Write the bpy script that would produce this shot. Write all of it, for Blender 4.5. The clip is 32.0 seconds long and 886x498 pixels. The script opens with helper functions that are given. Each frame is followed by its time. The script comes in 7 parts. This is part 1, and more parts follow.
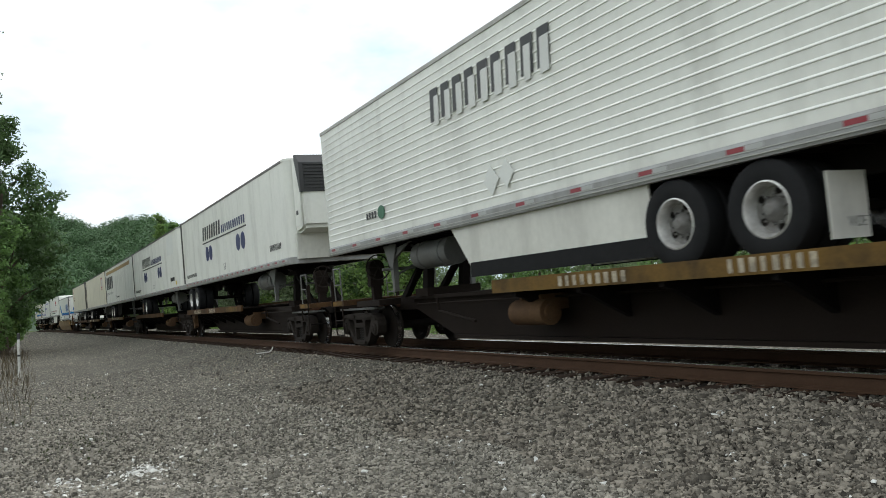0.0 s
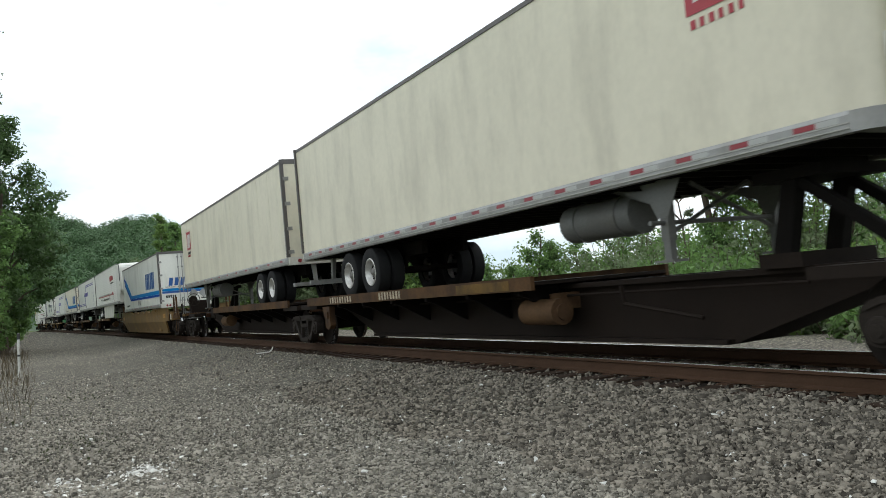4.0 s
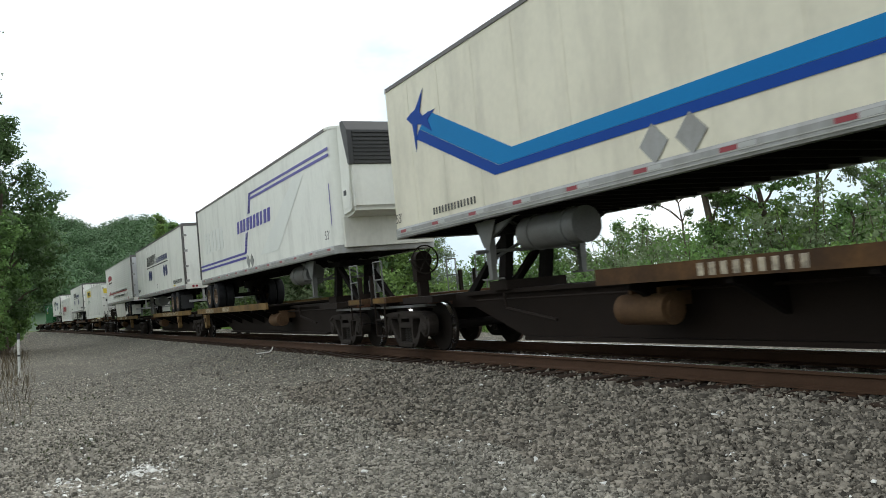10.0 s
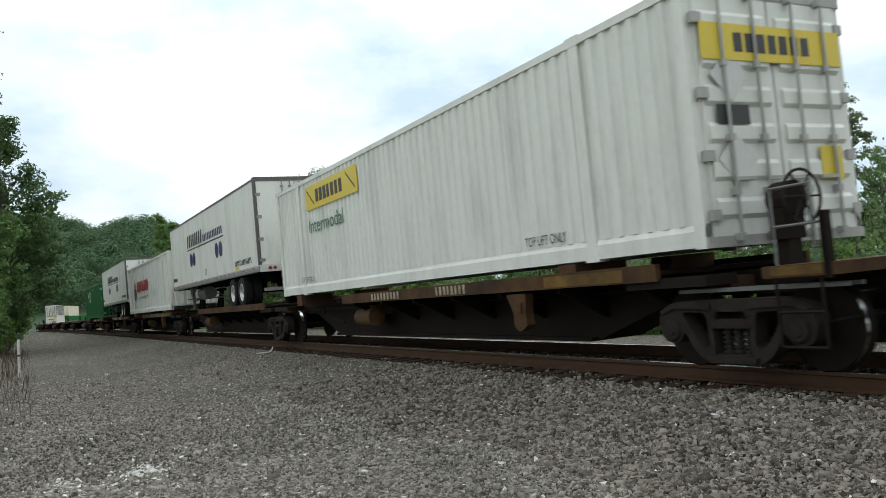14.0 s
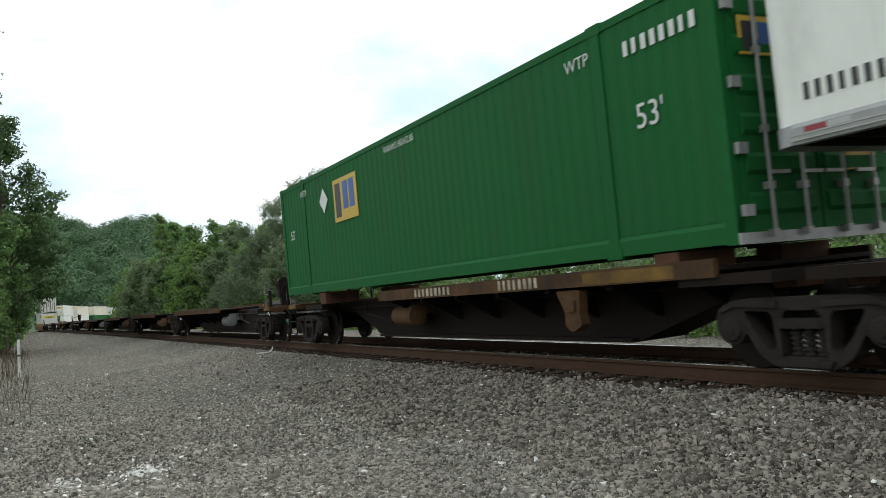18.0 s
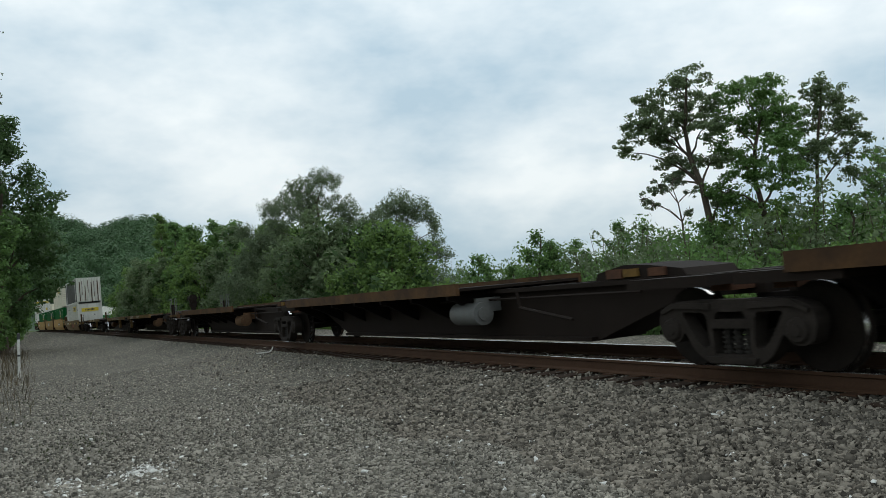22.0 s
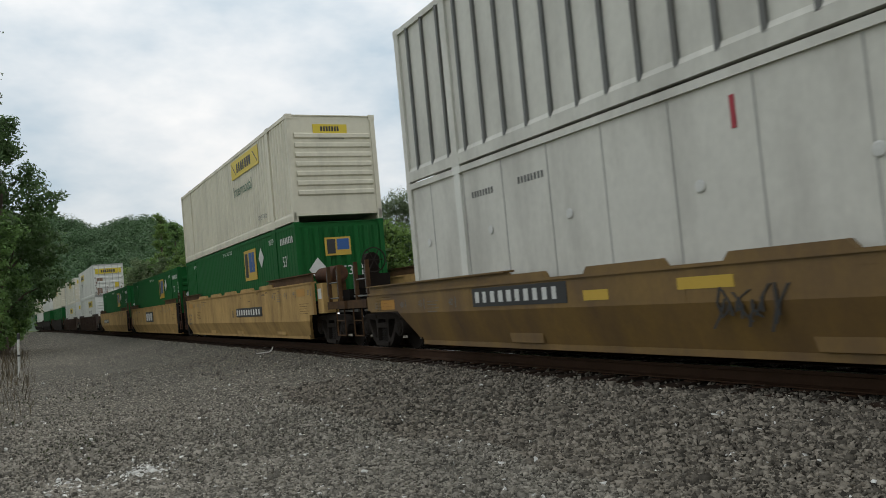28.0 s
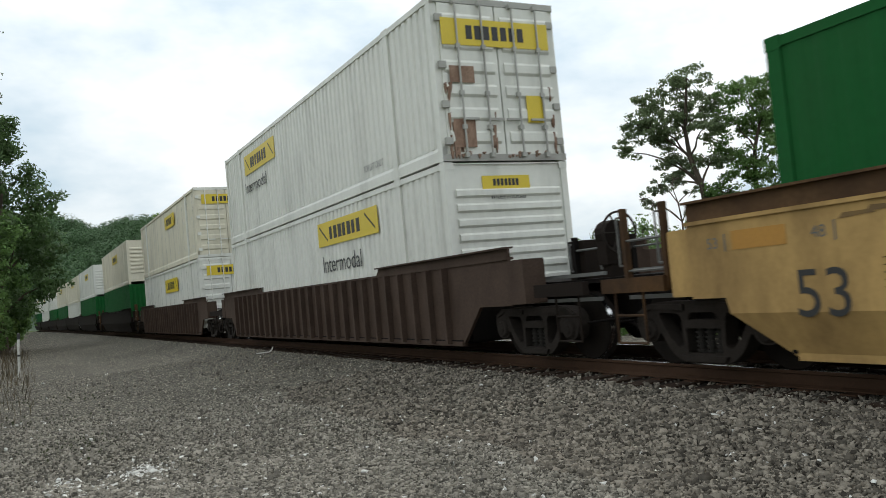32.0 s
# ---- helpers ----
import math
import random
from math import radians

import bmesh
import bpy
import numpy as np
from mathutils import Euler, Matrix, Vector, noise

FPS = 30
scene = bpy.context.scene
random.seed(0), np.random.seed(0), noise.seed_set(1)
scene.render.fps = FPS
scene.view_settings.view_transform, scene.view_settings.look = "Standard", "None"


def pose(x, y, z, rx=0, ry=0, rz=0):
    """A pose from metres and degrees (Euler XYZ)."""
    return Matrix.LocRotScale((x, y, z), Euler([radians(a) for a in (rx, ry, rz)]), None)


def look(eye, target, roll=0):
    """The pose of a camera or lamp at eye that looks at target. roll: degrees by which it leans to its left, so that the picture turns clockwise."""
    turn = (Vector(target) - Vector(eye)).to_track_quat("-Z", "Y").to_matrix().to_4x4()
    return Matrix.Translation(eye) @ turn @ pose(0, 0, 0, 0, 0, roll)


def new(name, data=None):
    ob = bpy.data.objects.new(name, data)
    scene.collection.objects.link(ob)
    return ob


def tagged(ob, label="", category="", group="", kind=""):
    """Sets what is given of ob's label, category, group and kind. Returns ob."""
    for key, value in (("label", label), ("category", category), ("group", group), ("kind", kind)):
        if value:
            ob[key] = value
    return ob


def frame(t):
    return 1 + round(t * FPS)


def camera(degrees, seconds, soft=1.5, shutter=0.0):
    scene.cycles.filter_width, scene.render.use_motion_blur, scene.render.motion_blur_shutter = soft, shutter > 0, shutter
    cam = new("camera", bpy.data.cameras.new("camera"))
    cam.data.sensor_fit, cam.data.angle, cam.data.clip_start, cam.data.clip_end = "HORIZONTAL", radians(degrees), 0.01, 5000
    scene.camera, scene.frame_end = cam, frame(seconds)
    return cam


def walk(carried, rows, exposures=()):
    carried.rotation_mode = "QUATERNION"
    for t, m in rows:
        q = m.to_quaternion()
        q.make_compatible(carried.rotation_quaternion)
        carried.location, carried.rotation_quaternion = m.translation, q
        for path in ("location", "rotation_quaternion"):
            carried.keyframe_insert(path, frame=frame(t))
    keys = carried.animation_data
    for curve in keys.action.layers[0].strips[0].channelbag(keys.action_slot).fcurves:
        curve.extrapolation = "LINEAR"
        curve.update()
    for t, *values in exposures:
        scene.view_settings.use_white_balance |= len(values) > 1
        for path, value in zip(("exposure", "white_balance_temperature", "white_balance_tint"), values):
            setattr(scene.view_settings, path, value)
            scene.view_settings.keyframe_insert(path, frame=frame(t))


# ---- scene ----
# The camera stands still beside a railway track; a long freight train comes past it.
# x runs along the track with the train, y away from the camera, z up; the eye is over x = 0, y = 0.
EYE = Vector((0.0, 0.0, 1.70))
RAIL = 0.784          # height of the rail head
OFF = 7.867           # from the eye to the track's middle line
BEND = -0.0003        # the track's curvature
FAR_CURVE = -180.0    # where a sharper curve the other way begins, and its curvature
FAR_BEND = 0.003
BANK = 0.035          # the outer rail lies higher
SPEED = 17.4          # the train's speed in metres a second
SECONDS = 32.0

cam = camera(57.26, SECONDS, soft=0.8, shutter=0.08)
YAW, PITCH, ROLL = 0.4739, 0.0635, -3.56
view = Vector((-math.cos(YAW) * math.cos(PITCH), math.sin(YAW) * math.cos(PITCH), math.sin(PITCH)))
still = look(EYE, EYE + view * 10, ROLL)
walk(cam, [(0.0, still), (SECONDS, still)],
     exposures=[(0.0, 0.42, 6750, 13), (1.0, 0.52, 6750, 13), (3.5, 0.54, 6750, 13), (6.0, 0.28, 6650, 12), (7.0, 0.34, 6700, 13), (8.0, 0.48, 6750, 13), (11.0, 0.54, 6750, 13), (12.5, 0.52, 6750, 13),
                (14.0, 0.28, 6650, 12), (17.0, 0.38, 6750, 13), (18.2, 0.46, 6650, 12), (19.0, 0.12, 6550, 10), (19.9, -0.19, 6480, 9), (25.5, -0.19, 6480, 9), (27.5, -0.36, 6800, 13),
                (28.1, -0.10, 6900, 15), (29.0, 0.14, 6900, 14), (30.0, 0.12, 6800, 13), (32.0, 0.12, 6800, 13)])

# ---- world and sun: bright overcast ----
world = bpy.data.worlds.new("overcast_sky")
scene.world = world
world.use_nodes = True
wn, wl = world.node_tree.nodes, world.node_tree.links
wn.clear()
w_out = wn.new("ShaderNodeOutputWorld")
w_bg = wn.new("ShaderNodeBackground")
w_sky = wn.new("ShaderNodeTexSky")
w_sky.sky_type, w_sky.sun_disc = "NISHITA", False
w_sky.sun_elevation, w_sky.sun_rotation = radians(52), radians(-12)
w_sky.air_density, w_sky.dust_density, w_sky.ozone_density = 1.0, 2.0, 1.0
w_co = wn.new("ShaderNodeTexCoord")
w_map = wn.new("ShaderNodeMapping")
w_map.inputs["Scale"].default_value = (1.0, -1.0, 2.1)
w_map.inputs["Location"].default_value = (0.35, 0.1, 0.0)
w_n = wn.new("ShaderNodeTexNoise")
w_n.inputs["Scale"].default_value, w_n.inputs["Detail"].default_value, w_n.inputs["Roughness"].default_value = 2.5, 6.0, 0.54
w_ramp = wn.new("ShaderNodeValToRGB")
w_ramp.color_ramp.elements[0].position, w_ramp.color_ramp.elements[0].color = 0.38, (0.50, 0.65, 0.75, 1)
w_ramp.color_ramp.elements[1].position, w_ramp.color_ramp.elements[1].color = 0.60, (0.97, 1.03, 1.04, 1)
w_mix = wn.new("ShaderNodeMix")
w_mix.data_type = "RGBA"
w_mix.inputs[0].default_value = 0.9
w_scale = wn.new("ShaderNodeVectorMath")
w_scale.operation = "SCALE"
w_scale.inputs[3].default_value = 0.10
# an overcast dome is brighter overhead than along the horizon
w_sep = wn.new("ShaderNodeSeparateXYZ")
w_dome = wn.new("ShaderNodeMapRange")
w_dome.inputs[1].default_value, w_dome.inputs[2].default_value = 0.0, 0.9
w_dome.inputs[3].default_value, w_dome.inputs[4].default_value = 1.0, 1.55
wl.new(w_co.outputs["Generated"], w_map.inputs["Vector"])
wl.new(w_co.outputs["Generated"], w_sep.inputs[0])
wl.new(w_sep.outputs[2], w_dome.inputs[0])
wl.new(w_map.outputs["Vector"], w_n.inputs["Vector"])
wl.new(w_n.outputs["Fac"], w_ramp.inputs["Fac"])
wl.new(w_sky.outputs["Color"], w_scale.inputs[0])
wl.new(w_scale.outputs["Vector"], w_mix.inputs[6])
wl.new(w_ramp.outputs["Color"], w_mix.inputs[7])
wl.new(w_mix.outputs[2], w_bg.inputs["Color"])
wl.new(w_dome.outputs[0], w_bg.inputs["Strength"])
wl.new(w_bg.outputs["Background"], w_out.inputs["Surface"])

sun = new("sun", bpy.data.lights.new("sun", "SUN"))
sun.data.energy, sun.data.angle, sun.data.color = 0.5, radians(45), (1.0, 0.97, 0.92)
sun.matrix_world = look((-10, 46, 60), (0, 0, 0))


# ---- materials ----
def mat(name, col, rough=0.6, metal=0.0, var=0.15, scale=3.0, fine=40.0, bump=0.0, dirt=None, dirt_amount=0.0, dirt_scale=(0.6, 0.6, 0.25),
        island=0.0, dirt_cut=0.5):
    """A surface with two scales of variation, some grime in patches or streaks and a fine relief."""
    m = bpy.data.materials.new(name)
    m.use_nodes = True
    n, l = m.node_tree.nodes, m.node_tree.links
    b = n["Principled BSDF"]
    b.inputs["Roughness"].default_value, b.inputs["Metallic"].default_value = rough, metal
    if rough > 0.64:
        b.inputs["Specular IOR Level"].default_value = 0.12
    co = n.new("ShaderNodeTexCoord")
    big = n.new("ShaderNodeTexNoise")
    big.inputs["Scale"].default_value, big.inputs["Detail"].default_value = scale, 5
    small = n.new("ShaderNodeTexNoise")
    small.inputs["Scale"].default_value, small.inputs["Detail"].default_value = fine, 3
    l.new(co.outputs["Object"], big.inputs["Vector"])
    l.new(co.outputs["Object"], small.inputs["Vector"])
    add = n.new("ShaderNodeMath")
    add.operation = "ADD"
    l.new(big.outputs["Fac"], add.inputs[0])
    l.new(small.outputs["Fac"], add.inputs[1])
    rng = n.new("ShaderNodeMapRange")
    rng.inputs[1].default_value, rng.inputs[2].default_value = 0.6, 1.4
    rng.inputs[3].default_value, rng.inputs[4].default_value = 1 - var, 1 + var
    l.new(add.outputs[0], rng.inputs[0])
    value = rng.outputs[0]
    if island:
        geo = n.new("ShaderNodeNewGeometry")
        r2 = n.new("ShaderNodeMapRange")
        r2.inputs[3].default_value, r2.inputs[4].default_value = 1 - island, 1 + island
        l.new(geo.outputs["Random Per Island"], r2.inputs[0])
        mul = n.new("ShaderNodeMath")
        mul.operation = "MULTIPLY"
        l.new(value, mul.inputs[0])
        l.new(r2.outputs[0], mul.inputs[1])
        value = mul.outputs[0]
    hsv = n.new("ShaderNodeHueSaturation")
    hsv.inputs["Color"].default_value = (*col, 1)
    l.new(value, hsv.inputs["Value"])
    colour = hsv.outputs["Color"]
    if dirt:
        mp = n.new("ShaderNodeMapping")
        mp.inputs["Scale"].default_value = dirt_scale
        dn = n.new("ShaderNodeTexNoise")
        dn.inputs["Scale"].default_value, dn.inputs["Detail"].default_value, dn.inputs["Roughness"].default_value = 3.0, 8, 0.62
        l.new(co.outputs["Object"], mp.inputs["Vector"])
        l.new(mp.outputs["Vector"], dn.inputs["Vector"])
        dr = n.new("ShaderNodeMapRange")
        dr.inputs[1].default_value, dr.inputs[2].default_value = dirt_cut - 0.08, dirt_cut + 0.22
        dr.inputs[4].default_value = dirt_amount
        l.new(dn.outputs["Fac"], dr.inputs[0])
        mix = n.new("ShaderNodeMix")
        mix.data_type = "RGBA"
        l.new(dr.outputs[0], mix.inputs[0])
        l.new(colour, mix.inputs[6])
        mix.inputs[7].default_value = (*dirt, 1)
        colour = mix.outputs[2]
    l.new(colour, b.inputs["Base Color"])
    if bump:
        bp = n.new("ShaderNodeBump")
        bp.inputs["Strength"].default_value, bp.inputs["Distance"].default_value = 0.6, bump
        l.new(small.outputs["Fac"], bp.inputs["Height"])
        l.new(bp.outputs["Normal"], b.inputs["Normal"])
    return m


GRIME = (0.10, 0.085, 0.065)
M_WHITE = mat("white_trailer_paint", (0.66, 0.66, 0.605), 0.42, 0, 0.05, 0.7, 9, 0, GRIME, 0.30, (0.5, 0.5, 0.12), dirt_cut=0.56)
M_CREAM = mat("aged_cream_paint", (0.62, 0.58, 0.46), 0.48, 0, 0.06, 0.7, 9, 0, GRIME, 0.30, (0.5, 0.5, 0.14), dirt_cut=0.55)
M_DULL = mat("dirty_pale_grey_paint", (0.57, 0.56, 0.50), 0.5, 0, 0.08, 0.7, 9, 0, GRIME, 0.35, (0.5, 0.5, 0.14), dirt_cut=0.54)
M_GEAR = mat("dull_steel_gear", (0.125, 0.128, 0.122), 0.6, 0.2, 0.2, 2, 30, 0, GRIME, 0.5)
M_GREY = mat("worn_grey_paint", (0.36, 0.355, 0.325), 0.5, 0, 0.08, 0.7, 9, 0, GRIME, 0.4, (0.5, 0.5, 0.14))
M_GREEN = mat("green_container_paint", (0.0055, 0.090, 0.021), 0.66, 0, 0.10, 0.6, 12, 0, (0.022, 0.055, 0.022), 0.3, (0.5, 0.5, 0.15))
M_ALU = mat("dull_aluminium", (0.27, 0.27, 0.262), 0.45, 0.4, 0.10, 2, 30, 0, GRIME, 0.5, (0.8, 0.8, 0.3))
M_STAIN = mat("stainless_doors", (0.42, 0.43, 0.44), 0.35, 0.7, 0.12, 2, 30, 0, GRIME, 0.35)
# M_DARK and M_BROWN: grimy steel, with under-car shade put into the base colours
M_DARK = mat("shaded_underframe_steel", (0.0065, 0.0052, 0.0045), 0.85, 0, 0.3, 3, 40, 0.002, (0.012, 0.008, 0.006), 0.6, (1, 1, 0.7))
M_BROWN = mat("shaded_brown_frame_paint", (0.0145, 0.0098, 0.0072), 0.8, 0, 0.25, 2, 30, 0.002, (0.013, 0.009, 0.007), 0.7, (0.6, 0.6, 0.3))
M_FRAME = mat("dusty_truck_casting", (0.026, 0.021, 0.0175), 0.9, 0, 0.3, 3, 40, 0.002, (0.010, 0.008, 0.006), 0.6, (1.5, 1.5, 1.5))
M_RUST = mat("rusty_steel", (0.085, 0.040, 0.023), 0.8, 0, 0.3, 4, 50, 0.002, (0.032, 0.022, 0.018), 0.7, (1, 1, 1))
M_OCHRE = mat("ochre_car_paint", (0.178, 0.102, 0.024), 0.62, 0, 0.14, 1.2, 20, 0.001, (0.075, 0.042, 0.022), 0.8, (0.5, 0.5, 0.2), dirt_cut=0.47)
M_OCHRED = mat("worn_ochre_sill", (0.085, 0.044, 0.018), 0.7, 0, 0.25, 1.5, 25, 0.001, (0.024, 0.015, 0.011), 0.85, (0.6, 0.6, 0.5), dirt_cut=0.45)
M_SILL = mat("faded_ochre_sill", (0.155, 0.096, 0.036), 0.7, 0, 0.25, 1.5, 25, 0.001, (0.040, 0.024, 0.015), 0.85, (0.6, 0.6, 0.5), dirt_cut=0.50)
M_LIP = mat("rusty_brown_lip", (0.105, 0.060, 0.030), 0.75, 0, 0.25, 1.5, 25, 0.001, (0.05, 0.028, 0.018), 0.7, (0.6, 0.6, 0.5))
M_TAN = mat("tan_well_car_paint", (0.43, 0.275, 0.105), 0.66, 0, 0.14, 1.0, 20, 0.001, (0.13, 0.078, 0.036), 0.7, (0.5, 0.5, 0.18), dirt_cut=0.49)
M_TYRE = mat("black_rubber", (0.014, 0.014, 0.0145), 0.8, 0, 0.2, 6, 60, 0.001)
M_RIM = mat("white_wheel_rim", (0.58, 0.57, 0.54), 0.35, 0.5, 0.15, 5, 40, 0, (0.10, 0.07, 0.045), 0.6, (2, 2, 2))
M_RIMRUST = mat("rusted_wheel_rim", (0.115, 0.075, 0.044), 0.7, 0, 0.25, 6, 50, 0, (0.35, 0.30, 0.26), 0.5, (3, 3, 3))
M_HUB = mat("dull_wheel_disc", (0.17, 0.165, 0.155), 0.5, 0.4, 0.2, 5, 40, 0, (0.05, 0.04, 0.03), 0.6, (2, 2, 2))
M_CHROME = mat("polished_tread", (0.62, 0.62, 0.62), 0.22, 1.0, 0.05, 3, 30)
M_WHEEL = mat("dusty_wheel_steel", (0.012, 0.009, 0.007), 0.8, 0.1, 0.3, 5, 40)
M_BLUE = mat("navy_lettering", (0.013, 0.021, 0.095), 0.45, 0, 0.05, 3, 30)
M_MBLUE = mat("mid_blue_lettering", (0.010, 0.078, 0.26), 0.45, 0, 0.05, 3, 30)
M_DEEP = mat("deep_blue_stripe", (0.006, 0.050, 0.26), 0.66, 0, 0.05, 3, 30)
M_TEAL = mat("teal_stripe", (0.002, 0.165, 0.40), 0.66, 0, 0.06, 2, 30)
M_PURPLE = mat("indigo_stripe", (0.045, 0.035, 0.26), 0.45, 0, 0.05, 3, 30)
M_BLACK = mat("black_lettering", (0.018, 0.018, 0.018), 0.5, 0, 0.1, 3, 30)
M_REDL = mat("red_lettering", (0.33, 0.018, 0.030), 0.45, 0, 0.06, 3, 30)
M_TAPE = mat("red_reflector_tape", (0.22, 0.014, 0.022), 0.4, 0, 0.05, 3, 30)
M_TAPEW = mat("silver_reflector_tape", (0.34, 0.34, 0.325), 0.4, 0, 0.05, 3, 30)
M_YELLOW = mat("yellow_sign_panel", (0.62, 0.46, 0.03), 0.45, 0, 0.06, 2, 30)
M_GOLD = mat("golden_stripe", (0.34, 0.22, 0.075), 0.45, 0, 0.06, 2, 30)
M_DGREEN = mat("dark_green_lettering", (0.010, 0.10, 0.045), 0.45, 0, 0.05, 3, 30)
M_LETF = mat("faded_tan_lettering", (0.42, 0.36, 0.26), 0.6, 0, 0.3, 5, 30, 0, (0.03, 0.02, 0.013), 0.8, (2, 2, 2), dirt_cut=0.47)
M_LETW = mat("white_lettering", (0.55, 0.55, 0.52), 0.5, 0, 0.08, 3, 30)
M_ORANGE = mat("orange_panel", (0.40, 0.19, 0.025), 0.55, 0, 0.1, 2, 30)
M_MAROON = mat("brown_well_car_paint", (0.066, 0.044, 0.033), 0.75, 0, 0.25, 2, 30, 0.002, (0.035, 0.022, 0.016), 0.7, (0.6, 0.6, 0.25))
M_PATCH = mat("faded_ochre_patch", (0.150, 0.086, 0.022), 0.65, 0, 0.25, 2, 30, 0, (0.035, 0.024, 0.014), 0.85, (0.6, 0.6, 0.6), dirt_cut=0.46)
M_SPRING = mat("worn_spring_steel", (0.026, 0.023, 0.020), 0.75, 0.1, 0.2, 4, 40)
M_MUSTARD = mat("mustard_name_panel", (0.48, 0.31, 0.035), 0.5, 0, 0.06, 2, 30)
M_EDGE = mat("dark_trailer_edge", (0.085, 0.078, 0.075), 0.5, 0.1, 0.2, 2, 30, 0, GRIME, 0.4)
M_BLOTCH = mat("brown_door_stain", (0.28, 0.185, 0.135), 0.7, 0, 0.3, 3, 30, 0, (0.12, 0.06, 0.04), 0.8, (2, 2, 1))
# lighter than the trailer body: the ribs' highlights are painted in
M_RIB = mat("highlight_corrugation_paint", (0.74, 0.74, 0.69), 0.4, 0, 0.05, 1, 20)
M_STREAK = mat("grey_ghost_marks", (0.62, 0.63, 0.59), 0.45, 0, 0.06, 2, 30)
def ground_mat():
    """Crushed stone seen from afar: a cell for each stone, gap shade painted in, and broad patches of finer, greener
    grit; grass beyond the track.
    """
    m = mat("grey_ballast_ground", (0.196, 0.179, 0.147), 0.95, 0, 0.30, 0.35, 9, 0.0)
    n, l = m.node_tree.nodes, m.node_tree.links
    b = n["Principled BSDF"]
    co = n.new("ShaderNodeTexCoord")
    cell = n.new("ShaderNodeTexVoronoi")
    cell.inputs["Scale"].default_value = 27.0
    l.new(co.outputs["Object"], cell.inputs["Vector"])
    sep = n.new("ShaderNodeSeparateColor")
    l.new(cell.outputs["Color"], sep.inputs[0])
    tone = n.new("ShaderNodeValToRGB")
    e = tone.color_ramp.elements
    e[0].position, e[0].color = 0.0, (0.35, 0.35, 0.34, 1)
    e[1].position, e[1].color = 0.93, (1.35, 1.35, 1.33, 1)
    x = tone.color_ramp.elements.new(0.97)
    x.color = (3.2, 3.2, 3.1, 1)
    l.new(sep.outputs[0], tone.inputs["Fac"])
    # colour falls off towards cell edges to paint the shade between stones
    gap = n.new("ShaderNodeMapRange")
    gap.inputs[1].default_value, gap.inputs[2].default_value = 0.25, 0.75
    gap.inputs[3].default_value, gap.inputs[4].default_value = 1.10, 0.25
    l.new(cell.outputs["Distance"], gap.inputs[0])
    old = b.inputs["Base Color"].links[0].from_socket
    m1 = n.new("ShaderNodeMix")
    m1.data_type, m1.blend_type = "RGBA", "MULTIPLY"
    m1.inputs[0].default_value = 1.0
    l.new(old, m1.inputs[6])
    l.new(tone.outputs["Color"], m1.inputs[7])
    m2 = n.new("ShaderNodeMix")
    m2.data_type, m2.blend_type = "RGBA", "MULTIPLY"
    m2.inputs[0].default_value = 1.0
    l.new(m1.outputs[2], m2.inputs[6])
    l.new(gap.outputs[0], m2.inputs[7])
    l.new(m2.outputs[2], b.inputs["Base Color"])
    bp = n.new("ShaderNodeBump")
    bp.inputs["Strength"].default_value, bp.inputs["Distance"].default_value, bp.invert = 0.9, 0.03, True
    l.new(cell.outputs["Distance"], bp.inputs["Height"])
    l.new(bp.outputs["Normal"], b.inputs["Normal"])
    return m


M_GROUND = ground_mat()
M_GRASS = mat("weedy_grass_ground", (0.085, 0.115, 0.035), 0.95, 0, 0.4, 0.6, 14, 0.05, (0.10, 0.09, 0.045), 0.5, (0.3, 0.3, 0.3))
M_STONE = mat("crushed_stone", (0.192, 0.176, 0.146), 0.9, 0, 0.3, 1.0, 60, 0.002, island=0.72)
M_STONED = mat("weathered_shoulder_stone", (0.156, 0.138, 0.112), 0.9, 0, 0.3, 1.0, 60, 0.002, island=0.76)
M_PALE = mat("pale_stone", (0.58, 0.57, 0.53), 0.9, 0, 0.2, 1.0, 60, 0.002, island=0.3)
# oily track bed; the shade under the train is put into its colour too
M_BED = mat("shaded_oily_ballast", (0.018, 0.014, 0.011), 0.95, 0, 0.35, 1.0, 20, 0.02)
M_TIE = mat("weathered_tie_wood", (0.036, 0.023, 0.016), 0.9, 0, 0.3, 3, 40, 0.004)
M_RAILSIDE = mat("rusty_rail_side", (0.055, 0.030, 0.018), 0.8, 0, 0.2, 4, 40, 0.001)
M_RAILTOP = mat("worn_rail_head", (0.55, 0.54, 0.53), 0.22, 0.9, 0.08, 3, 30)
M_BARK = mat("grey_brown_bark", (0.085, 0.068, 0.052), 0.9, 0, 0.3, 4, 30, 0.01)


def leaf_mat(name, col, var=0.45, glow=0.35):
    """Leaves: each its own tone, with some light passing through."""
    m = mat(name, col, 0.55, 0, 0.22, 0.35, 5, island=var)
    n, l = m.node_tree.nodes, m.node_tree.links
    b, out = n["Principled BSDF"], n["Material Output"]
    b.inputs["Specular IOR Level"].default_value = 0.25
    t = n.new("ShaderNodeBsdfTranslucent")
    mix = n.new("ShaderNodeMixShader")
    mix.inputs[0].default_value = glow
    l.new(b.inputs["Base Color"].links[0].from_socket, t.inputs["Color"])
    l.new(b.outputs[0], mix.inputs[1])
    l.new(t.outputs[0], mix.inputs[2])
    l.new(mix.outputs[0], out.inputs["Surface"])
    return m


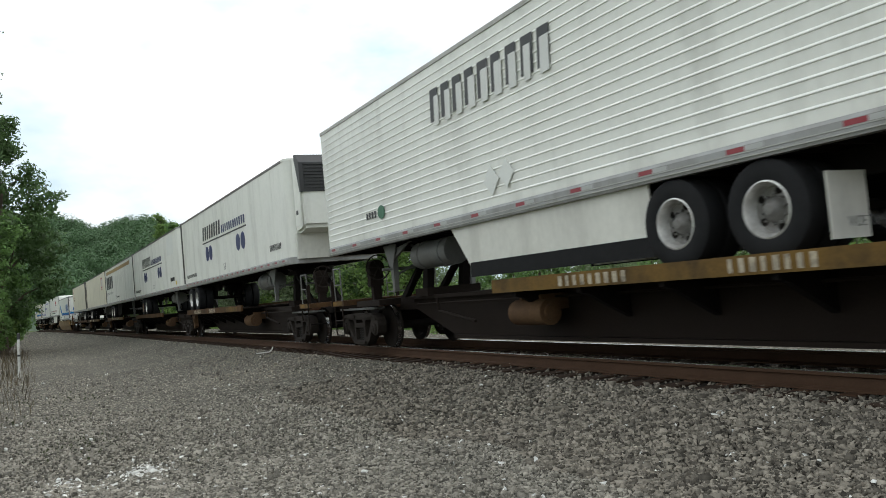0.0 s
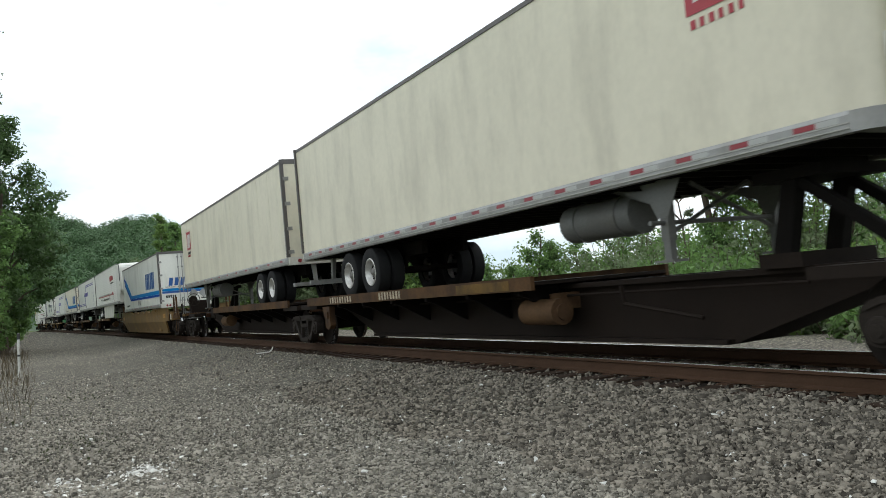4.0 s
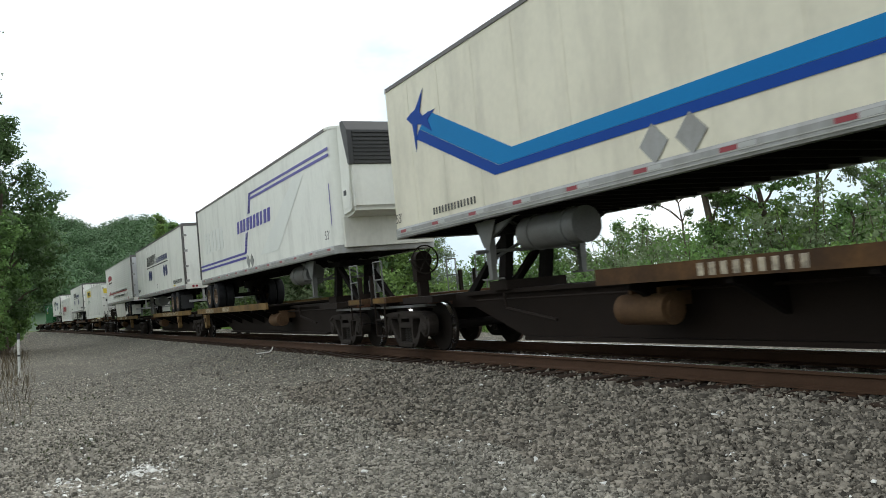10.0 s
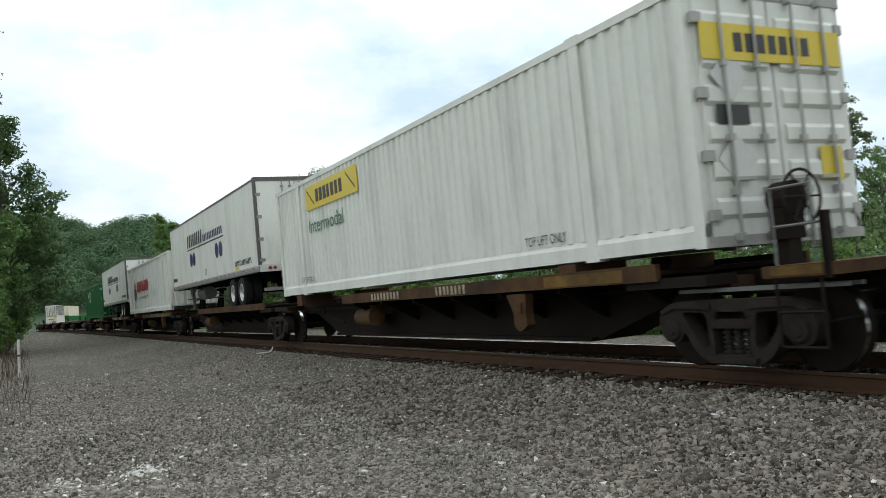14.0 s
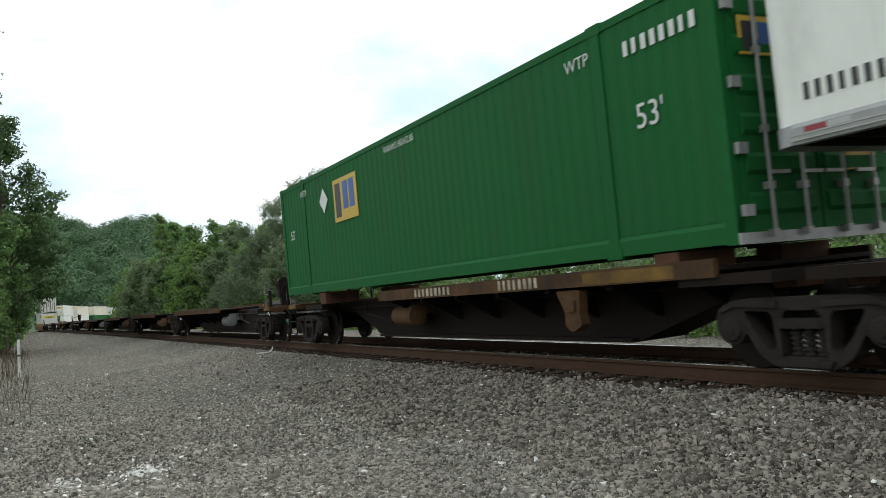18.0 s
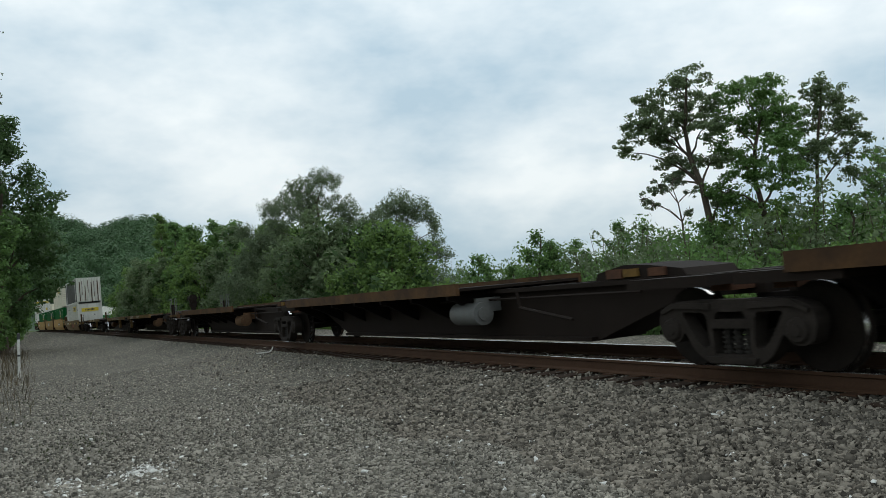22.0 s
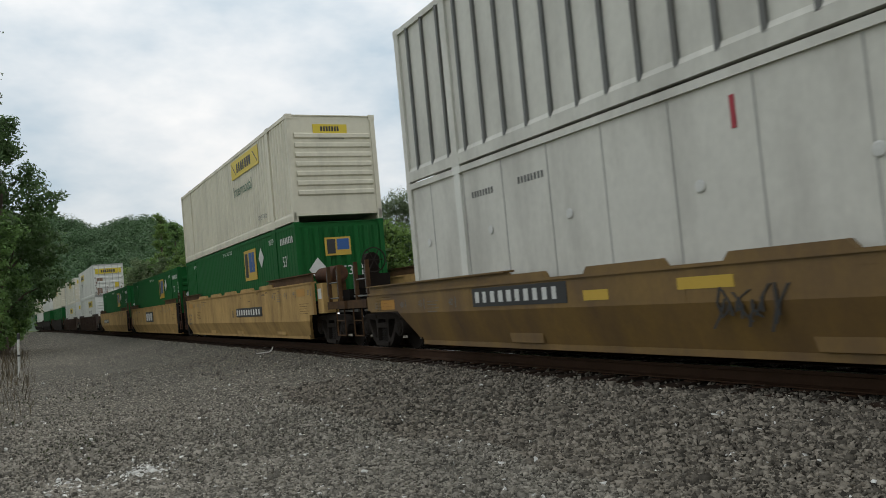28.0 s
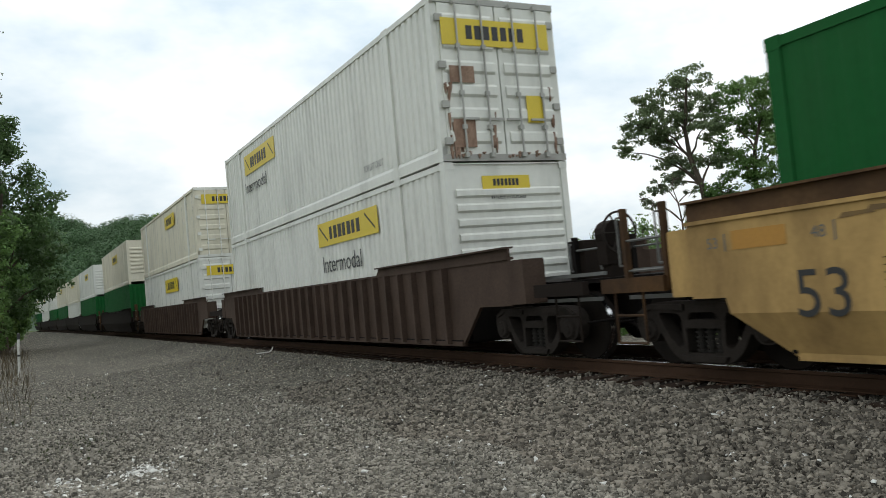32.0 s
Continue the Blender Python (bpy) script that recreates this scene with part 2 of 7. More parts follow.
M_LEAF = leaf_mat("green_leaves", (0.118, 0.212, 0.062), 0.24, 0.5)
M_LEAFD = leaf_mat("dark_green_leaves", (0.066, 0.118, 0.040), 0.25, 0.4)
M_LEAFG = leaf_mat("grey_green_leaves", (0.150, 0.195, 0.110), 0.22, 0.5)
M_LEAFY = leaf_mat("yellow_green_leaves", (0.140, 0.225, 0.060), 0.24, 0.48)
M_LEAFO = leaf_mat("dull_olive_leaves", (0.150, 0.200, 0.100), 0.22, 0.5)
M_HILL = leaf_mat("wooded_hill_leaves", (0.066, 0.126, 0.054), 0.10, 0.30)
M_HILLG = leaf_mat("hillside_undergrowth", (0.040, 0.074, 0.036), 0.2, 0.1)
M_WEEDG = mat("low_dark_weeds", (0.050, 0.058, 0.030), 0.9, 0, 0.2, 3, 20, island=0.4)
M_WEED = mat("dry_weed_stems", (0.085, 0.068, 0.042), 0.9, 0, 0.2, 3, 20, island=0.4)


# ---- building tools ----
def box(bm, x0, x1, y0, y1, z0, z1):
    v = [bm.verts.new((x, y, z)) for x in (x0, x1) for y in (y0, y1) for z in (z0, z1)]
    for f in ((0, 1, 3, 2), (4, 6, 7, 5), (0, 4, 5, 1), (2, 3, 7, 6), (0, 2, 6, 4), (1, 5, 7, 3)):
        bm.faces.new([v[i] for i in f])


def prism(bm, poly, y0, y1, axis="y"):
    """A closed outline, drawn in x and z (or y and z, or x and y), drawn out from y0 to y1."""
    def at(a, b, c):
        return {"y": (a, c, b), "x": (c, a, b), "z": (a, b, c)}[axis]
    p = [bm.verts.new(at(a, b, y0)) for a, b in poly]
    q = [bm.verts.new(at(a, b, y1)) for a, b in poly]
    bm.faces.new(p)
    bm.faces.new(q[::-1])
    for i in range(len(p)):
        j = (i + 1) % len(p)
        bm.faces.new((p[j], p[i], q[i], q[j]))


def tube(bm, a, b, r, seg=10, r2=None, caps=True):
    a, b = Vector(a), Vector(b)
    r2 = r if r2 is None else r2
    q = (b - a).to_track_quat("Z", "Y")
    rings = []
    for c, rr in ((a, r), (b, r2)):
        rings.append([bm.verts.new(c + q @ Vector((rr * math.cos(t), rr * math.sin(t), 0)))
                      for t in (2 * math.pi * i / seg for i in range(seg))])
    for i in range(seg):
        j = (i + 1) % seg
        bm.faces.new((rings[0][i], rings[0][j], rings[1][j], rings[1][i]))
    if caps:
        bm.faces.new(rings[0][::-1])
        bm.faces.new(rings[1])


def lathe(bm, prof, centre, seg=24, caps=True):
    """A profile of (radius, y) turned about the y axis through centre."""
    c = Vector(centre)
    rings = []
    for r, y in prof:
        rings.append([bm.verts.new(c + Vector((r * math.cos(t), y, r * math.sin(t)))) for t in (2 * math.pi * i / seg for i in range(seg))])
    for a, b in zip(rings, rings[1:]):
        for i in range(seg):
            j = (i + 1) % seg
            bm.faces.new((a[i], a[j], b[j], b[i]))
    if caps:
        bm.faces.new(rings[0][::-1])
        bm.faces.new(rings[-1])


def mesh_of(name, bm, material, smooth=False):
    bmesh.ops.recalc_face_normals(bm, faces=bm.faces[:])
    me = bpy.data.meshes.new(name)
    bm.to_mesh(me)
    bm.free()
    me.materials.append(material)
    if smooth:
        me.polygons.foreach_set("use_smooth", [True] * len(me.polygons))
        me.set_sharp_from_angle(angle=radians(35))
    return me


def part(name, bm, material, parent, label="", smooth=False):
    ob = new(name, mesh_of(name, bm, material, smooth))
    ob.parent = parent
    if label:
        ob["label"] = label
    return ob


def stuff(ob):
    """Marks a part made of pieces too small or too many to pick apart."""
    ob["kind"] = "stuff"
    return ob


def pieces(name, boxes, material, parent, label=""):
    """One part for each box."""
    return [part(name, solid(b), material, parent, label) for b in boxes]


def thing(name, label, category, group=""):
    ob = new(name)
    ob.empty_display_size = 0.3
    return tagged(ob, label, category, group)


def solid(*boxes):
    bm = bmesh.new()
    for b in boxes:
        box(bm, *b)
    return bm


def on_track(s, lat=0.0, up=0.0):
    """The pose of a thing whose origin is s metres along the track, on the rail heads' level."""
    sn = max(s, FAR_CURVE)
    th = BEND * sn
    p = Vector((math.sin(th) / BEND, OFF + (1 - math.cos(th)) / BEND, RAIL))
    if s < FAR_CURVE:
        turn = FAR_BEND * (s - FAR_CURVE)
        p += Vector((math.sin(th + turn) - math.sin(th), math.cos(th) - math.cos(th + turn), 0)) / FAR_BEND
        th += turn
    return Matrix.Translation(p) @ Euler((BANK, 0, th)).to_matrix().to_4x4() @ Matrix.Translation((0, lat, up))


MOVERS = []           # things on the move: (object, place along the track at the start, tilt)


def rides(ob, s, up=0.0, tilt=0.0):
    """Sets a thing on the train: s is where its origin stands along the track at 0 s."""
    MOVERS.append((ob, s, up, tilt))
    ob.matrix_basis = on_track(s, 0, up) @ Euler((0, tilt, 0)).to_matrix().to_4x4()
    return ob


# ---- ground, ballast and track ----
def shelf(lat):
    """The ground's height, by the distance from the track's middle line on the camera's side (negative) or beyond."""
    a = abs(lat)
    top = RAIL - 0.22
    if lat < 0:
        pts = ((0, top), (1.45, top), (1.75, top - 0.05), (3.6, 0.20), (5.2, 0.05), (9, 0.0), (5000, 0.0))
    else:
        pts = ((0, top), (1.45, top), (1.75, top - 0.04), (3.0, 0.50), (8, 0.43), (13, 0.05), (22, -0.5), (5000, -0.6))
    for (a0, z0), (a1, z1) in zip(pts, pts[1:]):
        if a <= a1:
            f = (a - a0) / (a1 - a0)
            return z0 + (z1 - z0) * (f * f * (3 - 2 * f) if a0 > 1 else f)
    return 0.0


def bank_at(lat):
    return max(-1.6, min(1.6, lat)) * math.sin(BANK)


def build_ground():
    lats = [-4000, -1500, -500, -180, -80, -40, -25, -18, -14, -12, -10.5, -9.5, -9, -8.5, -8, -7.5, -7, -6.5, -6, -5.5, -5.2, -4.8, -4.4, -4, -3.6, -3.2, -2.8,
            -2.4, -2.1, -1.75, -1.6, -1.45, -1.2, 0, 1.2, 1.45, 1.6, 1.75, 2.4, 3.4, 4.5, 6, 8, 11, 14, 20, 40, 80, 180, 500, 1500, 4000]
    ss = [-4000, -1500, -600, -400, -300, -250] + [-220 + 4 * i for i in range(45)] + [-40 + 0.8 * i for i in range(70)] + [20, 40, 80, 160, 400, 1200, 4000]
    verts, faces = [], []
    for s in ss:
        sc = max(-400, min(400, s))
        base = on_track(sc)
        th = base.to_euler().z
        for lat in lats:
            p = base.translation + Vector((-math.sin(th), math.cos(th), 0)) * lat + Vector((math.cos(th), math.sin(th), 0)) * (s - sc)
            rough = 0.035 * noise.noise((p.x * 0.45, p.y * 0.45, 0)) + 0.015 * noise.noise((p.x * 1.6, p.y * 1.6, 4)) if 1.8 < abs(lat) < 30 else 0
            verts.append((p.x, p.y, shelf(lat) + bank_at(lat) * (abs(lat) < 3) + rough))
    n = len(lats)
    for i in range(len(ss) - 1):
        for j in range(n - 1):
            faces.append((i * n + j, (i + 1) * n + j, (i + 1) * n + j + 1, i * n + j + 1))
    me = bpy.data.meshes.new("ground")
    me.from_pydata(verts, [], faces)
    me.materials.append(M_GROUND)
    me.materials.append(M_GRASS)
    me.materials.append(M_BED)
    me.polygons.foreach_set("use_smooth", [True] * len(me.polygons))
    for i in range(len(ss) - 1):
        for j in range(n - 1):
            lat = (lats[j] + lats[j + 1]) / 2
            # between the rails the faces take the bed colour with shade painted in
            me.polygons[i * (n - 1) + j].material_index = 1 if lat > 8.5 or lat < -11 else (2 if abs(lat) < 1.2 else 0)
    return tagged(new("ground", me), "grey crushed-stone ground sloping up to a railway track", "ground", kind="structure")


build_ground()


def sweep(name, prof, lat, s0, s1, step, material, parent=None, smooth=False):
    """A profile of (y, z) drawn along the track."""
    verts, faces = [], []
    count = int((s1 - s0) / step) + 1
    k = len(prof)
    for i in range(count):
        m = on_track(s0 + step * i, lat)
        verts += [m @ Vector((0, y, z)) for y, z in prof]
    for i in range(count - 1):
        for j in range(k):
            jj = (j + 1) % k
            faces.append((i * k + j, i * k + jj, (i + 1) * k + jj, (i + 1) * k + j))
    me = bpy.data.meshes.new(name)
    me.from_pydata(verts, [], faces)
    me.materials.append(material)
    bm = bmesh.new()
    bm.from_mesh(me)
    bmesh.ops.recalc_face_normals(bm, faces=bm.faces[:])
    bm.to_mesh(me)
    bm.free()
    ob = new(name, me)
    if parent:
        ob.parent = parent
    return ob


def build_track():
    track = tagged(new("railway_track"), "single railway track with rusty rails on worn wooden ties", "railway track", kind="structure")
    foot = [(-0.075, -0.185), (0.075, -0.185), (0.075, -0.170), (0.012, -0.150), (0.010, -0.050), (0.036, -0.038), (0.036, -0.004),
            (-0.036, -0.004), (-0.036, -0.038), (-0.010, -0.050), (-0.012, -0.150), (-0.075, -0.170)]
    head = [(-0.034, -0.004), (0.034, -0.004), (0.030, 0.0), (-0.030, 0.0)]
    for lat in (-0.7525, 0.7525):
        rail = sweep("rail", foot, lat, -400, 60, 2.0, M_RAILSIDE, track)
        rail["label"] = "rusty steel rail"
        sweep("rail_head", head, lat, -400, 60, 2.0, M_RAILTOP, rail)["label"] = "polished running surface"
    rng = random.Random(5)
    ties = []
    for v in range(4):
        bm = bmesh.new()
        w, e = 0.115 + 0.006 * v, 1.30 + 0.015 * (v - 1)
        box(bm, -w, w, -e, e + 0.02 * v, -0.375, -0.196)
        bmesh.ops.bevel(bm, geom=bm.edges[:], offset=0.012, segments=1)
        ties.append(mesh_of("tie", bm, M_TIE))
    plate = mesh_of("tie_plate", solid((-0.09, 0.09, -0.17, 0.17, -0.198, -0.182)), M_RAILSIDE)
    s = 8.0
    far = bmesh.new()
    while s > -380:
        if s > -95:
            t = new("tie", rng.choice(ties))
            t.parent = track
            t.matrix_basis = on_track(s + rng.uniform(-0.03, 0.03), rng.uniform(-0.04, 0.04)) @ Euler((0, 0, rng.uniform(-0.03, 0.03))).to_matrix().to_4x4()
            if s > -32:
                p = new("tie_plate", plate)
                p.parent = t
                p.location = (0, -0.7525, 0)
        else:
            m = on_track(s)
            v = [far.verts.new(m @ Vector((x, y, z))) for x in (-0.12, 0.12) for y in (-1.3, 1.3) for z in (-0.375, -0.196)]
            for f in ((0, 1, 3, 2), (4, 6, 7, 5), (0, 4, 5, 1), (2, 3, 7, 6), (1, 5, 7, 3)):
                far.faces.new([v[i] for i in f])
        s -= 0.53
    f = part("far_ties", far, M_TIE, track)
    f["kind"] = "stuff"


build_track()


# ---- trees, bushes and hills ----
def leaf_mesh(name, clumps, count, size, material, rng, flat=0.7, out=0.75, depth=0.45):
    """Bent leaf quads gathered in clumps (x, y, z, radius); each leaf turns a little towards the outside of its clump."""
    c = np.array(clumps, dtype=float)
    w = c[:, 3] ** 2
    pick = rng.choice(len(c), count, p=w / w.sum())
    d = rng.normal(size=(count, 3))
    d /= np.linalg.norm(d, axis=1)[:, None]
    r = rng.random(count) ** depth
    pos = c[pick, :3] + d * (r * c[pick, 3])[:, None] * np.array((1, 1, flat))
    nor = d * out + np.array((0, 0, 0.45)) + rng.normal(size=(count, 3)) * 0.55
    nor /= np.linalg.norm(nor, axis=1)[:, None]
    a = np.cross(nor, rng.normal(size=(count, 3)))
    a /= np.linalg.norm(a, axis=1)[:, None]
    b = np.cross(nor, a)
    s = size * rng.uniform(0.6, 1.35, count)[:, None]
    v = np.stack([pos - a * s, pos + b * s * 0.5 + nor * s * 0.14, pos + a * s, pos - b * s * 0.5 + nor * s * 0.14], axis=1).reshape(-1, 3)
    me = bpy.data.meshes.new(name)
    me.vertices.add(count * 4)
    me.vertices.foreach_set("co", v.ravel())
    me.loops.add(count * 4)
    me.loops.foreach_set("vertex_index", np.arange(count * 4))
    me.polygons.add(count)
    me.polygons.foreach_set("loop_start", np.arange(count) * 4)
    me.update()
    me.validate()
    me.materials.append(material)
    return me


def bent_limb(bm, rng, a, b, r0, r1, sag=0.12, pieces_of=4, seg=6):
    """A tapered limb from a to b that bows upwards and wavers."""
    a, b = Vector(a), Vector(b)
    n = (b - a).length
    last, out = a, []
    for k in range(1, pieces_of + 1):
        f = k / pieces_of
        q = a.lerp(b, f) + Vector((rng.uniform(-1, 1) * 0.05 * n, rng.uniform(-1, 1) * 0.05 * n, sag * n * math.sin(math.pi * f))) * (1 if k < pieces_of else 0)
        tube(bm, last, q, r0 + (r1 - r0) * (k - 1) / pieces_of, seg, r0 + (r1 - r0) * f, caps=False)
        last = q
        out.append(q)
    return out


def grow(ob, rng, spine, lobes, thick, clump, per_area, leaves, size, material, seed, twigs=5, flat=0.7, inner=0.0, shell=2.2):
    """Trunk along the spine, a limb and twigs for each lobe (x, y, z, radius), and leaf clumps that fill the lobes."""
    bm = bmesh.new()
    spine = [Vector(p) for p in spine]
    n = len(spine) - 1
    for k in range(n):
        tube(bm, spine[k], spine[k + 1], thick * (1 - 0.8 * k / n), 9, thick * (1 - 0.8 * (k + 1) / n), caps=False)
    clumps = []
    for x, y, z, r in lobes:
        c = Vector((x, y, z))
        k = max(range(1, n + 1), key=lambda i: -abs(spine[i].z + 0.75 * (Vector((spine[i].x, spine[i].y)) - Vector((x, y))).length - z) - 0.2 * (spine[i] - c).length)
        t = thick * (1 - 0.8 * k / n)
        bent_limb(bm, rng, spine[k], c, max(0.025, t * 0.5), 0.015, 0.10)
        for _ in range(twigs):
            d = Vector((rng.gauss(0, 1), rng.gauss(0, 1), rng.gauss(0.15, 0.8))).normalized()
            bent_limb(bm, rng, c, c + d * r * rng.uniform(0.75, 1.0), 0.02, 0.006, 0.05, 2, 4)
        for _ in range(max(4, int(per_area * r * r * 1.5))):
            d = Vector((rng.gauss(0, 1), rng.gauss(0, 1), rng.gauss(0, 1))).normalized()
            d.z *= 0.85
            p = c + d * r * 1.12 * rng.random() ** (1 / shell)
            clumps.append((p.x, p.y, p.z, clump * rng.uniform(0.55, 1.3)))
    part("trunk", bm, M_BARK, ob, smooth=True)
    nr = np.random.default_rng(seed)
    cr = new("crown", leaf_mesh("crown", clumps, leaves, size, material, nr, flat))
    cr.parent = ob
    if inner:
        # darker leaves in the lobe cores paint the crown's inner shade
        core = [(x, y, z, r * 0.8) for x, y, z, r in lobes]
        me = leaf_mesh("inner_shade_leaves", core, int(leaves * inner), size * 2.0, M_LEAFD, nr, 1.0)
        ci = new("inner_shade_leaves", me)
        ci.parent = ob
    return ob


def along(px_angle, lateral):
    """The point at a bearing (degrees from the track's far end) and a distance square off the camera's line."""
    a = radians(px_angle)
    return -lateral / math.tan(a), lateral


def crown_tree(label, bearing, lateral, spine, lobes, thick, clump, per_area, leaves, size, material, seed, name="tree", ground=-0.4, deep=0.7, **more):
    """A tree whose lobes are given as (across, up, radius) in the plane of its broad side; their depth is scattered."""
    rng = random.Random(seed)
    x, y = along(bearing, lateral)
    b = radians(bearing)
    ob = thing(name, label, "tree")
    ob.location = (x, y, ground)
    ax, away = Vector((math.sin(b), math.cos(b), 0)), Vector((-math.cos(b), math.sin(b), 0))
    sp = [ax * u + away * rng.uniform(-0.15, 0.15) * k + Vector((0, 0, z)) for k, (u, z) in enumerate(spine)]
    lo = []
    for u, z, r in lobes:
        p = ax * u + away * rng.uniform(-1, 1) * deep * r * 2
        lo.append((p.x, p.y, z, r))
    return grow(ob, rng, sp, lo, thick, clump, per_area, leaves, size, material, seed, **more)


def dome_tree(name, label, x, y, height, crown, leaves, size, material, seed, ground=-0.4, low=0.16, lobes=16, clump=0.55, lean=(0, 0), narrow=1.0):
    """A dense tree: lobes set round a dome, largest below, with an uneven top."""
    rng = random.Random(seed)
    ob = thing(name, label, "tree")
    ob.location = (x, y, ground)
    sp = [(lean[0] * height * f + rng.uniform(-0.1, 0.1), lean[1] * height * f + rng.uniform(-0.1, 0.1), height * f - 0.2 * (f == 0)) for f in (0, 0.15, 0.3, 0.45, 0.6, 0.75, 0.86)]
    lo = []
    for i in range(lobes):
        f = (i + rng.random()) / lobes
        z = height * (low + (0.90 - low) * f)
        u = (z / height - low) / (1 - low)
        reach = crown * (0.80 + 0.25 * math.sin(math.pi * min(1, u * 1.25))) * (1 - u ** 2.6) ** 0.8 * narrow
        r = crown * rng.uniform(0.30, 0.44) * (1.0 - 0.35 * u)
        a = i * 2.4 + rng.uniform(-0.5, 0.5)
        q = max(0, reach - r * 0.8) * rng.uniform(0.65, 1.05)
        lo.append((lean[0] * z + q * math.cos(a), lean[1] * z + q * math.sin(a), min(z, height - r * 0.9), r))
    area = sum(r * r for *_, r in lo)
    return grow(ob, rng, sp, lo, 0.012 * height + 0.05, clump, 420 / area, leaves, size, material, seed, twigs=2, inner=0.10, shell=4.0)


def bush(name, label, x, y, wide, high, leaves, size, material, seed, ground=-0.5):
    rng = random.Random(seed)
    ob = thing(name, label, "bush")
    ob.location = (x, y, ground)
    bm = bmesh.new()
    cen = []
    for k in range(16):
        a, rr = k * 2.4 + rng.uniform(-0.4, 0.4), wide * math.sqrt((k + 0.5) / 16) * 0.85
        h = high * (1 - 0.45 * (rr / wide) ** 2) * rng.uniform(0.65, 1.05)
        p = Vector((rr * math.cos(a), rr * math.sin(a), 0))
        q = p * 1.1 + Vector((rng.uniform(-0.3, 0.3), rng.uniform(-0.3, 0.3), h))
        tube(bm, p * 0.5, q, 0.04, 5, 0.008, caps=False)
        for f in (0.25, 0.45, 0.62, 0.78, 0.9, 1.0):
            c = p * 0.5 + (q - p * 0.5) * f
            j = wide * 0.16
            cen.append((c.x + rng.uniform(-j, j), c.y + rng.uniform(-j, j), c.z, wide * rng.uniform(0.13, 0.30) * (1.2 - 0.55 * f)))
    stuff(part("stem", bm, M_BARK, ob))
    cr = new("foliage", leaf_mesh("foliage", cen, leaves, size, material, np.random.default_rng(seed)))
    cr.parent = ob
    return ob


def plant_right():
    """The tall open-crowned trees behind the track and the willows further along."""
    crown_tree("tall open-crowned tree with sparse leaves and a leaning trunk", 45.4, 25.8, [(0.3, -0.2), (0.1, 4.5), (-0.15, 6.3), (-0.55, 7.6), (-0.65, 8.8), (-0.5, 10.0), (-0.4, 10.8)],
               [(-2.0, 10.3, 0.75), (-1.0, 10.6, 0.6), (-0.3, 10.7, 0.75), (0.45, 10.0, 0.7), (-2.6, 9.2, 0.75), (-3.3, 8.2, 0.5), (-1.7, 8.9, 0.95), (-0.7, 9.3, 0.85), (0.25, 8.7, 0.75), (-1.4, 7.6, 0.6),
                (-0.6, 7.2, 0.65), (0.4, 7.4, 0.55), (-1.4, 6.6, 0.45), (0.6, 5.6, 0.5)], 0.17, 0.30, 32, 15000, 0.075, M_LEAFO, 3, flat=0.5)
    crown_tree("tall leafy tree with an uneven green crown behind the track", 49.0, 27.6, [(0.2, -0.2), (0.1, 3.5), (-0.1, 5.2), (-0.3, 6.4), (-0.2, 7.6), (0.1, 8.8), (0.3, 9.8)],
               [(-0.7, 10.1, 0.75), (0.45, 10.15, 0.85), (0.7, 10.6, 0.3), (-1.0, 8.9, 0.8), (0.2, 8.7, 1.05), (1.0, 9.0, 0.8), (-1.4, 7.7, 0.65), (0.9, 7.6, 0.95), (-0.6, 6.8, 0.85), (0.8, 6.2, 1.0),
                (-1.6, 5.9, 0.75), (-0.9, 5.0, 0.8), (0.6, 4.9, 0.9), (-1.9, 4.2, 0.8), (1.2, 3.6, 1.0)], 0.16, 0.32, 36, 20000, 0.078, M_LEAF, 8, flat=0.55)
    crown_tree("slender grey-green tree with an open crown", 52.2, 29.4, [(-0.4, -0.2), (-0.2, 3.8), (0.0, 5.6), (0.1, 7.2), (0.3, 8.6), (0.5, 9.8)],
               [(0.3, 9.8, 0.75), (1.1, 9.6, 0.6), (-0.2, 8.6, 0.8), (0.9, 8.5, 0.8), (1.5, 8.3, 0.55), (1.9, 7.7, 0.4), (0.3, 7.4, 0.7), (-0.6, 7.0, 0.6), (1.2, 7.0, 0.5)],
               0.11, 0.28, 32, 8600, 0.072, M_LEAFO, 12, flat=0.5)
    crown_tree("low leafy tree at the edge of the thicket", 56.4, 31.5, [(0, -0.2), (0.1, 2.4), (0.0, 4.2), (0.2, 5.8), (0.3, 6.8)],
               [(-0.6, 6.9, 0.6), (0.3, 7.3, 0.5), (1.0, 6.6, 0.7), (-1.2, 6.2, 0.6), (0.1, 6.0, 0.9), (1.2, 5.4, 0.9), (-0.7, 5.0, 0.9), (0.4, 4.2, 1.1), (-1.4, 4.0, 0.8), (1.6, 7.6, 0.45), (2.0, 8.2, 0.4)],
               0.10, 0.30, 32, 9500, 0.078, M_LEAFO, 16)
    crown_tree("thin half-bare sapling beside the tall tree", 43.7, 24.6, [(0.1, -0.2), (0.05, 3.4), (0.0, 4.8), (-0.1, 5.6), (-0.3, 6.3)],
               [(-1.5, 5.9, 0.35), (-0.8, 6.4, 0.45), (-0.2, 6.6, 0.4), (-1.1, 5.6, 0.3), (0.5, 6.0, 0.3), (0.3, 5.2, 0.25)], 0.06, 0.14, 40, 1000, 0.07, M_LEAFG, 21, name="sapling", twigs=8)
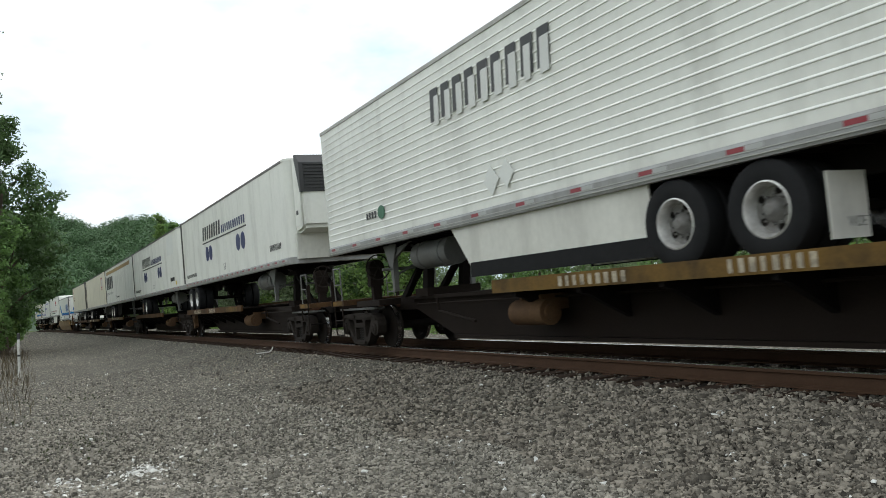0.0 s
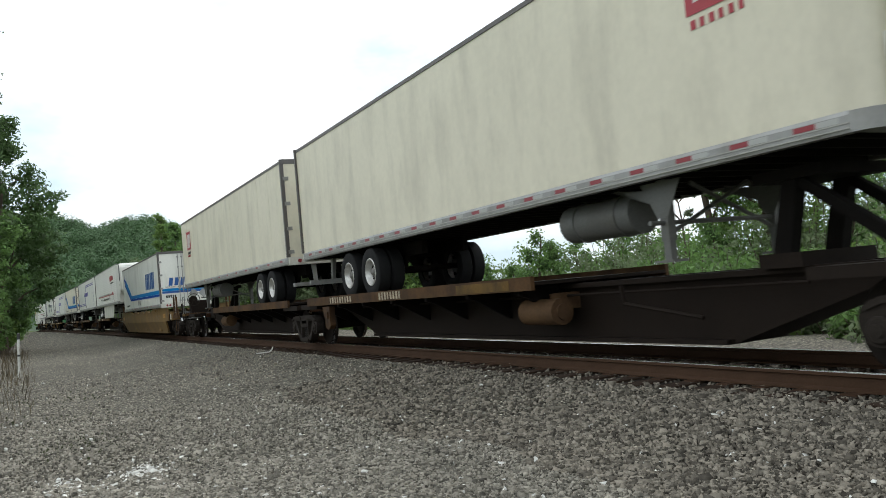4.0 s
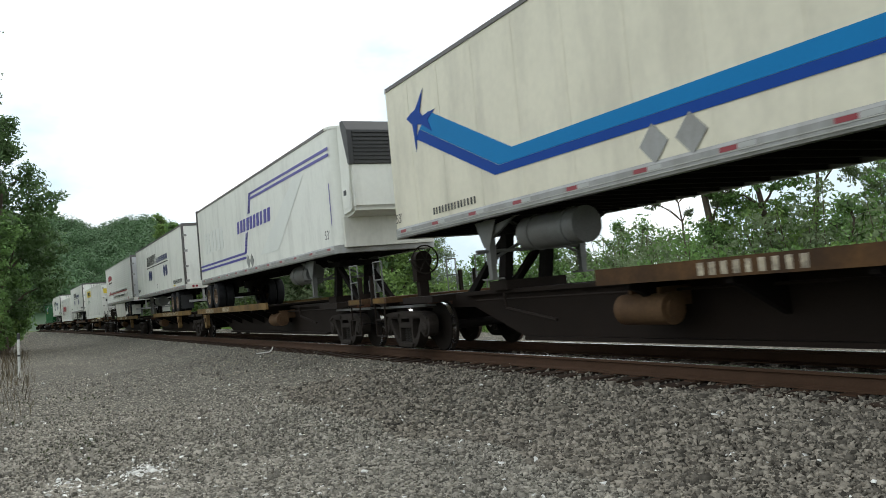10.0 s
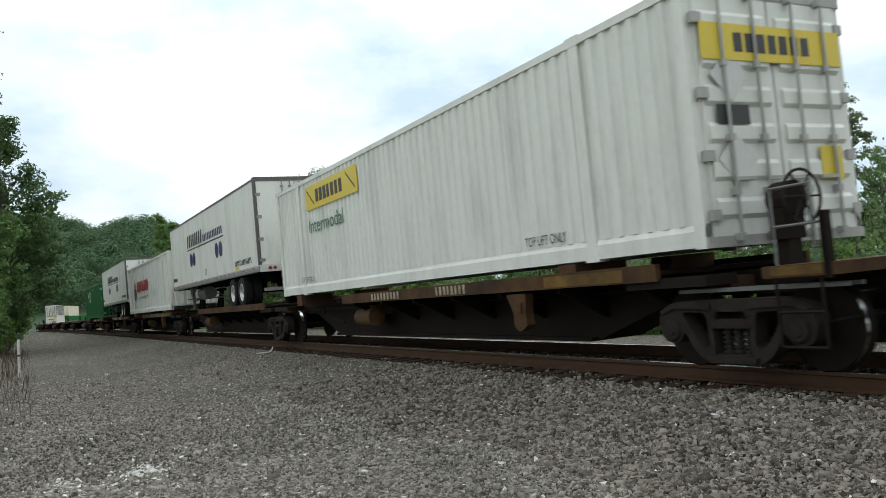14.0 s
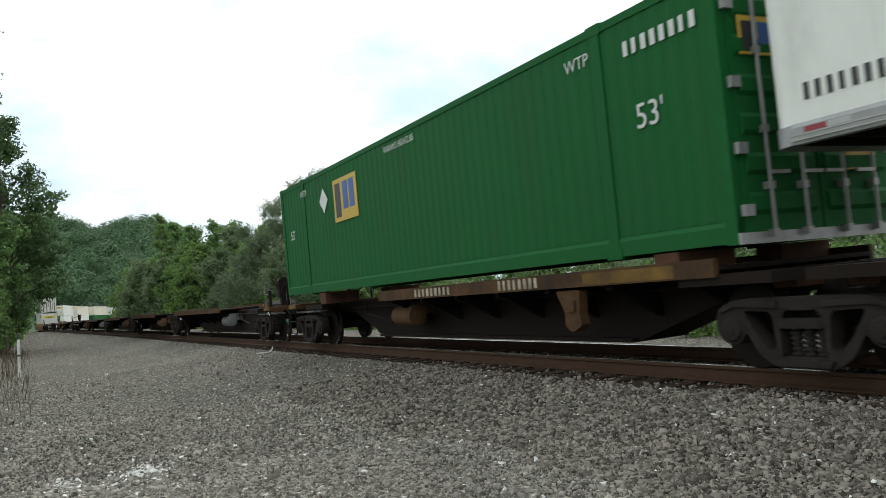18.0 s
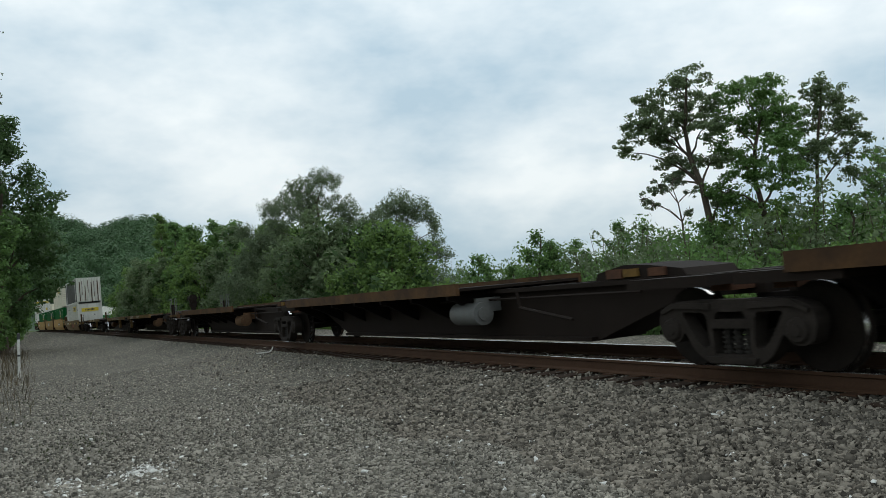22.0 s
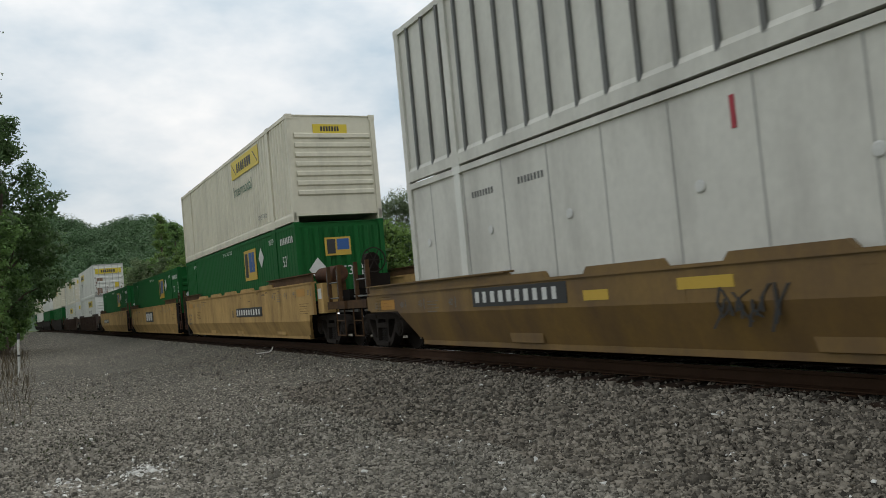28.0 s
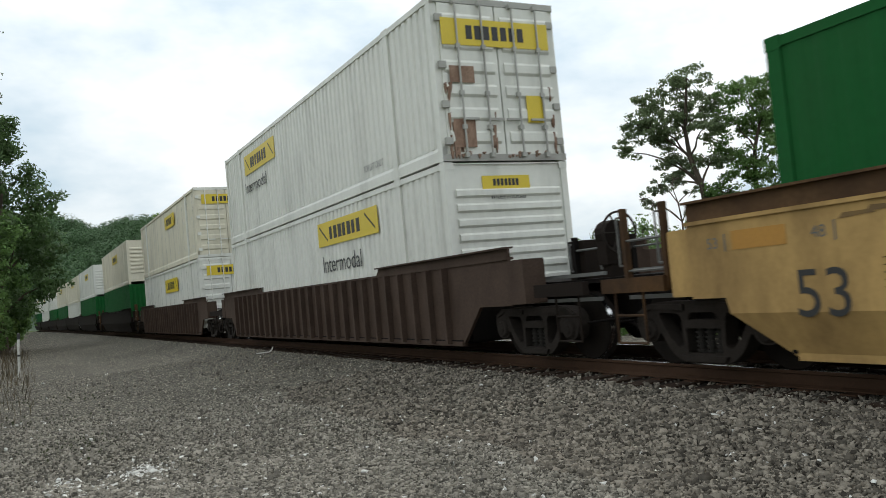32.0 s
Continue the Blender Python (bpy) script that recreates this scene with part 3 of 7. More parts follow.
    # the willows, their limbs bare in the middle
    crown_tree("broad willow with a drooping grey-green crown and bare inner limbs", 19.2, 21.0, [(0.3, -0.2), (0.2, 3.4), (0.0, 5.2), (-0.2, 6.8), (-0.7, 8.6), (-0.8, 10.2), (-0.4, 11.4)],
               [(-2.0, 11.4, 1.25), (-0.3, 11.8, 1.1), (0.6, 12.1, 0.5), (-4.4, 10.0, 0.85), (-3.0, 9.8, 1.3), (-1.3, 10.2, 1.35), (1.1, 9.9, 1.2), (1.8, 8.8, 0.9), (-4.2, 8.5, 1.1), (-5.0, 7.3, 1.2),
                (-6.4, 8.3, 0.7), (0.8, 8.2, 0.6), (-5.8, 5.6, 1.7), (-7.0, 4.2, 1.8), (-2.6, 3.2, 1.5), (-3.6, 6.2, 0.7), (2.2, 6.6, 0.9), (1.9, 5.0, 1.0)],
               0.20, 0.36, 34, 44000, 0.078, M_LEAFG, 31, name="willow_tree", flat=1.15, twigs=7)
    crown_tree("smaller willow with a rounded grey-green crown", 23.6, 23.0, [(0.0, -0.2), (0.0, 3.0), (0.2, 5.0), (0.4, 6.8), (0.4, 8.4)],
               [(0.6, 9.1, 1.1), (-0.6, 8.6, 0.95), (1.9, 8.6, 1.0), (2.9, 8.0, 0.65), (3.1, 7.1, 0.45), (0.8, 7.9, 1.1), (-1.2, 7.9, 0.95), (-0.3, 5.8, 1.7), (1.4, 6.0, 1.4), (2.9, 6.0, 1.1), (3.7, 5.3, 0.65),
                (-1.8, 7.0, 1.0), (0.2, 3.6, 1.9), (2.4, 3.4, 1.7)],
               0.16, 0.36, 32, 30000, 0.078, M_LEAFG, 34, name="willow_tree", flat=1.1, twigs=6)


plant_right()


def plant_bands():
    rng = random.Random(77)
    # thicket behind the track, in three rows
    i = 0
    for lat0, high, wide, step in ((16.5, 2.4, 1.9, 2.6), (21.0, 3.8, 2.5, 2.0), (28.0, 5.9, 3.2, 1.6)):
        ang = 24.0
        while ang < 63:
            lat = lat0 * rng.uniform(0.93, 1.08)
            x, y = along(ang, lat)
            bush("bush", "green bush in the thicket behind the track", x, y, wide * rng.uniform(0.85, 1.2), high * rng.uniform(0.8, 1.15) * (0.8 if 27 < ang < 31 else 1), 3400, 0.075 + 0.0014 * lat,
                 rng.choice([M_LEAF, M_LEAFY, M_LEAF, M_LEAFO]), 100 + i)
            ang += step * rng.uniform(0.8, 1.2)
            i += 1
    for a, lat, h in ((29.6, 21, 4.9), (33.9, 22, 6.1), (34.8, 23, 5.4), (32.0, 23, 4.3), (36.5, 26, 5.6), (39.6, 28, 6.6), (41.3, 29, 6.2), (54.0, 25, 5.6), (45.6, 24, 5.0)):
        x, y = along(a, lat)
        dome_tree("young_tree", "young tree rising out of the thicket", x, y, h * 0.95, 1.25, 2600, 0.075, M_LEAF, int(a * 10), lobes=11, clump=0.24, low=0.3)
    # woods along the track towards the far end
    i = 0
    ang = 23.5
    while ang > 5.6:
        lat = rng.uniform(17, 22)
        x, y = along(ang, lat)
        d = math.hypot(x, y)
        h = (5.8 if ang > 19 else 8.0) * rng.uniform(0.85, 1.12) + d * 0.035
        dome_tree("woodland_tree", "bushy green tree at the edge of the woods", x, y, h, 3.3 + d * 0.012, 8800, 0.105 + d * 0.0008,
                  rng.choice([M_LEAF, M_LEAF, M_LEAFY, M_LEAFO]), 300 + i, low=0.08, clump=0.5 + d * 0.002)
        ang -= 1.35 * (ang / 14) ** 0.7 * rng.uniform(0.8, 1.1)
        i += 1
    for a, lat, h in ((8.0, 21, 23.0), (8.9, 21, 18.8), (10.0, 22, 17.2), (11.6, 22, 15.6), (13.0, 23, 14.3), (15.2, 24, 12.8)):
        x, y = along(a, lat)
        dome_tree("woodland_tree", "tall tree standing above the edge of the woods", x, y, h, 3.4 if a > 8 else 2.6, 6400, 0.20, M_LEAFY if a < 8.2 else M_LEAF, int(a * 31), low=0.2, clump=0.6)
    # trees on the camera's side of the line
    for k, (x, y, h, c) in enumerate(((-58, -1.5, 16.6, 4.0), (-52, -3.6, 13.0, 3.6), (-78, -4.4, 15.5, 4.2), (-96, -4.8, 14.0, 4.3), (-120, -5.2, 14.0, 4.6), (-150, -5.0, 14.5, 5.0), (-185, -5.6, 15, 5.4), (-64, -2.1, 8.5, 2.4))):
        dome_tree("roadside_tree", "tall dense tree beside the gravel strip", x, y, h, c, 17000, 0.10 + 0.0005 * -x, M_LEAFD if k == 0 else M_LEAF, 500 + k, ground=0.0, low=0.14, lobes=20, clump=0.55)
    crown_tree("thin tree with a few sparse twigs beside the gravel strip", -6.65, -3.5, [(0, -0.2), (0.1, 4.0), (0.2, 8.0), (0.5, 11.0), (0.8, 13.0)],
               [(2.6, 12.4, 0.35), (2.75, 11.6, 0.22), (2.6, 10.2, 0.35), (2.7, 9.2, 0.25), (2.5, 7.9, 0.3), (1.4, 12.8, 0.5), (1.2, 11.0, 0.6), (1.4, 9.0, 0.6)], 0.16, 0.12, 60, 1300, 0.05, M_LEAFO, 540,
               name="sparse_tree", ground=0.0, twigs=6)
    for k, (x, y, w, h) in enumerate(((-48, -3.0, 1.5, 3.2), (-54, -2.3, 1.6, 4.2), (-60, -2.1, 1.7, 4.8), (-68, -2.0, 1.9, 5.5), (-76, -2.1, 2.1, 5.8), (-92, -2.4, 2.5, 6.2), (-112, -2.6, 2.8, 7.0), (-84, -2.2, 2.3, 5.2), (-104, -2.5, 2.7, 6.0), (-130, -2.8, 3.1, 6.5), (-165, -3.3, 3.8, 7.5))):
        bush("bush", "dark green bush beside the gravel strip", x, y, w, h, 5200, 0.12, M_LEAF if k % 3 == 1 else M_LEAFY, 600 + k, 0.0)


plant_bands()


def hill_top(x, y):
    b = math.degrees(math.atan2(y, -x))
    top = 38 * math.exp(-((b - 0.6) / 3.4) ** 2) + 40 * math.exp(-((b - 7.4) / 4.4) ** 2) + 8
    return top * min(1.0, max(0.0, (-x - 330) / 230)) * (-x / 480)


def hills():
    """Far wooded hills: over a thousand rounded tree crowns on sloping ground."""
    nrng = np.random.default_rng(9)
    cen = []
    for k in range(1250):
        x = -nrng.uniform(372, 640)
        y = nrng.uniform(-90, 175)
        r = nrng.uniform(4.0, 8.0)
        cen.append((x, y, hill_top(x, y) + r * 0.5 + nrng.uniform(0, 5), r))
    me = leaf_mesh("far_woods", cen, 280000, 0.75, M_HILL, nrng, 0.95, 2.6, 0.18)
    tagged(new("far_woods", me), "far hillside covered with dark green woods", "woods", kind="stuff")
    # the hillside under the trees
    verts, faces = [], []
    xs = [-300 - 20 * i for i in range(20)]
    ys = [-140 + 16 * j for j in range(25)]
    for x in xs:
        for y in ys:
            verts.append((x, y, hill_top(x, y) - 1.2))
    for i in range(len(xs) - 1):
        for j in range(len(ys) - 1):
            n = len(ys)
            faces.append((i * n + j, i * n + j + 1, (i + 1) * n + j + 1, (i + 1) * n + j))
    me = bpy.data.meshes.new("hillside")
    me.from_pydata(verts, [], faces)
    me.materials.append(M_HILLG)
    me.polygons.foreach_set("use_smooth", [True] * len(me.polygons))
    tagged(new("hillside", me), "far hillside under dark green woods", "hill", kind="structure")


hills()


# ---- stones, weeds and small things by the track ----
def ground_at(x, y):
    th = BEND * x
    lat = y - OFF - (1 - math.cos(th)) / BEND
    rough = 0.035 * noise.noise((x * 0.45, y * 0.45, 0)) + 0.015 * noise.noise((x * 1.6, y * 1.6, 4)) if 1.8 < abs(lat) < 30 else 0
    return shelf(lat) + bank_at(lat) * (abs(lat) < 3) + rough, lat


def scatter_stones(name, label, spots, material, size, rng):
    """Broken stones: squashed, twisted eight-cornered lumps, joined."""
    corners = np.array([(x, y, z) for x in (-1, 1) for y in (-1, 1) for z in (-1, 1)], dtype=float)
    quads = np.array([(0, 1, 3, 2), (4, 6, 7, 5), (0, 4, 5, 1), (2, 3, 7, 6), (0, 2, 6, 4), (1, 5, 7, 3)])
    n = len(spots)
    spots = np.array(spots)
    c = corners[None] * rng.uniform(0.35, 1.0, (n, 8, 1)) + rng.normal(0, 0.18, (n, 8, 3))
    c = c * np.stack([rng.uniform(0.8, 1.4, n), rng.uniform(0.55, 1.0, n), rng.uniform(0.6, 1.1, n)], axis=1)[:, None]
    a = rng.uniform(0, 6.28, n)
    b = rng.uniform(-0.9, 0.9, n)
    ca, sa, cb, sb = np.cos(a), np.sin(a), np.cos(b), np.sin(b)
    x, y, z = c[..., 0], c[..., 1], c[..., 2]
    y, z = y * cb[:, None] - z * sb[:, None], y * sb[:, None] + z * cb[:, None]
    x, y = x * ca[:, None] - y * sa[:, None], x * sa[:, None] + y * ca[:, None]
    s = (size * rng.lognormal(0, 0.28, n))[:, None]
    v = np.stack([x * s, y * s, z * s], axis=2) + spots[:, None]
    quads = np.delete(quads, 4, axis=0)
    f = (quads[None] + 8 * np.arange(n)[:, None, None]).reshape(-1)
    me = bpy.data.meshes.new(name)
    me.vertices.add(n * 8)
    me.vertices.foreach_set("co", v.ravel())
    me.loops.add(n * 20)
    me.loops.foreach_set("vertex_index", f)
    me.polygons.add(n * 5)
    me.polygons.foreach_set("loop_start", np.arange(n * 5) * 4)
    me.update()
    me.validate()
    me.materials.append(material)
    return tagged(new(name, me), label, "gravel", kind="stuff")


def build_stones():
    """Fine crushed stone on the level strip, coarser and darker stone on the track's shoulder, and a few pale pieces."""
    rng = np.random.default_rng(4)
    fine, coarse, pale = [], [], []
    for count, near, far in ((105000, 4.6, 9.5), (60000, 9.5, 16.0), (14000, 16.0, 28.0)):
        ang = rng.uniform(radians(-4), radians(62), count)
        d = np.sqrt(rng.uniform(near * near, far * far, count))
        for a, r in zip(ang, d):
            if r * math.cos(a - 0.474) < 6.4 - 2.5 * max(0.0, a):
                continue
            x, y = -r * math.cos(a), r * math.sin(a)
            z, lat = ground_at(x, y)
            if y > OFF + 2.6 or (abs(lat) < 1.33 and rng.random() < 0.75):
                continue
            shoulder = lat > -3.9 + 0.8 * noise.noise((x * 0.5, y * 0.5, 7))
            if shoulder and rng.random() < 0.30:
                continue
            (pale if rng.random() < 0.006 else coarse if shoulder else fine).append((x, y, z + 0.001 + 0.018 * rng.random()))
    scatter_stones("ballast_stones", "fine grey crushed stones beside the track", fine, M_STONE, 0.0150, rng)
    scatter_stones("shoulder_stones", "coarse dark grey stones on the track's shoulder", coarse, M_STONED, 0.0190, rng)
    for count, bearing, spread, dist in ((190, 6.4, 0.9, 9.7), (45, 1.7, 0.55, 9.5), (35, 3.6, 1.2, 9.1)):
        for _ in range(count):
            a, r = rng.normal(radians(bearing), radians(spread)), rng.normal(dist, 0.28)
            x, y = -r * math.cos(a), r * math.sin(a)
            pale.append((x, y, ground_at(x, y)[0] + 0.010))
    scatter_stones("pale_stones", "scattered pale stones among the ballast", pale, M_PALE, 0.019, rng)


build_stones()


def patch(rng):
    """A place in one of the weedy patches of the gravel, and a low height."""
    d, b, wide = rng.choice(((12.3, 2.1, 0.40), (12.8, 2.4, 0.35), (20.5, 1.2, 0.8), (16.0, 0.2, 0.8)))
    a, r = radians(b), d + rng.gauss(0, wide)
    return -r * math.cos(a) + rng.gauss(0, wide * 0.3), r * math.sin(a) + rng.gauss(0, wide * 0.9), rng.uniform(0.015, 0.045)


def build_weeds():
    """Dry stems and low green weeds along the edge of the gravel, and grass behind the track."""
    rng = random.Random(12)
    for name, label, material, count, area in (
            ("dry_weeds", "dry brown weeds at the edge of the gravel", M_WEED, 1500, lambda: (-rng.uniform(15, 60), 0.1 - 2.4 * rng.random() ** 0.6, rng.uniform(0.12, 0.7) ** 1.4)),
            ("low_weeds", "low dark weeds in patches of the gravel", M_WEEDG, 420, lambda: patch(rng)),
            ("track_grass", "pale green grass and weeds behind the track", M_LEAFY, 26000, lambda: (-rng.uniform(2, 110) ** 1.0, OFF + rng.uniform(8.5, 17), rng.uniform(0.3, 0.9)))):
        verts, faces = [], []
        for _ in range(count):
            x, y, h = area()
            z = ground_at(x, y)[0]
            if name == "track_grass":
                y += (1 - math.cos(BEND * x)) / BEND
            a, w = rng.uniform(0, 6.28), (0.004 if name == "dry_weeds" else 0.010) + 0.010 * rng.random()
            dx, dy = math.cos(a) * w, math.sin(a) * w
            lx, ly = rng.uniform(-0.3, 0.3) * h, rng.uniform(-0.3, 0.3) * h
            k = len(verts)
            verts += [(x - dx, y - dy, z - 0.02), (x + dx, y + dy, z - 0.02), (x + dx * 0.8 + lx * 0.4, y + dy * 0.8 + ly * 0.4, z + h * 0.6), (x - dx * 0.8 + lx * 0.4, y - dy * 0.8 + ly * 0.4, z + h * 0.6),
                      (x + lx, y + ly, z + h)]
            faces += [(k, k + 1, k + 2, k + 3), (k + 3, k + 2, k + 4)]
        me = bpy.data.meshes.new(name)
        me.from_pydata(verts, [], faces)
        me.materials.append(material)
        tagged(new(name, me), label, "weeds", kind="stuff")


build_weeds()


def marker_post():
    p = thing("marker_post", "thin white marker post with a black top in the gravel", "post")
    p.location = (-30.4, -0.35, ground_at(-30.4, -0.35)[0])
    p.rotation_euler = (0, radians(-2.5), 0)
    bm = bmesh.new()
    tube(bm, (0, 0, -0.2), (0, 0, 1.28), 0.045, 12)
    part("shaft", bm, M_RIM, p, "white painted shaft", True)
    bm = bmesh.new()
    tube(bm, (0, 0, 1.28), (0, 0, 1.46), 0.047, 12)
    tube(bm, (0, 0, 1.46), (0, 0, 1.49), 0.047, 12, 0.02)
    part("cap", bm, M_BLACK, p, "black cap", True)
    bm = bmesh.new()
    tube(bm, (0, 0, 0.72), (0, 0, 0.78), 0.0475, 12)
    part("band", bm, M_BLACK, p, "thin dark band")


marker_post()


def white_strip():
    x, y = along(14.7, 6.15)
    s = thing("bent_strip", "bent white metal strip lying beside the rail", "scrap metal")
    s.location = (x, y, ground_at(x, y)[0] + 0.05)
    s.rotation_euler = (0, 0, radians(76))
    bm = bmesh.new()
    prism(bm, [(-0.36, 0.0), (0.0, 0.02), (0.07, 0.08), (0.10, 0.15), (0.13, 0.15), (0.11, 0.07), (0.03, -0.005), (-0.36, -0.025)], -0.025, 0.025)
    part("strip", bm, M_RIM, s)


white_strip()


# ---- the train's parts ----
CACHE = {}


def cached(key, make):
    if key not in CACHE:
        CACHE[key] = make()
    return CACHE[key]


def put(name, me, parent, loc=(0, 0, 0), rot=(0, 0, 0), label=""):
    ob = new(name, me)
    ob.parent = parent
    ob.location, ob.rotation_euler = loc, rot
    if label:
        ob["label"] = label
    return ob


def flat(name, boxes, material, parent, label=""):
    return part(name, solid(*boxes), material, parent, label)


def rounded(pts, r, n=3):
    """A closed outline with its corners rounded by about r."""
    out = []
    for i, p in enumerate(pts):
        p = Vector(p)
        a, b = Vector(pts[i - 1]) - p, Vector(pts[(i + 1) % len(pts)]) - p
        k = min(r, a.length * 0.45, b.length * 0.45)
        u, v = p + a.normalized() * k, p + b.normalized() * k
        for j in range(n + 1):
            f = j / n
            q = u.lerp(p, f).lerp(p.lerp(v, f), f)
            out.append((q.x, q.y))
    return out


def sideframe_mesh():
    """A cast side frame: a bowed top member, drooping ends over the bearings, round windows and a basket for the springs."""
    half = [(0.35, 0.08), (0.54, 0.20), (0.69, 0.44), (0.74, 0.34), (0.86, 0.29), (1.03, 0.33), (1.10, 0.54), (1.04, 0.69), (0.84, 0.77), (0.52, 0.785), (0.0, 0.78)]
    outer = rounded(half + [(-x, z) for x, z in reversed(half[:-1])], 0.09)
    window = [(0.72, 0.655), (0.34, 0.64), (0.31, 0.28), (0.41, 0.25), (0.54, 0.38)]
    loops = [outer, rounded(window, 0.08), rounded([(-x, z) for x, z in reversed(window)], 0.08),
             rounded([(-0.26, 0.19), (0.26, 0.19), (0.26, 0.47), (-0.26, 0.47)], 0.03), rounded([(-0.22, 0.57), (0.22, 0.57), (0.18, 0.65), (-0.18, 0.65)], 0.03)]
    bm = bmesh.new()
    edges = []
    for loop in loops:
        v = [bm.verts.new((x, -0.12, z)) for x, z in loop]
        edges += [bm.edges.new((v[i], v[(i + 1) % len(v)])) for i in range(len(v))]
    bmesh.ops.triangle_fill(bm, use_beauty=True, edges=edges)
    ext = bmesh.ops.extrude_face_region(bm, geom=bm.faces[:])
    for v in ext["geom"]:
        if isinstance(v, bmesh.types.BMVert):
            v.co.y = 0.08
    # flanges that stand proud along the top member and under the spring basket
    for sx in (-1, 1):
        prism(bm, [(sx * 0.26, 0.68), (sx * 0.82, 0.70), (sx * 1.00, 0.63), (sx * 1.03, 0.67), (sx * 0.83, 0.76), (sx * 0.26, 0.75)], -0.15, -0.121)
    prism(bm, [(-0.31, 0.10), (0.31, 0.10), (0.35, 0.165), (-0.35, 0.165)], -0.16, -0.121)
    bmesh.ops.bevel(bm, geom=[e for e in bm.edges if e.is_valid and e.verts[0].co.y < -0.115 and e.verts[1].co.y < -0.115 and len(e.link_faces) == 2
                              and abs(e.calc_face_angle(0)) > 1.0], offset=0.016, segments=1)
    return mesh_of("sideframe", bm, M_FRAME)


def cap_mesh():
    bm = bmesh.new()
    lathe(bm, [(0.13, 0.16), (0.13, 0.02), (0.11, 0.0), (0.065, 0.0), (0.06, -0.015), (0.001, -0.018)], (0, 0, 0), 14, False)
    return mesh_of("bearing_cap", bm, M_FRAME)


def spring_mesh():
    bm = bmesh.new()
    for x in (-0.15, 0.0, 0.15):
        for k in range(5):
            lathe_z = 0.20 + 0.052 * k
            tube(bm, (x, 0, lathe_z), (x, 0, lathe_z + 0.024), 0.065, 10)
        tube(bm, (x, 0, 0.17), (x, 0, 0.48), 0.045, 8)
    return mesh_of("spring", bm, M_SPRING)


def wheel_mesh():
    bm = bmesh.new()
    lathe(bm, [(0.06, -0.10), (0.16, -0.075), (0.34, -0.045), (0.385, -0.062), (0.452, -0.06), (0.458, 0.03), (0.49, 0.045), (0.49, 0.072), (0.38, 0.078), (0.32, 0.01),
               (0.14, 0.03), (0.06, 0.05)], (0, 0, 0), 28)
    return mesh_of("wheel", bm, M_WHEEL, True)


def tread_mesh():
    bm = bmesh.new()
    lathe(bm, [(0.4606, -0.050), (0.4606, 0.028)], (0, 0, 0), 28, False)
    return mesh_of("tread", bm, M_CHROME, True)


def add_truck(parent, x):
    """A two-axle freight truck under a car: bolster with its side frames, springs and wheels."""
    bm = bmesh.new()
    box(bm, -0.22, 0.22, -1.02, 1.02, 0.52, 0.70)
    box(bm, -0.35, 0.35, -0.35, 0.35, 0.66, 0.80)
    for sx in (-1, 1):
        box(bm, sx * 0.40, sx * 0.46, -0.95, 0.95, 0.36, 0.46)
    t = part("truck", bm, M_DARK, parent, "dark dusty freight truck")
    t.location = (x, 0, 0)
    for y, r in ((-1.06, 0), (1.06, math.pi)):
        put("sideframe", cached("sf", sideframe_mesh), t, (0, y, 0), (0, 0, r))
        stuff(put("spring", cached("sp", spring_mesh), t, (0, y, 0)))
        for cx in (-0.87, 0.87):
            put("bearing_cap", cached("cap", cap_mesh), t, (cx, y + (-0.16 if r == 0 else 0.16), 0.455), (0, 0, r))
    for ax in (-0.87, 0.87):
        b2 = bmesh.new()
        tube(b2, (0, -0.80, 0), (0, 0.80, 0), 0.085, 12)
        put("axle", cached("ax", lambda: mesh_of("axle", b2, M_DARK)), t, (ax, 0, 0.46))
        for y, r in ((-0.77, 0), (0.77, math.pi)):
            put("wheel", cached("wh", wheel_mesh), t, (ax, y, 0.46), (0, 0, r))
            put("tread", cached("tr", tread_mesh), t, (ax, y, 0.46), (0, 0, r), "polished wheel tread")
    return t


# lettering: near side faces -y and reads along +x
def words(text, parent, x, z, height, material, y=-1.302, wide=1.0, name="lettering", turn=0.0, align="LEFT", face=0.0):
    def make():
        cu = bpy.data.curves.new("lettering", "FONT")
        cu.body, cu.size, cu.extrude, cu.align_x = text, 1.0, 0.0, align
        ob = bpy.data.objects.new("lettering", cu)
        scene.collection.objects.link(ob)
        bpy.context.view_layer.update()
        me = bpy.data.meshes.new_from_object(ob.evaluated_get(bpy.context.evaluated_depsgraph_get()))
        bpy.data.objects.remove(ob)
        me.materials.clear()
        me.materials.append(material)
        return me
    ob = put(name, cached(("w", text, material.name, align), make), parent, (x, y, z), (radians(90), turn, face))
    ob.scale = (height * 1.4 * wide, height * 1.4, 1)
    return stuff(ob)


def glyphs(name, x0, x1, z0, z1, n, material, parent, slant=0.12, y=-1.3, gap=0.22, label="", bars=True):
    """A name or number as plain upright bars of its size and colour; large bars are parts of their own."""
    rng = random.Random(n * 7 + int(x1 * 10))
    w = (x1 - x0) / n
    h = z1 - z0
    single = h > 0.28 and bars and n > 1
    bm = bmesh.new()
    for i in range(n):
        a, b = x0 + i * w, x0 + (i + 1 - gap) * w
        s = slant * h
        if bars:
            b = a + (b - a) * rng.uniform(0.72, 0.98) * (1 if single else 0.72)
        prism(bm, [(a, z0), (b, z0), (b + s, z1), (a + s, z1)], y - 0.006, y - 0.001)
        if single:
            part(name, bm, material, parent, label)
            bm = bmesh.new()
    if single:
        bm.free()
        return parent
    return stuff(part(name, bm, material, parent, label))


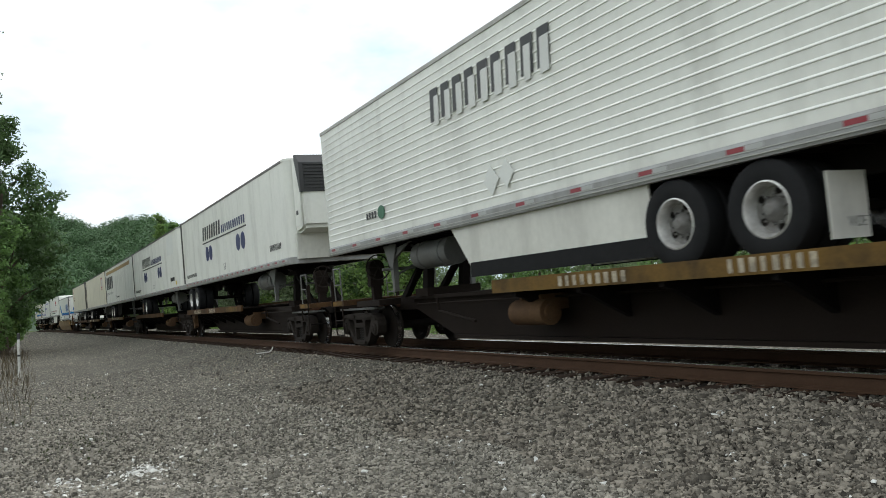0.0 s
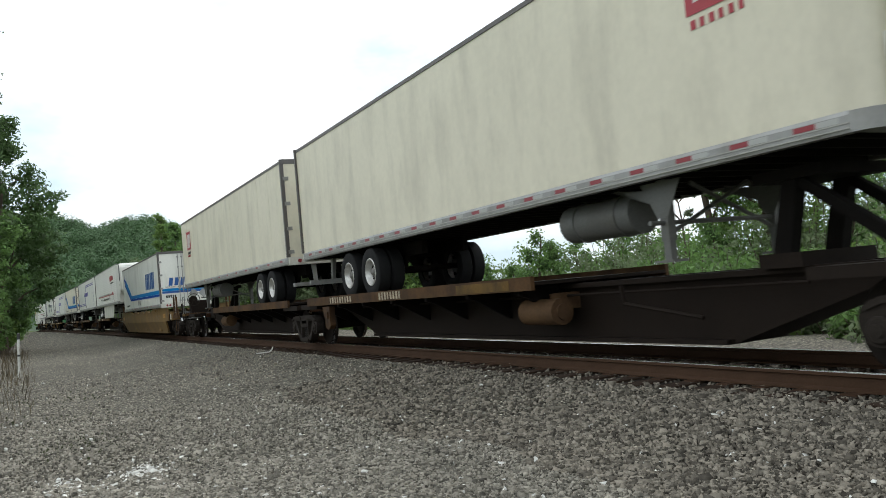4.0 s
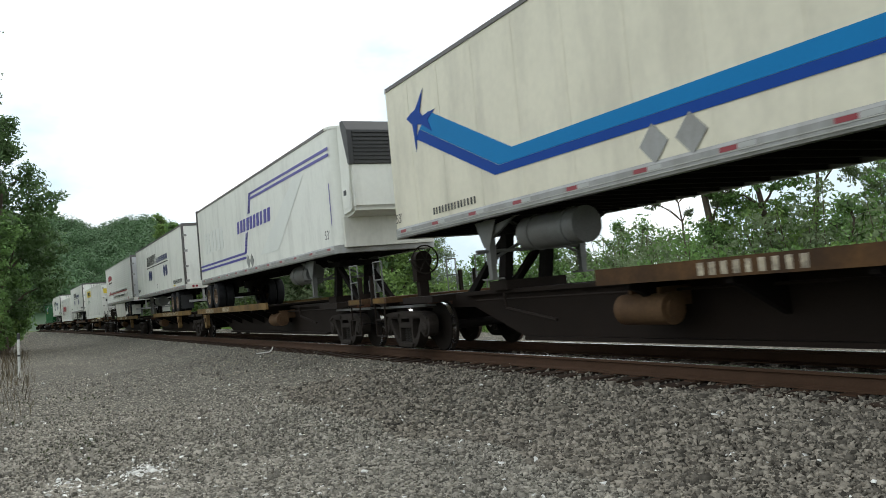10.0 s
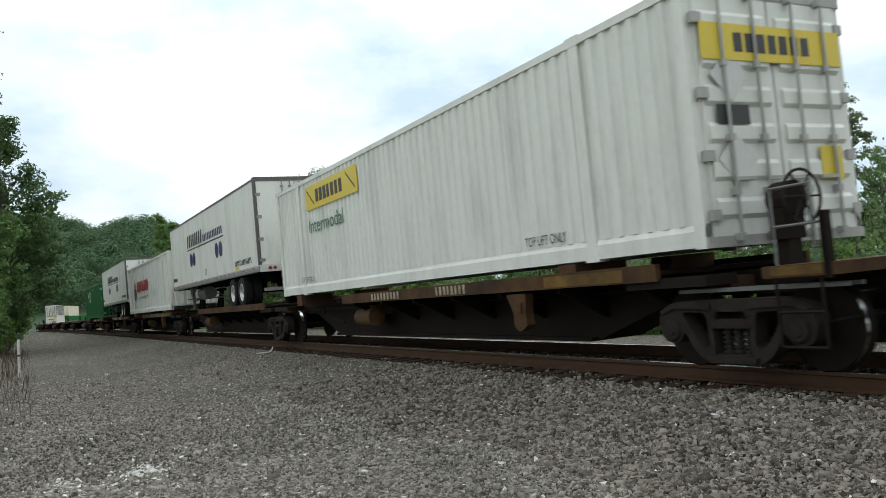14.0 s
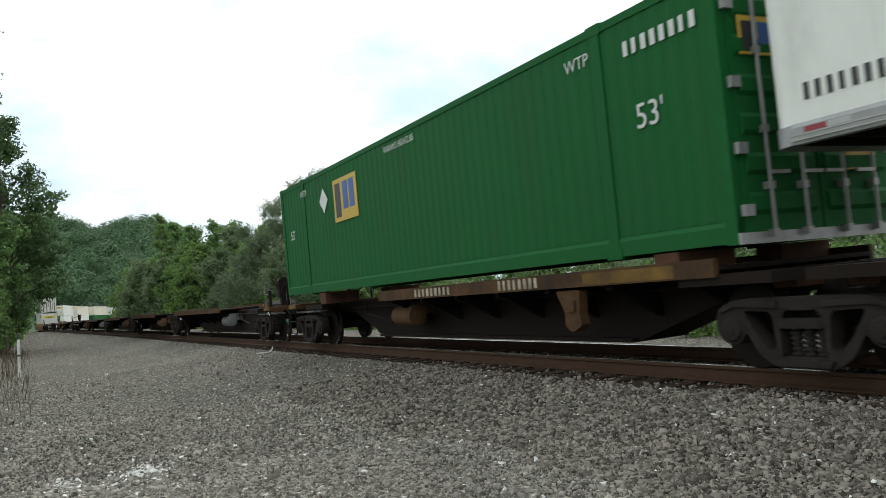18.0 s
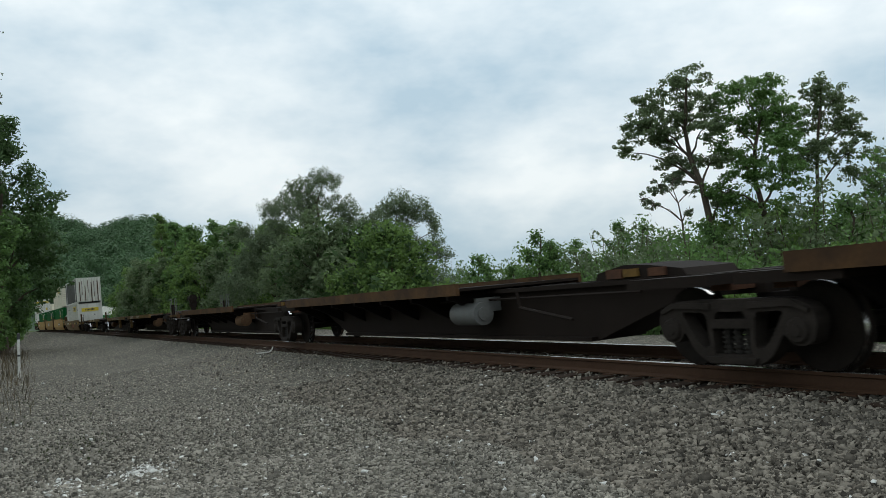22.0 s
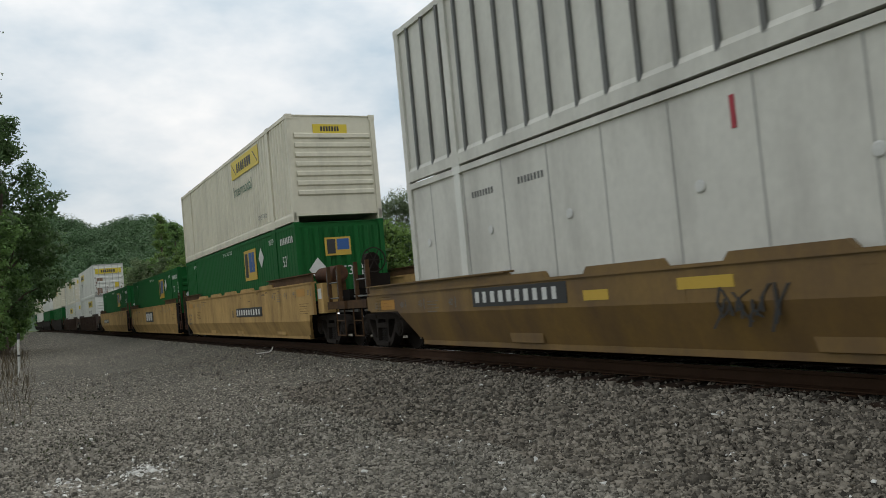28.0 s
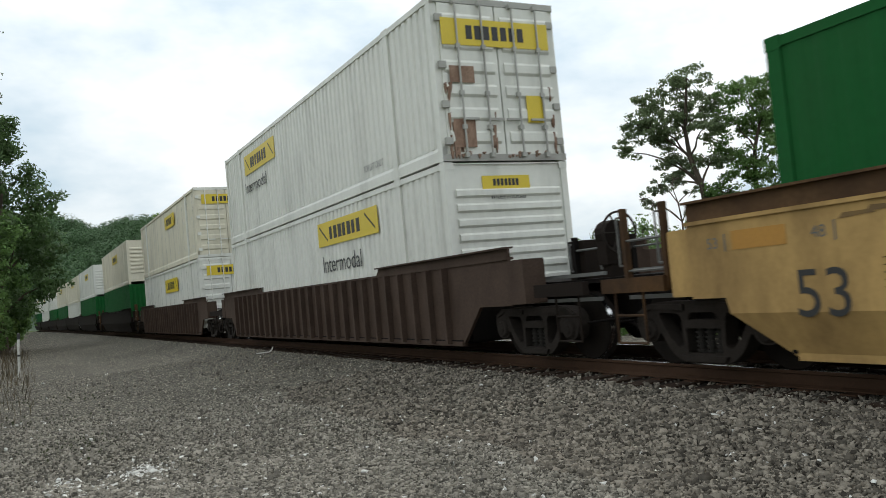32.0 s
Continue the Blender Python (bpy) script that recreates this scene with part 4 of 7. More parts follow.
def strip(name, pts, width, material, parent, y=-1.3, label=""):
    """A painted stripe that follows points (x, z) on the near side."""
    bm = bmesh.new()
    for (xa, za), (xb, zb) in zip(pts, pts[1:]):
        prism(bm, [(xa, za - width / 2), (xb, zb - width / 2), (xb, zb + width / 2), (xa, za + width / 2)], y - 0.006, y - 0.001)
    return part(name, bm, material, parent, label)


def disc(name, x, z, r, material, parent, y=-1.3, sx=1.0, seg=28):
    bm = bmesh.new()
    prism(bm, [(x + r * sx * math.cos(2 * math.pi * i / seg), z + r * math.sin(2 * math.pi * i / seg)) for i in range(seg)], y - 0.006, y - 0.001)
    return part(name, bm, material, parent)


def placard(x, z, r, parent, material=None, y=-1.3):
    bm = bmesh.new()
    prism(bm, [(x - r, z), (x, z - r), (x + r, z), (x, z + r)], y - 0.010, y - 0.001)
    return part("placard_holder", bm, material or M_ALU, parent, "diamond-shaped placard holder")


# ---- semi-trailers ----
LONG = 16.154
HALF_W = 1.295
T_LOW, T_TOP = 2.22, 5.155


def tyre_mesh():
    bm = bmesh.new()
    lathe(bm, [(0.28, -0.13), (0.34, -0.15), (0.47, -0.145), (0.505, -0.12), (0.512, 0.0), (0.505, 0.12), (0.47, 0.145), (0.34, 0.15), (0.28, 0.13)], (0, 0, 0), 32, False)
    return mesh_of("tyre", bm, M_TYRE, True)


def rim_mesh(material):
    bm = bmesh.new()
    lathe(bm, [(0.285, 0.10), (0.297, -0.135), (0.280, -0.142), (0.262, -0.11), (0.245, -0.02), (0.235, 0.0)], (0, 0, 0), 28, False)
    return mesh_of("rim", bm, material, True)


def hub_mesh(material):
    """The recessed wheel disc with its hand holes, nuts and hub."""
    bm = bmesh.new()
    lathe(bm, [(0.245, -0.005), (0.20, 0.012), (0.135, 0.0), (0.105, -0.05), (0.070, -0.09), (0.055, -0.105), (0.001, -0.108)], (0, 0, 0), 24, False)
    for k in range(10):
        a = 2 * math.pi * k / 10 + 0.2
        tube(bm, (0.15 * math.cos(a), -0.045, 0.15 * math.sin(a)), (0.15 * math.cos(a), 0.0, 0.15 * math.sin(a)), 0.013, 6)
    return mesh_of("hub", bm, material, True)


def hole_mesh():
    bm = bmesh.new()
    # solid dark plugs stand in for the shade inside the openings
    for k in range(5):
        a = 2 * math.pi * k / 5
        tube(bm, (0.195 * math.cos(a), -0.006, 0.195 * math.sin(a)), (0.195 * math.cos(a), 0.04, 0.195 * math.sin(a)), 0.040, 10)
    return mesh_of("hand_hole", bm, M_DARK)


NOSE_R = 0.30         # radius of a trailer's upright front edges


def nose_plan(nose, g, out, back):
    """The plan of a trailer's front with rounded corners, grown by out, reaching back behind the nose; g points to the tail."""
    w, pts = HALF_W + out, []
    for sy in (-1, 1):
        arc = [(nose + g * (NOSE_R - (NOSE_R + out) * math.cos(a)), sy * (w - (NOSE_R + out) + (NOSE_R + out) * math.sin(a))) for a in (radians(11.25 * i) for i in range(9))]
        pts += arc[::-1] if sy < 0 else arc
    far = nose + g * back
    return [(far, -w)] + pts + [(far, w)]


def trailer(s_left, label, tail=1, corr=False, paint=None, reefer=None, skirt=None, tapes="red", rust_rims=(), flap=None, low=T_LOW, top=T_TOP, tandem=3.4, seams=True,
            up=0.0, tilt=0.0, gear=True, doors="plain", tank=True, wheels=True, skirt_paint=None):
    """A 53-foot box trailer. tail: +1 when its doors face the way the train goes, -1 when they face back."""
    paint = paint or M_WHITE
    t = thing("semi_trailer", label, "semi-trailer", "trailers on the spine cars")
    h = LONG / 2
    g = tail
    nose = -g * h
    body = bmesh.new()
    prism(body, nose_plan(nose, g, 0.0, LONG), low + 0.12, top - 0.06, "z")
    part("body", body, paint, t, smooth=True)
    # side skin: level corrugations or upright panel seams
    if corr:
        bm = bmesh.new()
        z = low + 0.34
        while z < top - 0.2:
            for y in (-1, 1):
                prism(bm, [(y * HALF_W, z - 0.012), (y * (HALF_W + 0.010), z - 0.008), (y * (HALF_W + 0.010), z + 0.002), (y * HALF_W, z + 0.020)], -h + (0.36 if g > 0 else 0.12), h - (0.12 if g > 0 else 0.36), "x")
            z += 0.142
        stuff(part("corrugation", bm, M_RIB, t, "raised level corrugations"))
    elif seams:
        bm = bmesh.new()
        x = -h + 1.22
        while x < h - 0.3:
            for y in (-1, 1):
                box(bm, x - 0.014, x + 0.014, y * HALF_W - 0.004, y * HALF_W + 0.004, low + 0.2, top - 0.12)
            x += 1.22
        stuff(part("panel_seam", bm, paint, t))
    xa, xb = (-h + NOSE_R, h) if g > 0 else (-h, h - NOSE_R)
    for y in (-1, 1):
        rails = bmesh.new()
        prism(rails, [(y * (HALF_W - 0.02), top - 0.09), (y * (HALF_W + 0.016), top - 0.09), (y * (HALF_W + 0.016), top - 0.02), (y * (HALF_W - 0.03), top)], xa, xb, "x")
        part("top_rail", rails, M_EDGE if not corr else M_GREY, t, "thin dark top rail" if not corr else "grey top rail")
    roof = bmesh.new()
    prism(roof, [(-HALF_W + 0.03, top - 0.06), (HALF_W - 0.03, top - 0.06), (HALF_W - 0.03, top - 0.01), (0, top + 0.015), (-HALF_W + 0.03, top - 0.01)], xa, xb, "x")
    part("roof", roof, M_ALU, t)
    for y in (-1, 1):
        rails = bmesh.new()
        prism(rails, [(y * (HALF_W - 0.10), low), (y * (HALF_W + 0.012), low), (y * (HALF_W + 0.022), low + 0.05), (y * (HALF_W + 0.022), low + 0.16), (y * HALF_W, low + 0.20),
                      (y * (HALF_W - 0.10), low + 0.20)], xa, xb, "x")
        part("bottom_rail", rails, M_ALU, t, "scuffed aluminium bottom rail")
        for z in (low + 0.035, low + 0.082):
            part("rail_lip", solid((xa, xb, min(y * (HALF_W + 0.012), y * (HALF_W + 0.030)), max(y * (HALF_W + 0.012), y * (HALF_W + 0.030)), z, z + 0.012)), M_GREY, t)
    bm = bmesh.new()
    prism(bm, nose_plan(nose, g, 0.022, NOSE_R - 0.002), low, low + 0.19, "z")
    part("nose_rail", bm, M_ALU, t, "polished rail round the nose", True)
    bm = bmesh.new()
    prism(bm, nose_plan(nose, g, 0.016, NOSE_R - 0.002), top - 0.08, top - 0.012, "z")
    part("nose_cap", bm, M_ALU if reefer != "dark" else paint, t, "rounded cap over the nose", True)
    floor = bmesh.new()
    x = -h + 0.3
    while x < h - 0.2:
        box(floor, x - 0.03, x + 0.03, -HALF_W + 0.1, HALF_W - 0.1, low + 0.0, low + 0.12)
        x += 0.45
    stuff(part("floor_beam", floor, M_DARK, t))
    if tapes:
        bm, bw = bmesh.new(), bmesh.new()
        x = -h + 0.45
        step = 0.78 if tapes == "dense" else 1.36
        while x < h - 0.4:
            for y in (-1, 1):
                for q, wide in ((bm, 0.0), (bw, 0.24)):
                    box(q, x + wide, x + wide + 0.24, y * (HALF_W + 0.0225) - 0.003, y * (HALF_W + 0.0225) + 0.003, low + 0.100, low + 0.152)
            x += step
        stuff(part("red_tape", bm, M_TAPE, t, "red reflector tape"))
        stuff(part("silver_tape", bw, M_TAPEW, t, "silver reflector tape"))
    # doors with lock rods
    tailx = g * h
    for k in (-1, 1):
        d = flat("door", [(min(tailx, tailx + g * 0.05), max(tailx, tailx + g * 0.05), min(k * 0.02, k * 1.24), max(k * 0.02, k * 1.24), low + 0.20, top - 0.12)],
                 M_STAIN if doors == "steel" else paint, t, "tall rear door")
        for y in (0.16, 0.42) if doors != "plain" else (0.10, 0.30):
            bm = bmesh.new()
            xx = tailx + g * 0.085
            tube(bm, (xx, k * y, low + 0.16), (xx, k * y, top - 0.10), 0.02, 8)
            for z in (low + 0.30, low + 0.95, low + 1.5, low + 2.1, top - 0.3):
                box(bm, min(tailx + g * 0.045, xx), max(tailx + g * 0.045, xx), k * y - 0.05, k * y + 0.05, z - 0.04, z + 0.04)
            part("lock_rod", bm, M_ALU, d)
        bm = bmesh.new()
        for z in (low + 0.35, low + 1.0, low + 1.7, low + 2.4):
            box(bm, min(tailx + g * 0.03, tailx + g * 0.075), max(tailx + g * 0.03, tailx + g * 0.075), k * 1.13, k * 1.29, z - 0.05, z + 0.05)
        stuff(part("hinge", bm, M_ALU, d))
    bm = bmesh.new()
    for y in (-1, 1):
        box(bm, tailx - g * 0.02 if g > 0 else tailx - 0.06, tailx + 0.06 if g > 0 else tailx + 0.02, y * HALF_W - 0.05, y * HALF_W + 0.02 if y > 0 else y * HALF_W + 0.05, low + 0.20, top)
    box(bm, min(tailx, tailx + g * 0.07), max(tailx, tailx + g * 0.07), -HALF_W, HALF_W, top - 0.12, top + 0.01)
    part("rear_frame", bm, M_EDGE, t, "thin dark rear frame")
    bm = bmesh.new()
    box(bm, min(tailx - g * 0.1, tailx + g * 0.09), max(tailx - g * 0.1, tailx + g * 0.09), -HALF_W - 0.004, HALF_W + 0.004, low - 0.02, low + 0.20)
    part("rear_sill", bm, M_DULL, t, "pale rear sill")
    for y in (-1.0, -0.85, 0.85, 1.0):
        bm = bmesh.new()
        tube(bm, (tailx + g * 0.09, y, low + 0.09), (tailx + g * 0.11, y, low + 0.09), 0.055, 12)
        part("tail_light", bm, M_TAPE, t, "round red tail light")
    # bumper guard
    bm = bmesh.new()
    for y in (-0.55, 0.55):
        prism(bm, [(tailx - g * 0.05, low), (tailx - g * 0.20, low), (tailx - g * 0.05, low - 0.52), (tailx + g * 0.03, low - 0.52)], y - 0.05, y + 0.05)
    box(bm, min(tailx - g * 0.06, tailx + g * 0.06), max(tailx - g * 0.06, tailx + g * 0.06), -1.2, 1.2, low - 0.62, low - 0.52)
    part("bumper_guard", bm, M_ALU, t)
    # running gear
    if wheels:
        cx = g * (h - tandem)
        axle = 1.664
        bm = bmesh.new()
        for y in (-0.48, 0.48):
            box(bm, cx - 1.75, cx + 1.75, y - 0.06, y + 0.06, low - 0.28, low)
        for ax in (-0.64, 0.64):
            tube(bm, (cx + ax, -1.0, axle), (cx + ax, 1.0, axle), 0.065, 10)
            for y in (-0.48, 0.48):
                prism(bm, [(cx + ax - 0.45, low - 0.28), (cx + ax + 0.25, low - 0.28), (cx + ax + 0.12, low - 0.50), (cx + ax - 0.12, low - 0.50)], y - 0.05, y + 0.05)
        part("suspension", bm, M_DARK, t)
        for i, ax in enumerate((-0.64, 0.64)):
            for y, r in ((-1.14, 0), (-0.82, 0), (0.82, math.pi), (1.14, math.pi)):
                tw = put("tyre", cached("tyre", tyre_mesh), t, (cx + ax, y, axle), (0, 0, r))
                rm = M_RIMRUST if i in rust_rims else M_RIM
                put("rim", cached(("rim", rm.name), lambda: rim_mesh(rm)), tw, (0, 0, 0), (0, 0, 0), "rusted wheel rim" if i in rust_rims else "white wheel rim")
                hm = M_RIMRUST if i in rust_rims else M_HUB
                put("hub", cached(("hub", hm.name), lambda: hub_mesh(hm)), tw)
                stuff(put("hand_hole", cached("hole", hole_mesh), tw))
        if flap:
            for y in (-1, 1):
                f = flat("mud_flap", [(cx + g * 1.30 - 0.006, cx + g * 1.30 + 0.006, min(y * 0.66, y * 1.22), max(y * 0.66, y * 1.22), low - 0.88, low - 0.24)], flap, t, "hanging mud flap")
    if gear:
        gx = -g * (h - 3.1)
        for y in (-0.92, 0.92):
            bm = bmesh.new()
            box(bm, gx - 0.07, gx + 0.07, y - 0.06, y + 0.06, low - 0.72, low + 0.02)
            box(bm, gx - 0.055, gx + 0.055, y - 0.05, y + 0.05, low - 0.95, low - 0.7)
            box(bm, gx - 0.16, gx + 0.16, y - 0.12, y + 0.12, low - 0.98, low - 0.95)
            leg = part("landing_leg", bm, M_GEAR, t, "raised landing leg")
            bm = bmesh.new()
            prism(bm, [(gx + g * 0.05, low - 0.1), (gx + g * 0.95, low), (gx + g * 0.82, low), (gx + g * 0.05, low - 0.32)], y - 0.03, y + 0.03)
            part("brace", bm, M_GEAR, leg)
            bm = bmesh.new()
            prism(bm, [(gx - 0.34, low), (gx + 0.34, low), (gx + 0.09, low - 0.44), (gx - 0.09, low - 0.44)], y - 0.075, y - 0.062)
            part("leg_bracket", bm, M_GEAR, leg)
        bm = bmesh.new()
        tube(bm, (gx, -1.2, low - 0.5), (gx, 0.92, low - 0.5), 0.03, 8)
        part("cross_shaft", bm, M_GEAR, t)
        for sgn in (-1, 1):
            bm = bmesh.new()
            tube(bm, (gx, -0.86 * sgn, low - 0.62), (gx, 0.5 * sgn, low - 0.02), 0.028, 6)
            part("cross_brace", bm, M_GEAR, t)
    if tank:
        bm = bmesh.new()
        fx = -g * (h - 4.6)
        for y in (-0.62,):
            tube(bm, (fx - 0.75, y, low - 0.30), (fx + 0.75, y, low - 0.30), 0.27, 20)
            for dx in (-0.45, 0.45):
                tube(bm, (fx + dx - 0.03, y, low - 0.30), (fx + dx + 0.03, y, low - 0.30), 0.285, 20)
        part("fuel_tank", bm, M_GEAR, t, "cylindrical metal fuel tank", True)
    if skirt:
        a, b = skirt
        deep = 0.84 if skirt_paint else 0.97
        for y in (-1, 1):
            bm = bmesh.new()
            prism(bm, [(a, low + 0.02), (b, low + 0.02), (b, low - deep), (a + 0.75, low - deep)] if g > 0 else
                  [(a, low + 0.02), (b, low + 0.02), (b - 0.75, low - deep), (a, low - deep)], y * 1.22 - 0.012, y * 1.22 + 0.012)
            part("side_skirt", bm, skirt_paint or M_DULL, t, "smooth side skirt")
            if skirt_paint:
                flat("skirt_flap", [(a + 0.62, b, y * 1.236 - 0.006, y * 1.236 + 0.006, low - 0.86, low - 0.62)], M_TYRE, t, "black rubber flap along the skirt")
    if reefer:
        rx = nose
        bm = bmesh.new()
        out = -g
        prism(bm, [(rx, top + 0.01), (rx + out * 0.45, top - 0.02), (rx + out * 0.66, top - 0.25), (rx + out * 0.70, low + 0.95), (rx + out * 0.55, low + 0.85), (rx, low + 0.80)], -1.12, 1.12)
        bmesh.ops.bevel(bm, geom=bm.edges[:], offset=0.07, segments=3, affect="EDGES")
        u = part("cooling_unit", bm, M_WHITE, t, "white cooling unit on the nose", True)
        bm = bmesh.new()
        if reefer == "dark":
            prism(bm, [(rx + out * 0.30, top + 0.005), (rx + out * 0.50, top - 0.015), (rx + out * 0.675, top - 0.25), (rx + out * 0.70, top - 1.05), (rx + out * 0.60, top - 1.05), (rx + out * 0.3, top - 0.10)], -1.128, 1.128)
            for k in range(9):
                z = top - 0.30 - 0.09 * k
                box(bm, min(rx + out * 0.45, rx + out * 0.715), max(rx + out * 0.45, rx + out * 0.715), -1.0, 1.0, z - 0.02, z + 0.02)
        else:
            for y in (-1.130, 1.110):
                prism(bm, [(rx + out * 0.08, top - 0.14), (rx + out * 0.42, top - 0.14), (rx + out * 0.56, top - 0.30), (rx + out * 0.56, top - 1.10), (rx + out * 0.46, top - 1.22), (rx + out * 0.08, top - 1.32)], y, y + 0.02)
            for k in range(7):
                box(bm, min(rx + out * 0.12, rx + out * 0.5), max(rx + out * 0.12, rx + out * 0.5), -1.145, -1.12, top - 0.3 - 0.13 * k, top - 0.27 - 0.13 * k)
        part("grille", bm, M_BLACK, u, "black air grille")
        bm = bmesh.new()
        box(bm, min(rx, rx + out * 0.12), max(rx, rx + out * 0.12), -1.15, 1.15, low + 0.12, low + 0.82)
        part("front_panel", bm, M_DULL, u)
        pieces("access_hatch", [(rx + out * 0.08 if out > 0 else rx - 0.58, rx + 0.58 if out > 0 else rx - 0.08, -1.132, -1.116, low + 1.0, top - 1.42)], paint, u)
        pieces("control_panel", [(rx + 0.2 if out > 0 else rx - 0.36, rx + 0.36 if out > 0 else rx - 0.2, -1.138, -1.13, low + 1.3, low + 1.42)], M_BLACK, u)
    rides(t, s_left + h, up, tilt)
    return t


# ---- containers ----
def container(s_left, base, label, paint, style="ribs", doors=None, end=None, high=None, group="containers on the train", tilt=0.0, open_end=0.0):
    """A 53-foot container: paint on ribbed or flat sides; doors or a ribbed end face the way the train goes."""
    c = thing("container", label, "container", group)
    h = LONG / 2
    high = high or (2.896 if base < 1 else 2.94)
    low, top = base, base + high
    bm = bmesh.new()
    deep = 0.020 if paint is M_GREEN else 0.046
    inset = deep if style == "ribs" else 0.045
    box(bm, -h + 0.03 + open_end, h - 0.03, -HALF_W + inset, HALF_W - inset, low + 0.16, top - 0.03)
    part("body", bm, paint, c)
    if open_end:
        xo = -h + open_end
        for y in (-HALF_W + 0.06, HALF_W - 0.06):
            for nm, a0, b0, rr in (("frame_post", (xo, y, low + 0.05), (xo, y, top - 0.05), 0.075), ("frame_brace", (-h + 0.1, y, low + 0.3), (xo - 0.05, y, low + 1.5), 0.035),
                                   ("frame_brace", (-h + 0.1, y, top - 0.25), (xo - 0.05, y, low + 1.55), 0.035), ("frame_bar", (-h + 0.1, y, low + 1.52), (xo, y, low + 1.52), 0.03)):
                bm = bmesh.new()
                tube(bm, a0, b0, rr, 8)
                part(nm, bm, paint, c)
    bm = bmesh.new()
    if style == "ribs":
        x = -h + 0.25
        while x < h - 0.3:
            if abs(abs(x + 0.09) - 6.096) > 0.2:
                for y in (-1, 1):
                    prism(bm, [(x, y * (HALF_W - deep - 0.001)), (x + 0.17, y * (HALF_W - deep - 0.001)), (x + 0.135, y * (HALF_W - 0.012)), (x + 0.035, y * (HALF_W - 0.012))], low + 0.27, top - 0.10, "z")
            x += 0.262
    elif style == "posts":
        x = -h + 0.5
        while x < h - 0.2:
            for y in (-1, 1):
                box(bm, x, x + 0.07, min(y * (HALF_W - 0.046), y * (HALF_W + 0.0)), max(y * (HALF_W - 0.046), y * HALF_W), low + 0.18, top - 0.08)
            x += 0.61
    else:
        x = -h + 0.9
        while x < h - 0.3:
            for y in (-1, 1):
                box(bm, x - 0.012, x + 0.012, y * (HALF_W - 0.046) - 0.006, y * (HALF_W - 0.046) + 0.006, low + 0.2, top - 0.12)
            x += 1.22
    stuff(part("side_rib", bm, paint if style == "ribs" else M_GEAR if style == "posts" else M_GREY, c))
    if style == "flat":
        bm = bmesh.new()
        for px in (-7.4, -5.2, -3.1, -0.7, 1.4, 3.6, 5.4, 7.2):
            for z in (low + 0.55, low + 1.75):
                lathe(bm, [(0.075, -0.012), (0.06, -0.022), (0.0, -0.024)], (px, -HALF_W + 0.045, z), 12, False)
        stuff(part("round_cap", bm, M_LETW, c, "small round white caps"))
    for y in (-1, 1):
        bm = bmesh.new()
        box(bm, -h, h, y * HALF_W - (0.10 if y > 0 else 0), y * HALF_W + (0.10 if y < 0 else 0), top - 0.10, top)
        part("top_rail", bm, paint, c)
    for y in (-1, 1):
        bm = bmesh.new()
        prism(bm, [(y * (HALF_W - 0.1), low + 0.02), (y * HALF_W, low + 0.02), (y * HALF_W, low + 0.20), (y * (HALF_W - 0.03), low + 0.27), (y * (HALF_W - 0.1), low + 0.27)], -h, h, "x")
        part("bottom_rail", bm, paint, c)
    for px in (-6.096, 6.096):
        for y in (-1, 1):
            bm = bmesh.new()
            box(bm, px - 0.10, px + 0.10, y * HALF_W - (0.06 if y > 0 else 0.004), y * HALF_W + (0.06 if y < 0 else 0.004), low, top + 0.004)
            box(bm, px - 0.14, px + 0.14, y * HALF_W - (0.16 if y > 0 else 0.008), y * HALF_W + (0.16 if y < 0 else 0.008), top - 0.11, top + 0.02)
            box(bm, px - 0.14, px + 0.14, y * HALF_W - (0.16 if y > 0 else 0.008), y * HALF_W + (0.16 if y < 0 else 0.008), low - 0.012, low + 0.12)
            part("lifting_post", bm, M_WHITE if style == "flat" else paint, c)
    for px in (-h + 0.08, h - 0.08):
        for y in (-1, 1):
            bm = bmesh.new()
            box(bm, px - 0.08, px + 0.08, y * HALF_W - (0.13 if y > 0 else 0.002), y * HALF_W + (0.13 if y < 0 else 0.002), low, top)
            box(bm, px - 0.09, px + 0.09, y * HALF_W - (0.17 if y > 0 else 0.006), y * HALF_W + (0.17 if y < 0 else 0.006), top - 0.12, top + 0.015)
            part("corner_post", bm, paint, c)
    bm = bmesh.new()
    prism(bm, [(-HALF_W + 0.1, top - 0.03), (HALF_W - 0.1, top - 0.03), (HALF_W - 0.1, top - 0.005), (-HALF_W + 0.1, top - 0.005)], -h, h, "x")
    part("roof", bm, paint, c)
    if doors:
        for k in (-1, 1):
            d = flat("door", [(h - 0.03, h + 0.03, min(k * 0.015, k * 1.17), max(k * 0.015, k * 1.17), low + 0.12, top - 0.12)], paint, c, "tall rear door")
            bm = bmesh.new()
            z = low + 0.3
            while z < top - 0.3:
                prism(bm, [(h + 0.03, z), (h + 0.03, z + 0.24), (h + 0.065, z + 0.19), (h + 0.065, z + 0.05)], min(k * 0.10, k * 1.12), max(k * 0.10, k * 1.12))
                z += 0.42
            stuff(part("door_rib", bm, paint, d))
            for y in (0.33, 0.85):
                bm = bmesh.new()
                tube(bm, (h + 0.10, k * y, low + 0.06), (h + 0.10, k * y, top - 0.04), 0.02, 8)
                for z in (low + 0.1, low + 0.6, low + 1.2, top - 0.9, top - 0.1):
                    box(bm, h + 0.03, h + 0.12, k * y - 0.04, k * y + 0.04, z - 0.04, z + 0.04)
                box(bm, h + 0.085, h + 0.115, min(k * y, k * (y - 0.3)), max(k * y, k * (y - 0.3)), low + 0.72, low + 0.76)
                part("lock_rod", bm, doors, d)
            bm = bmesh.new()
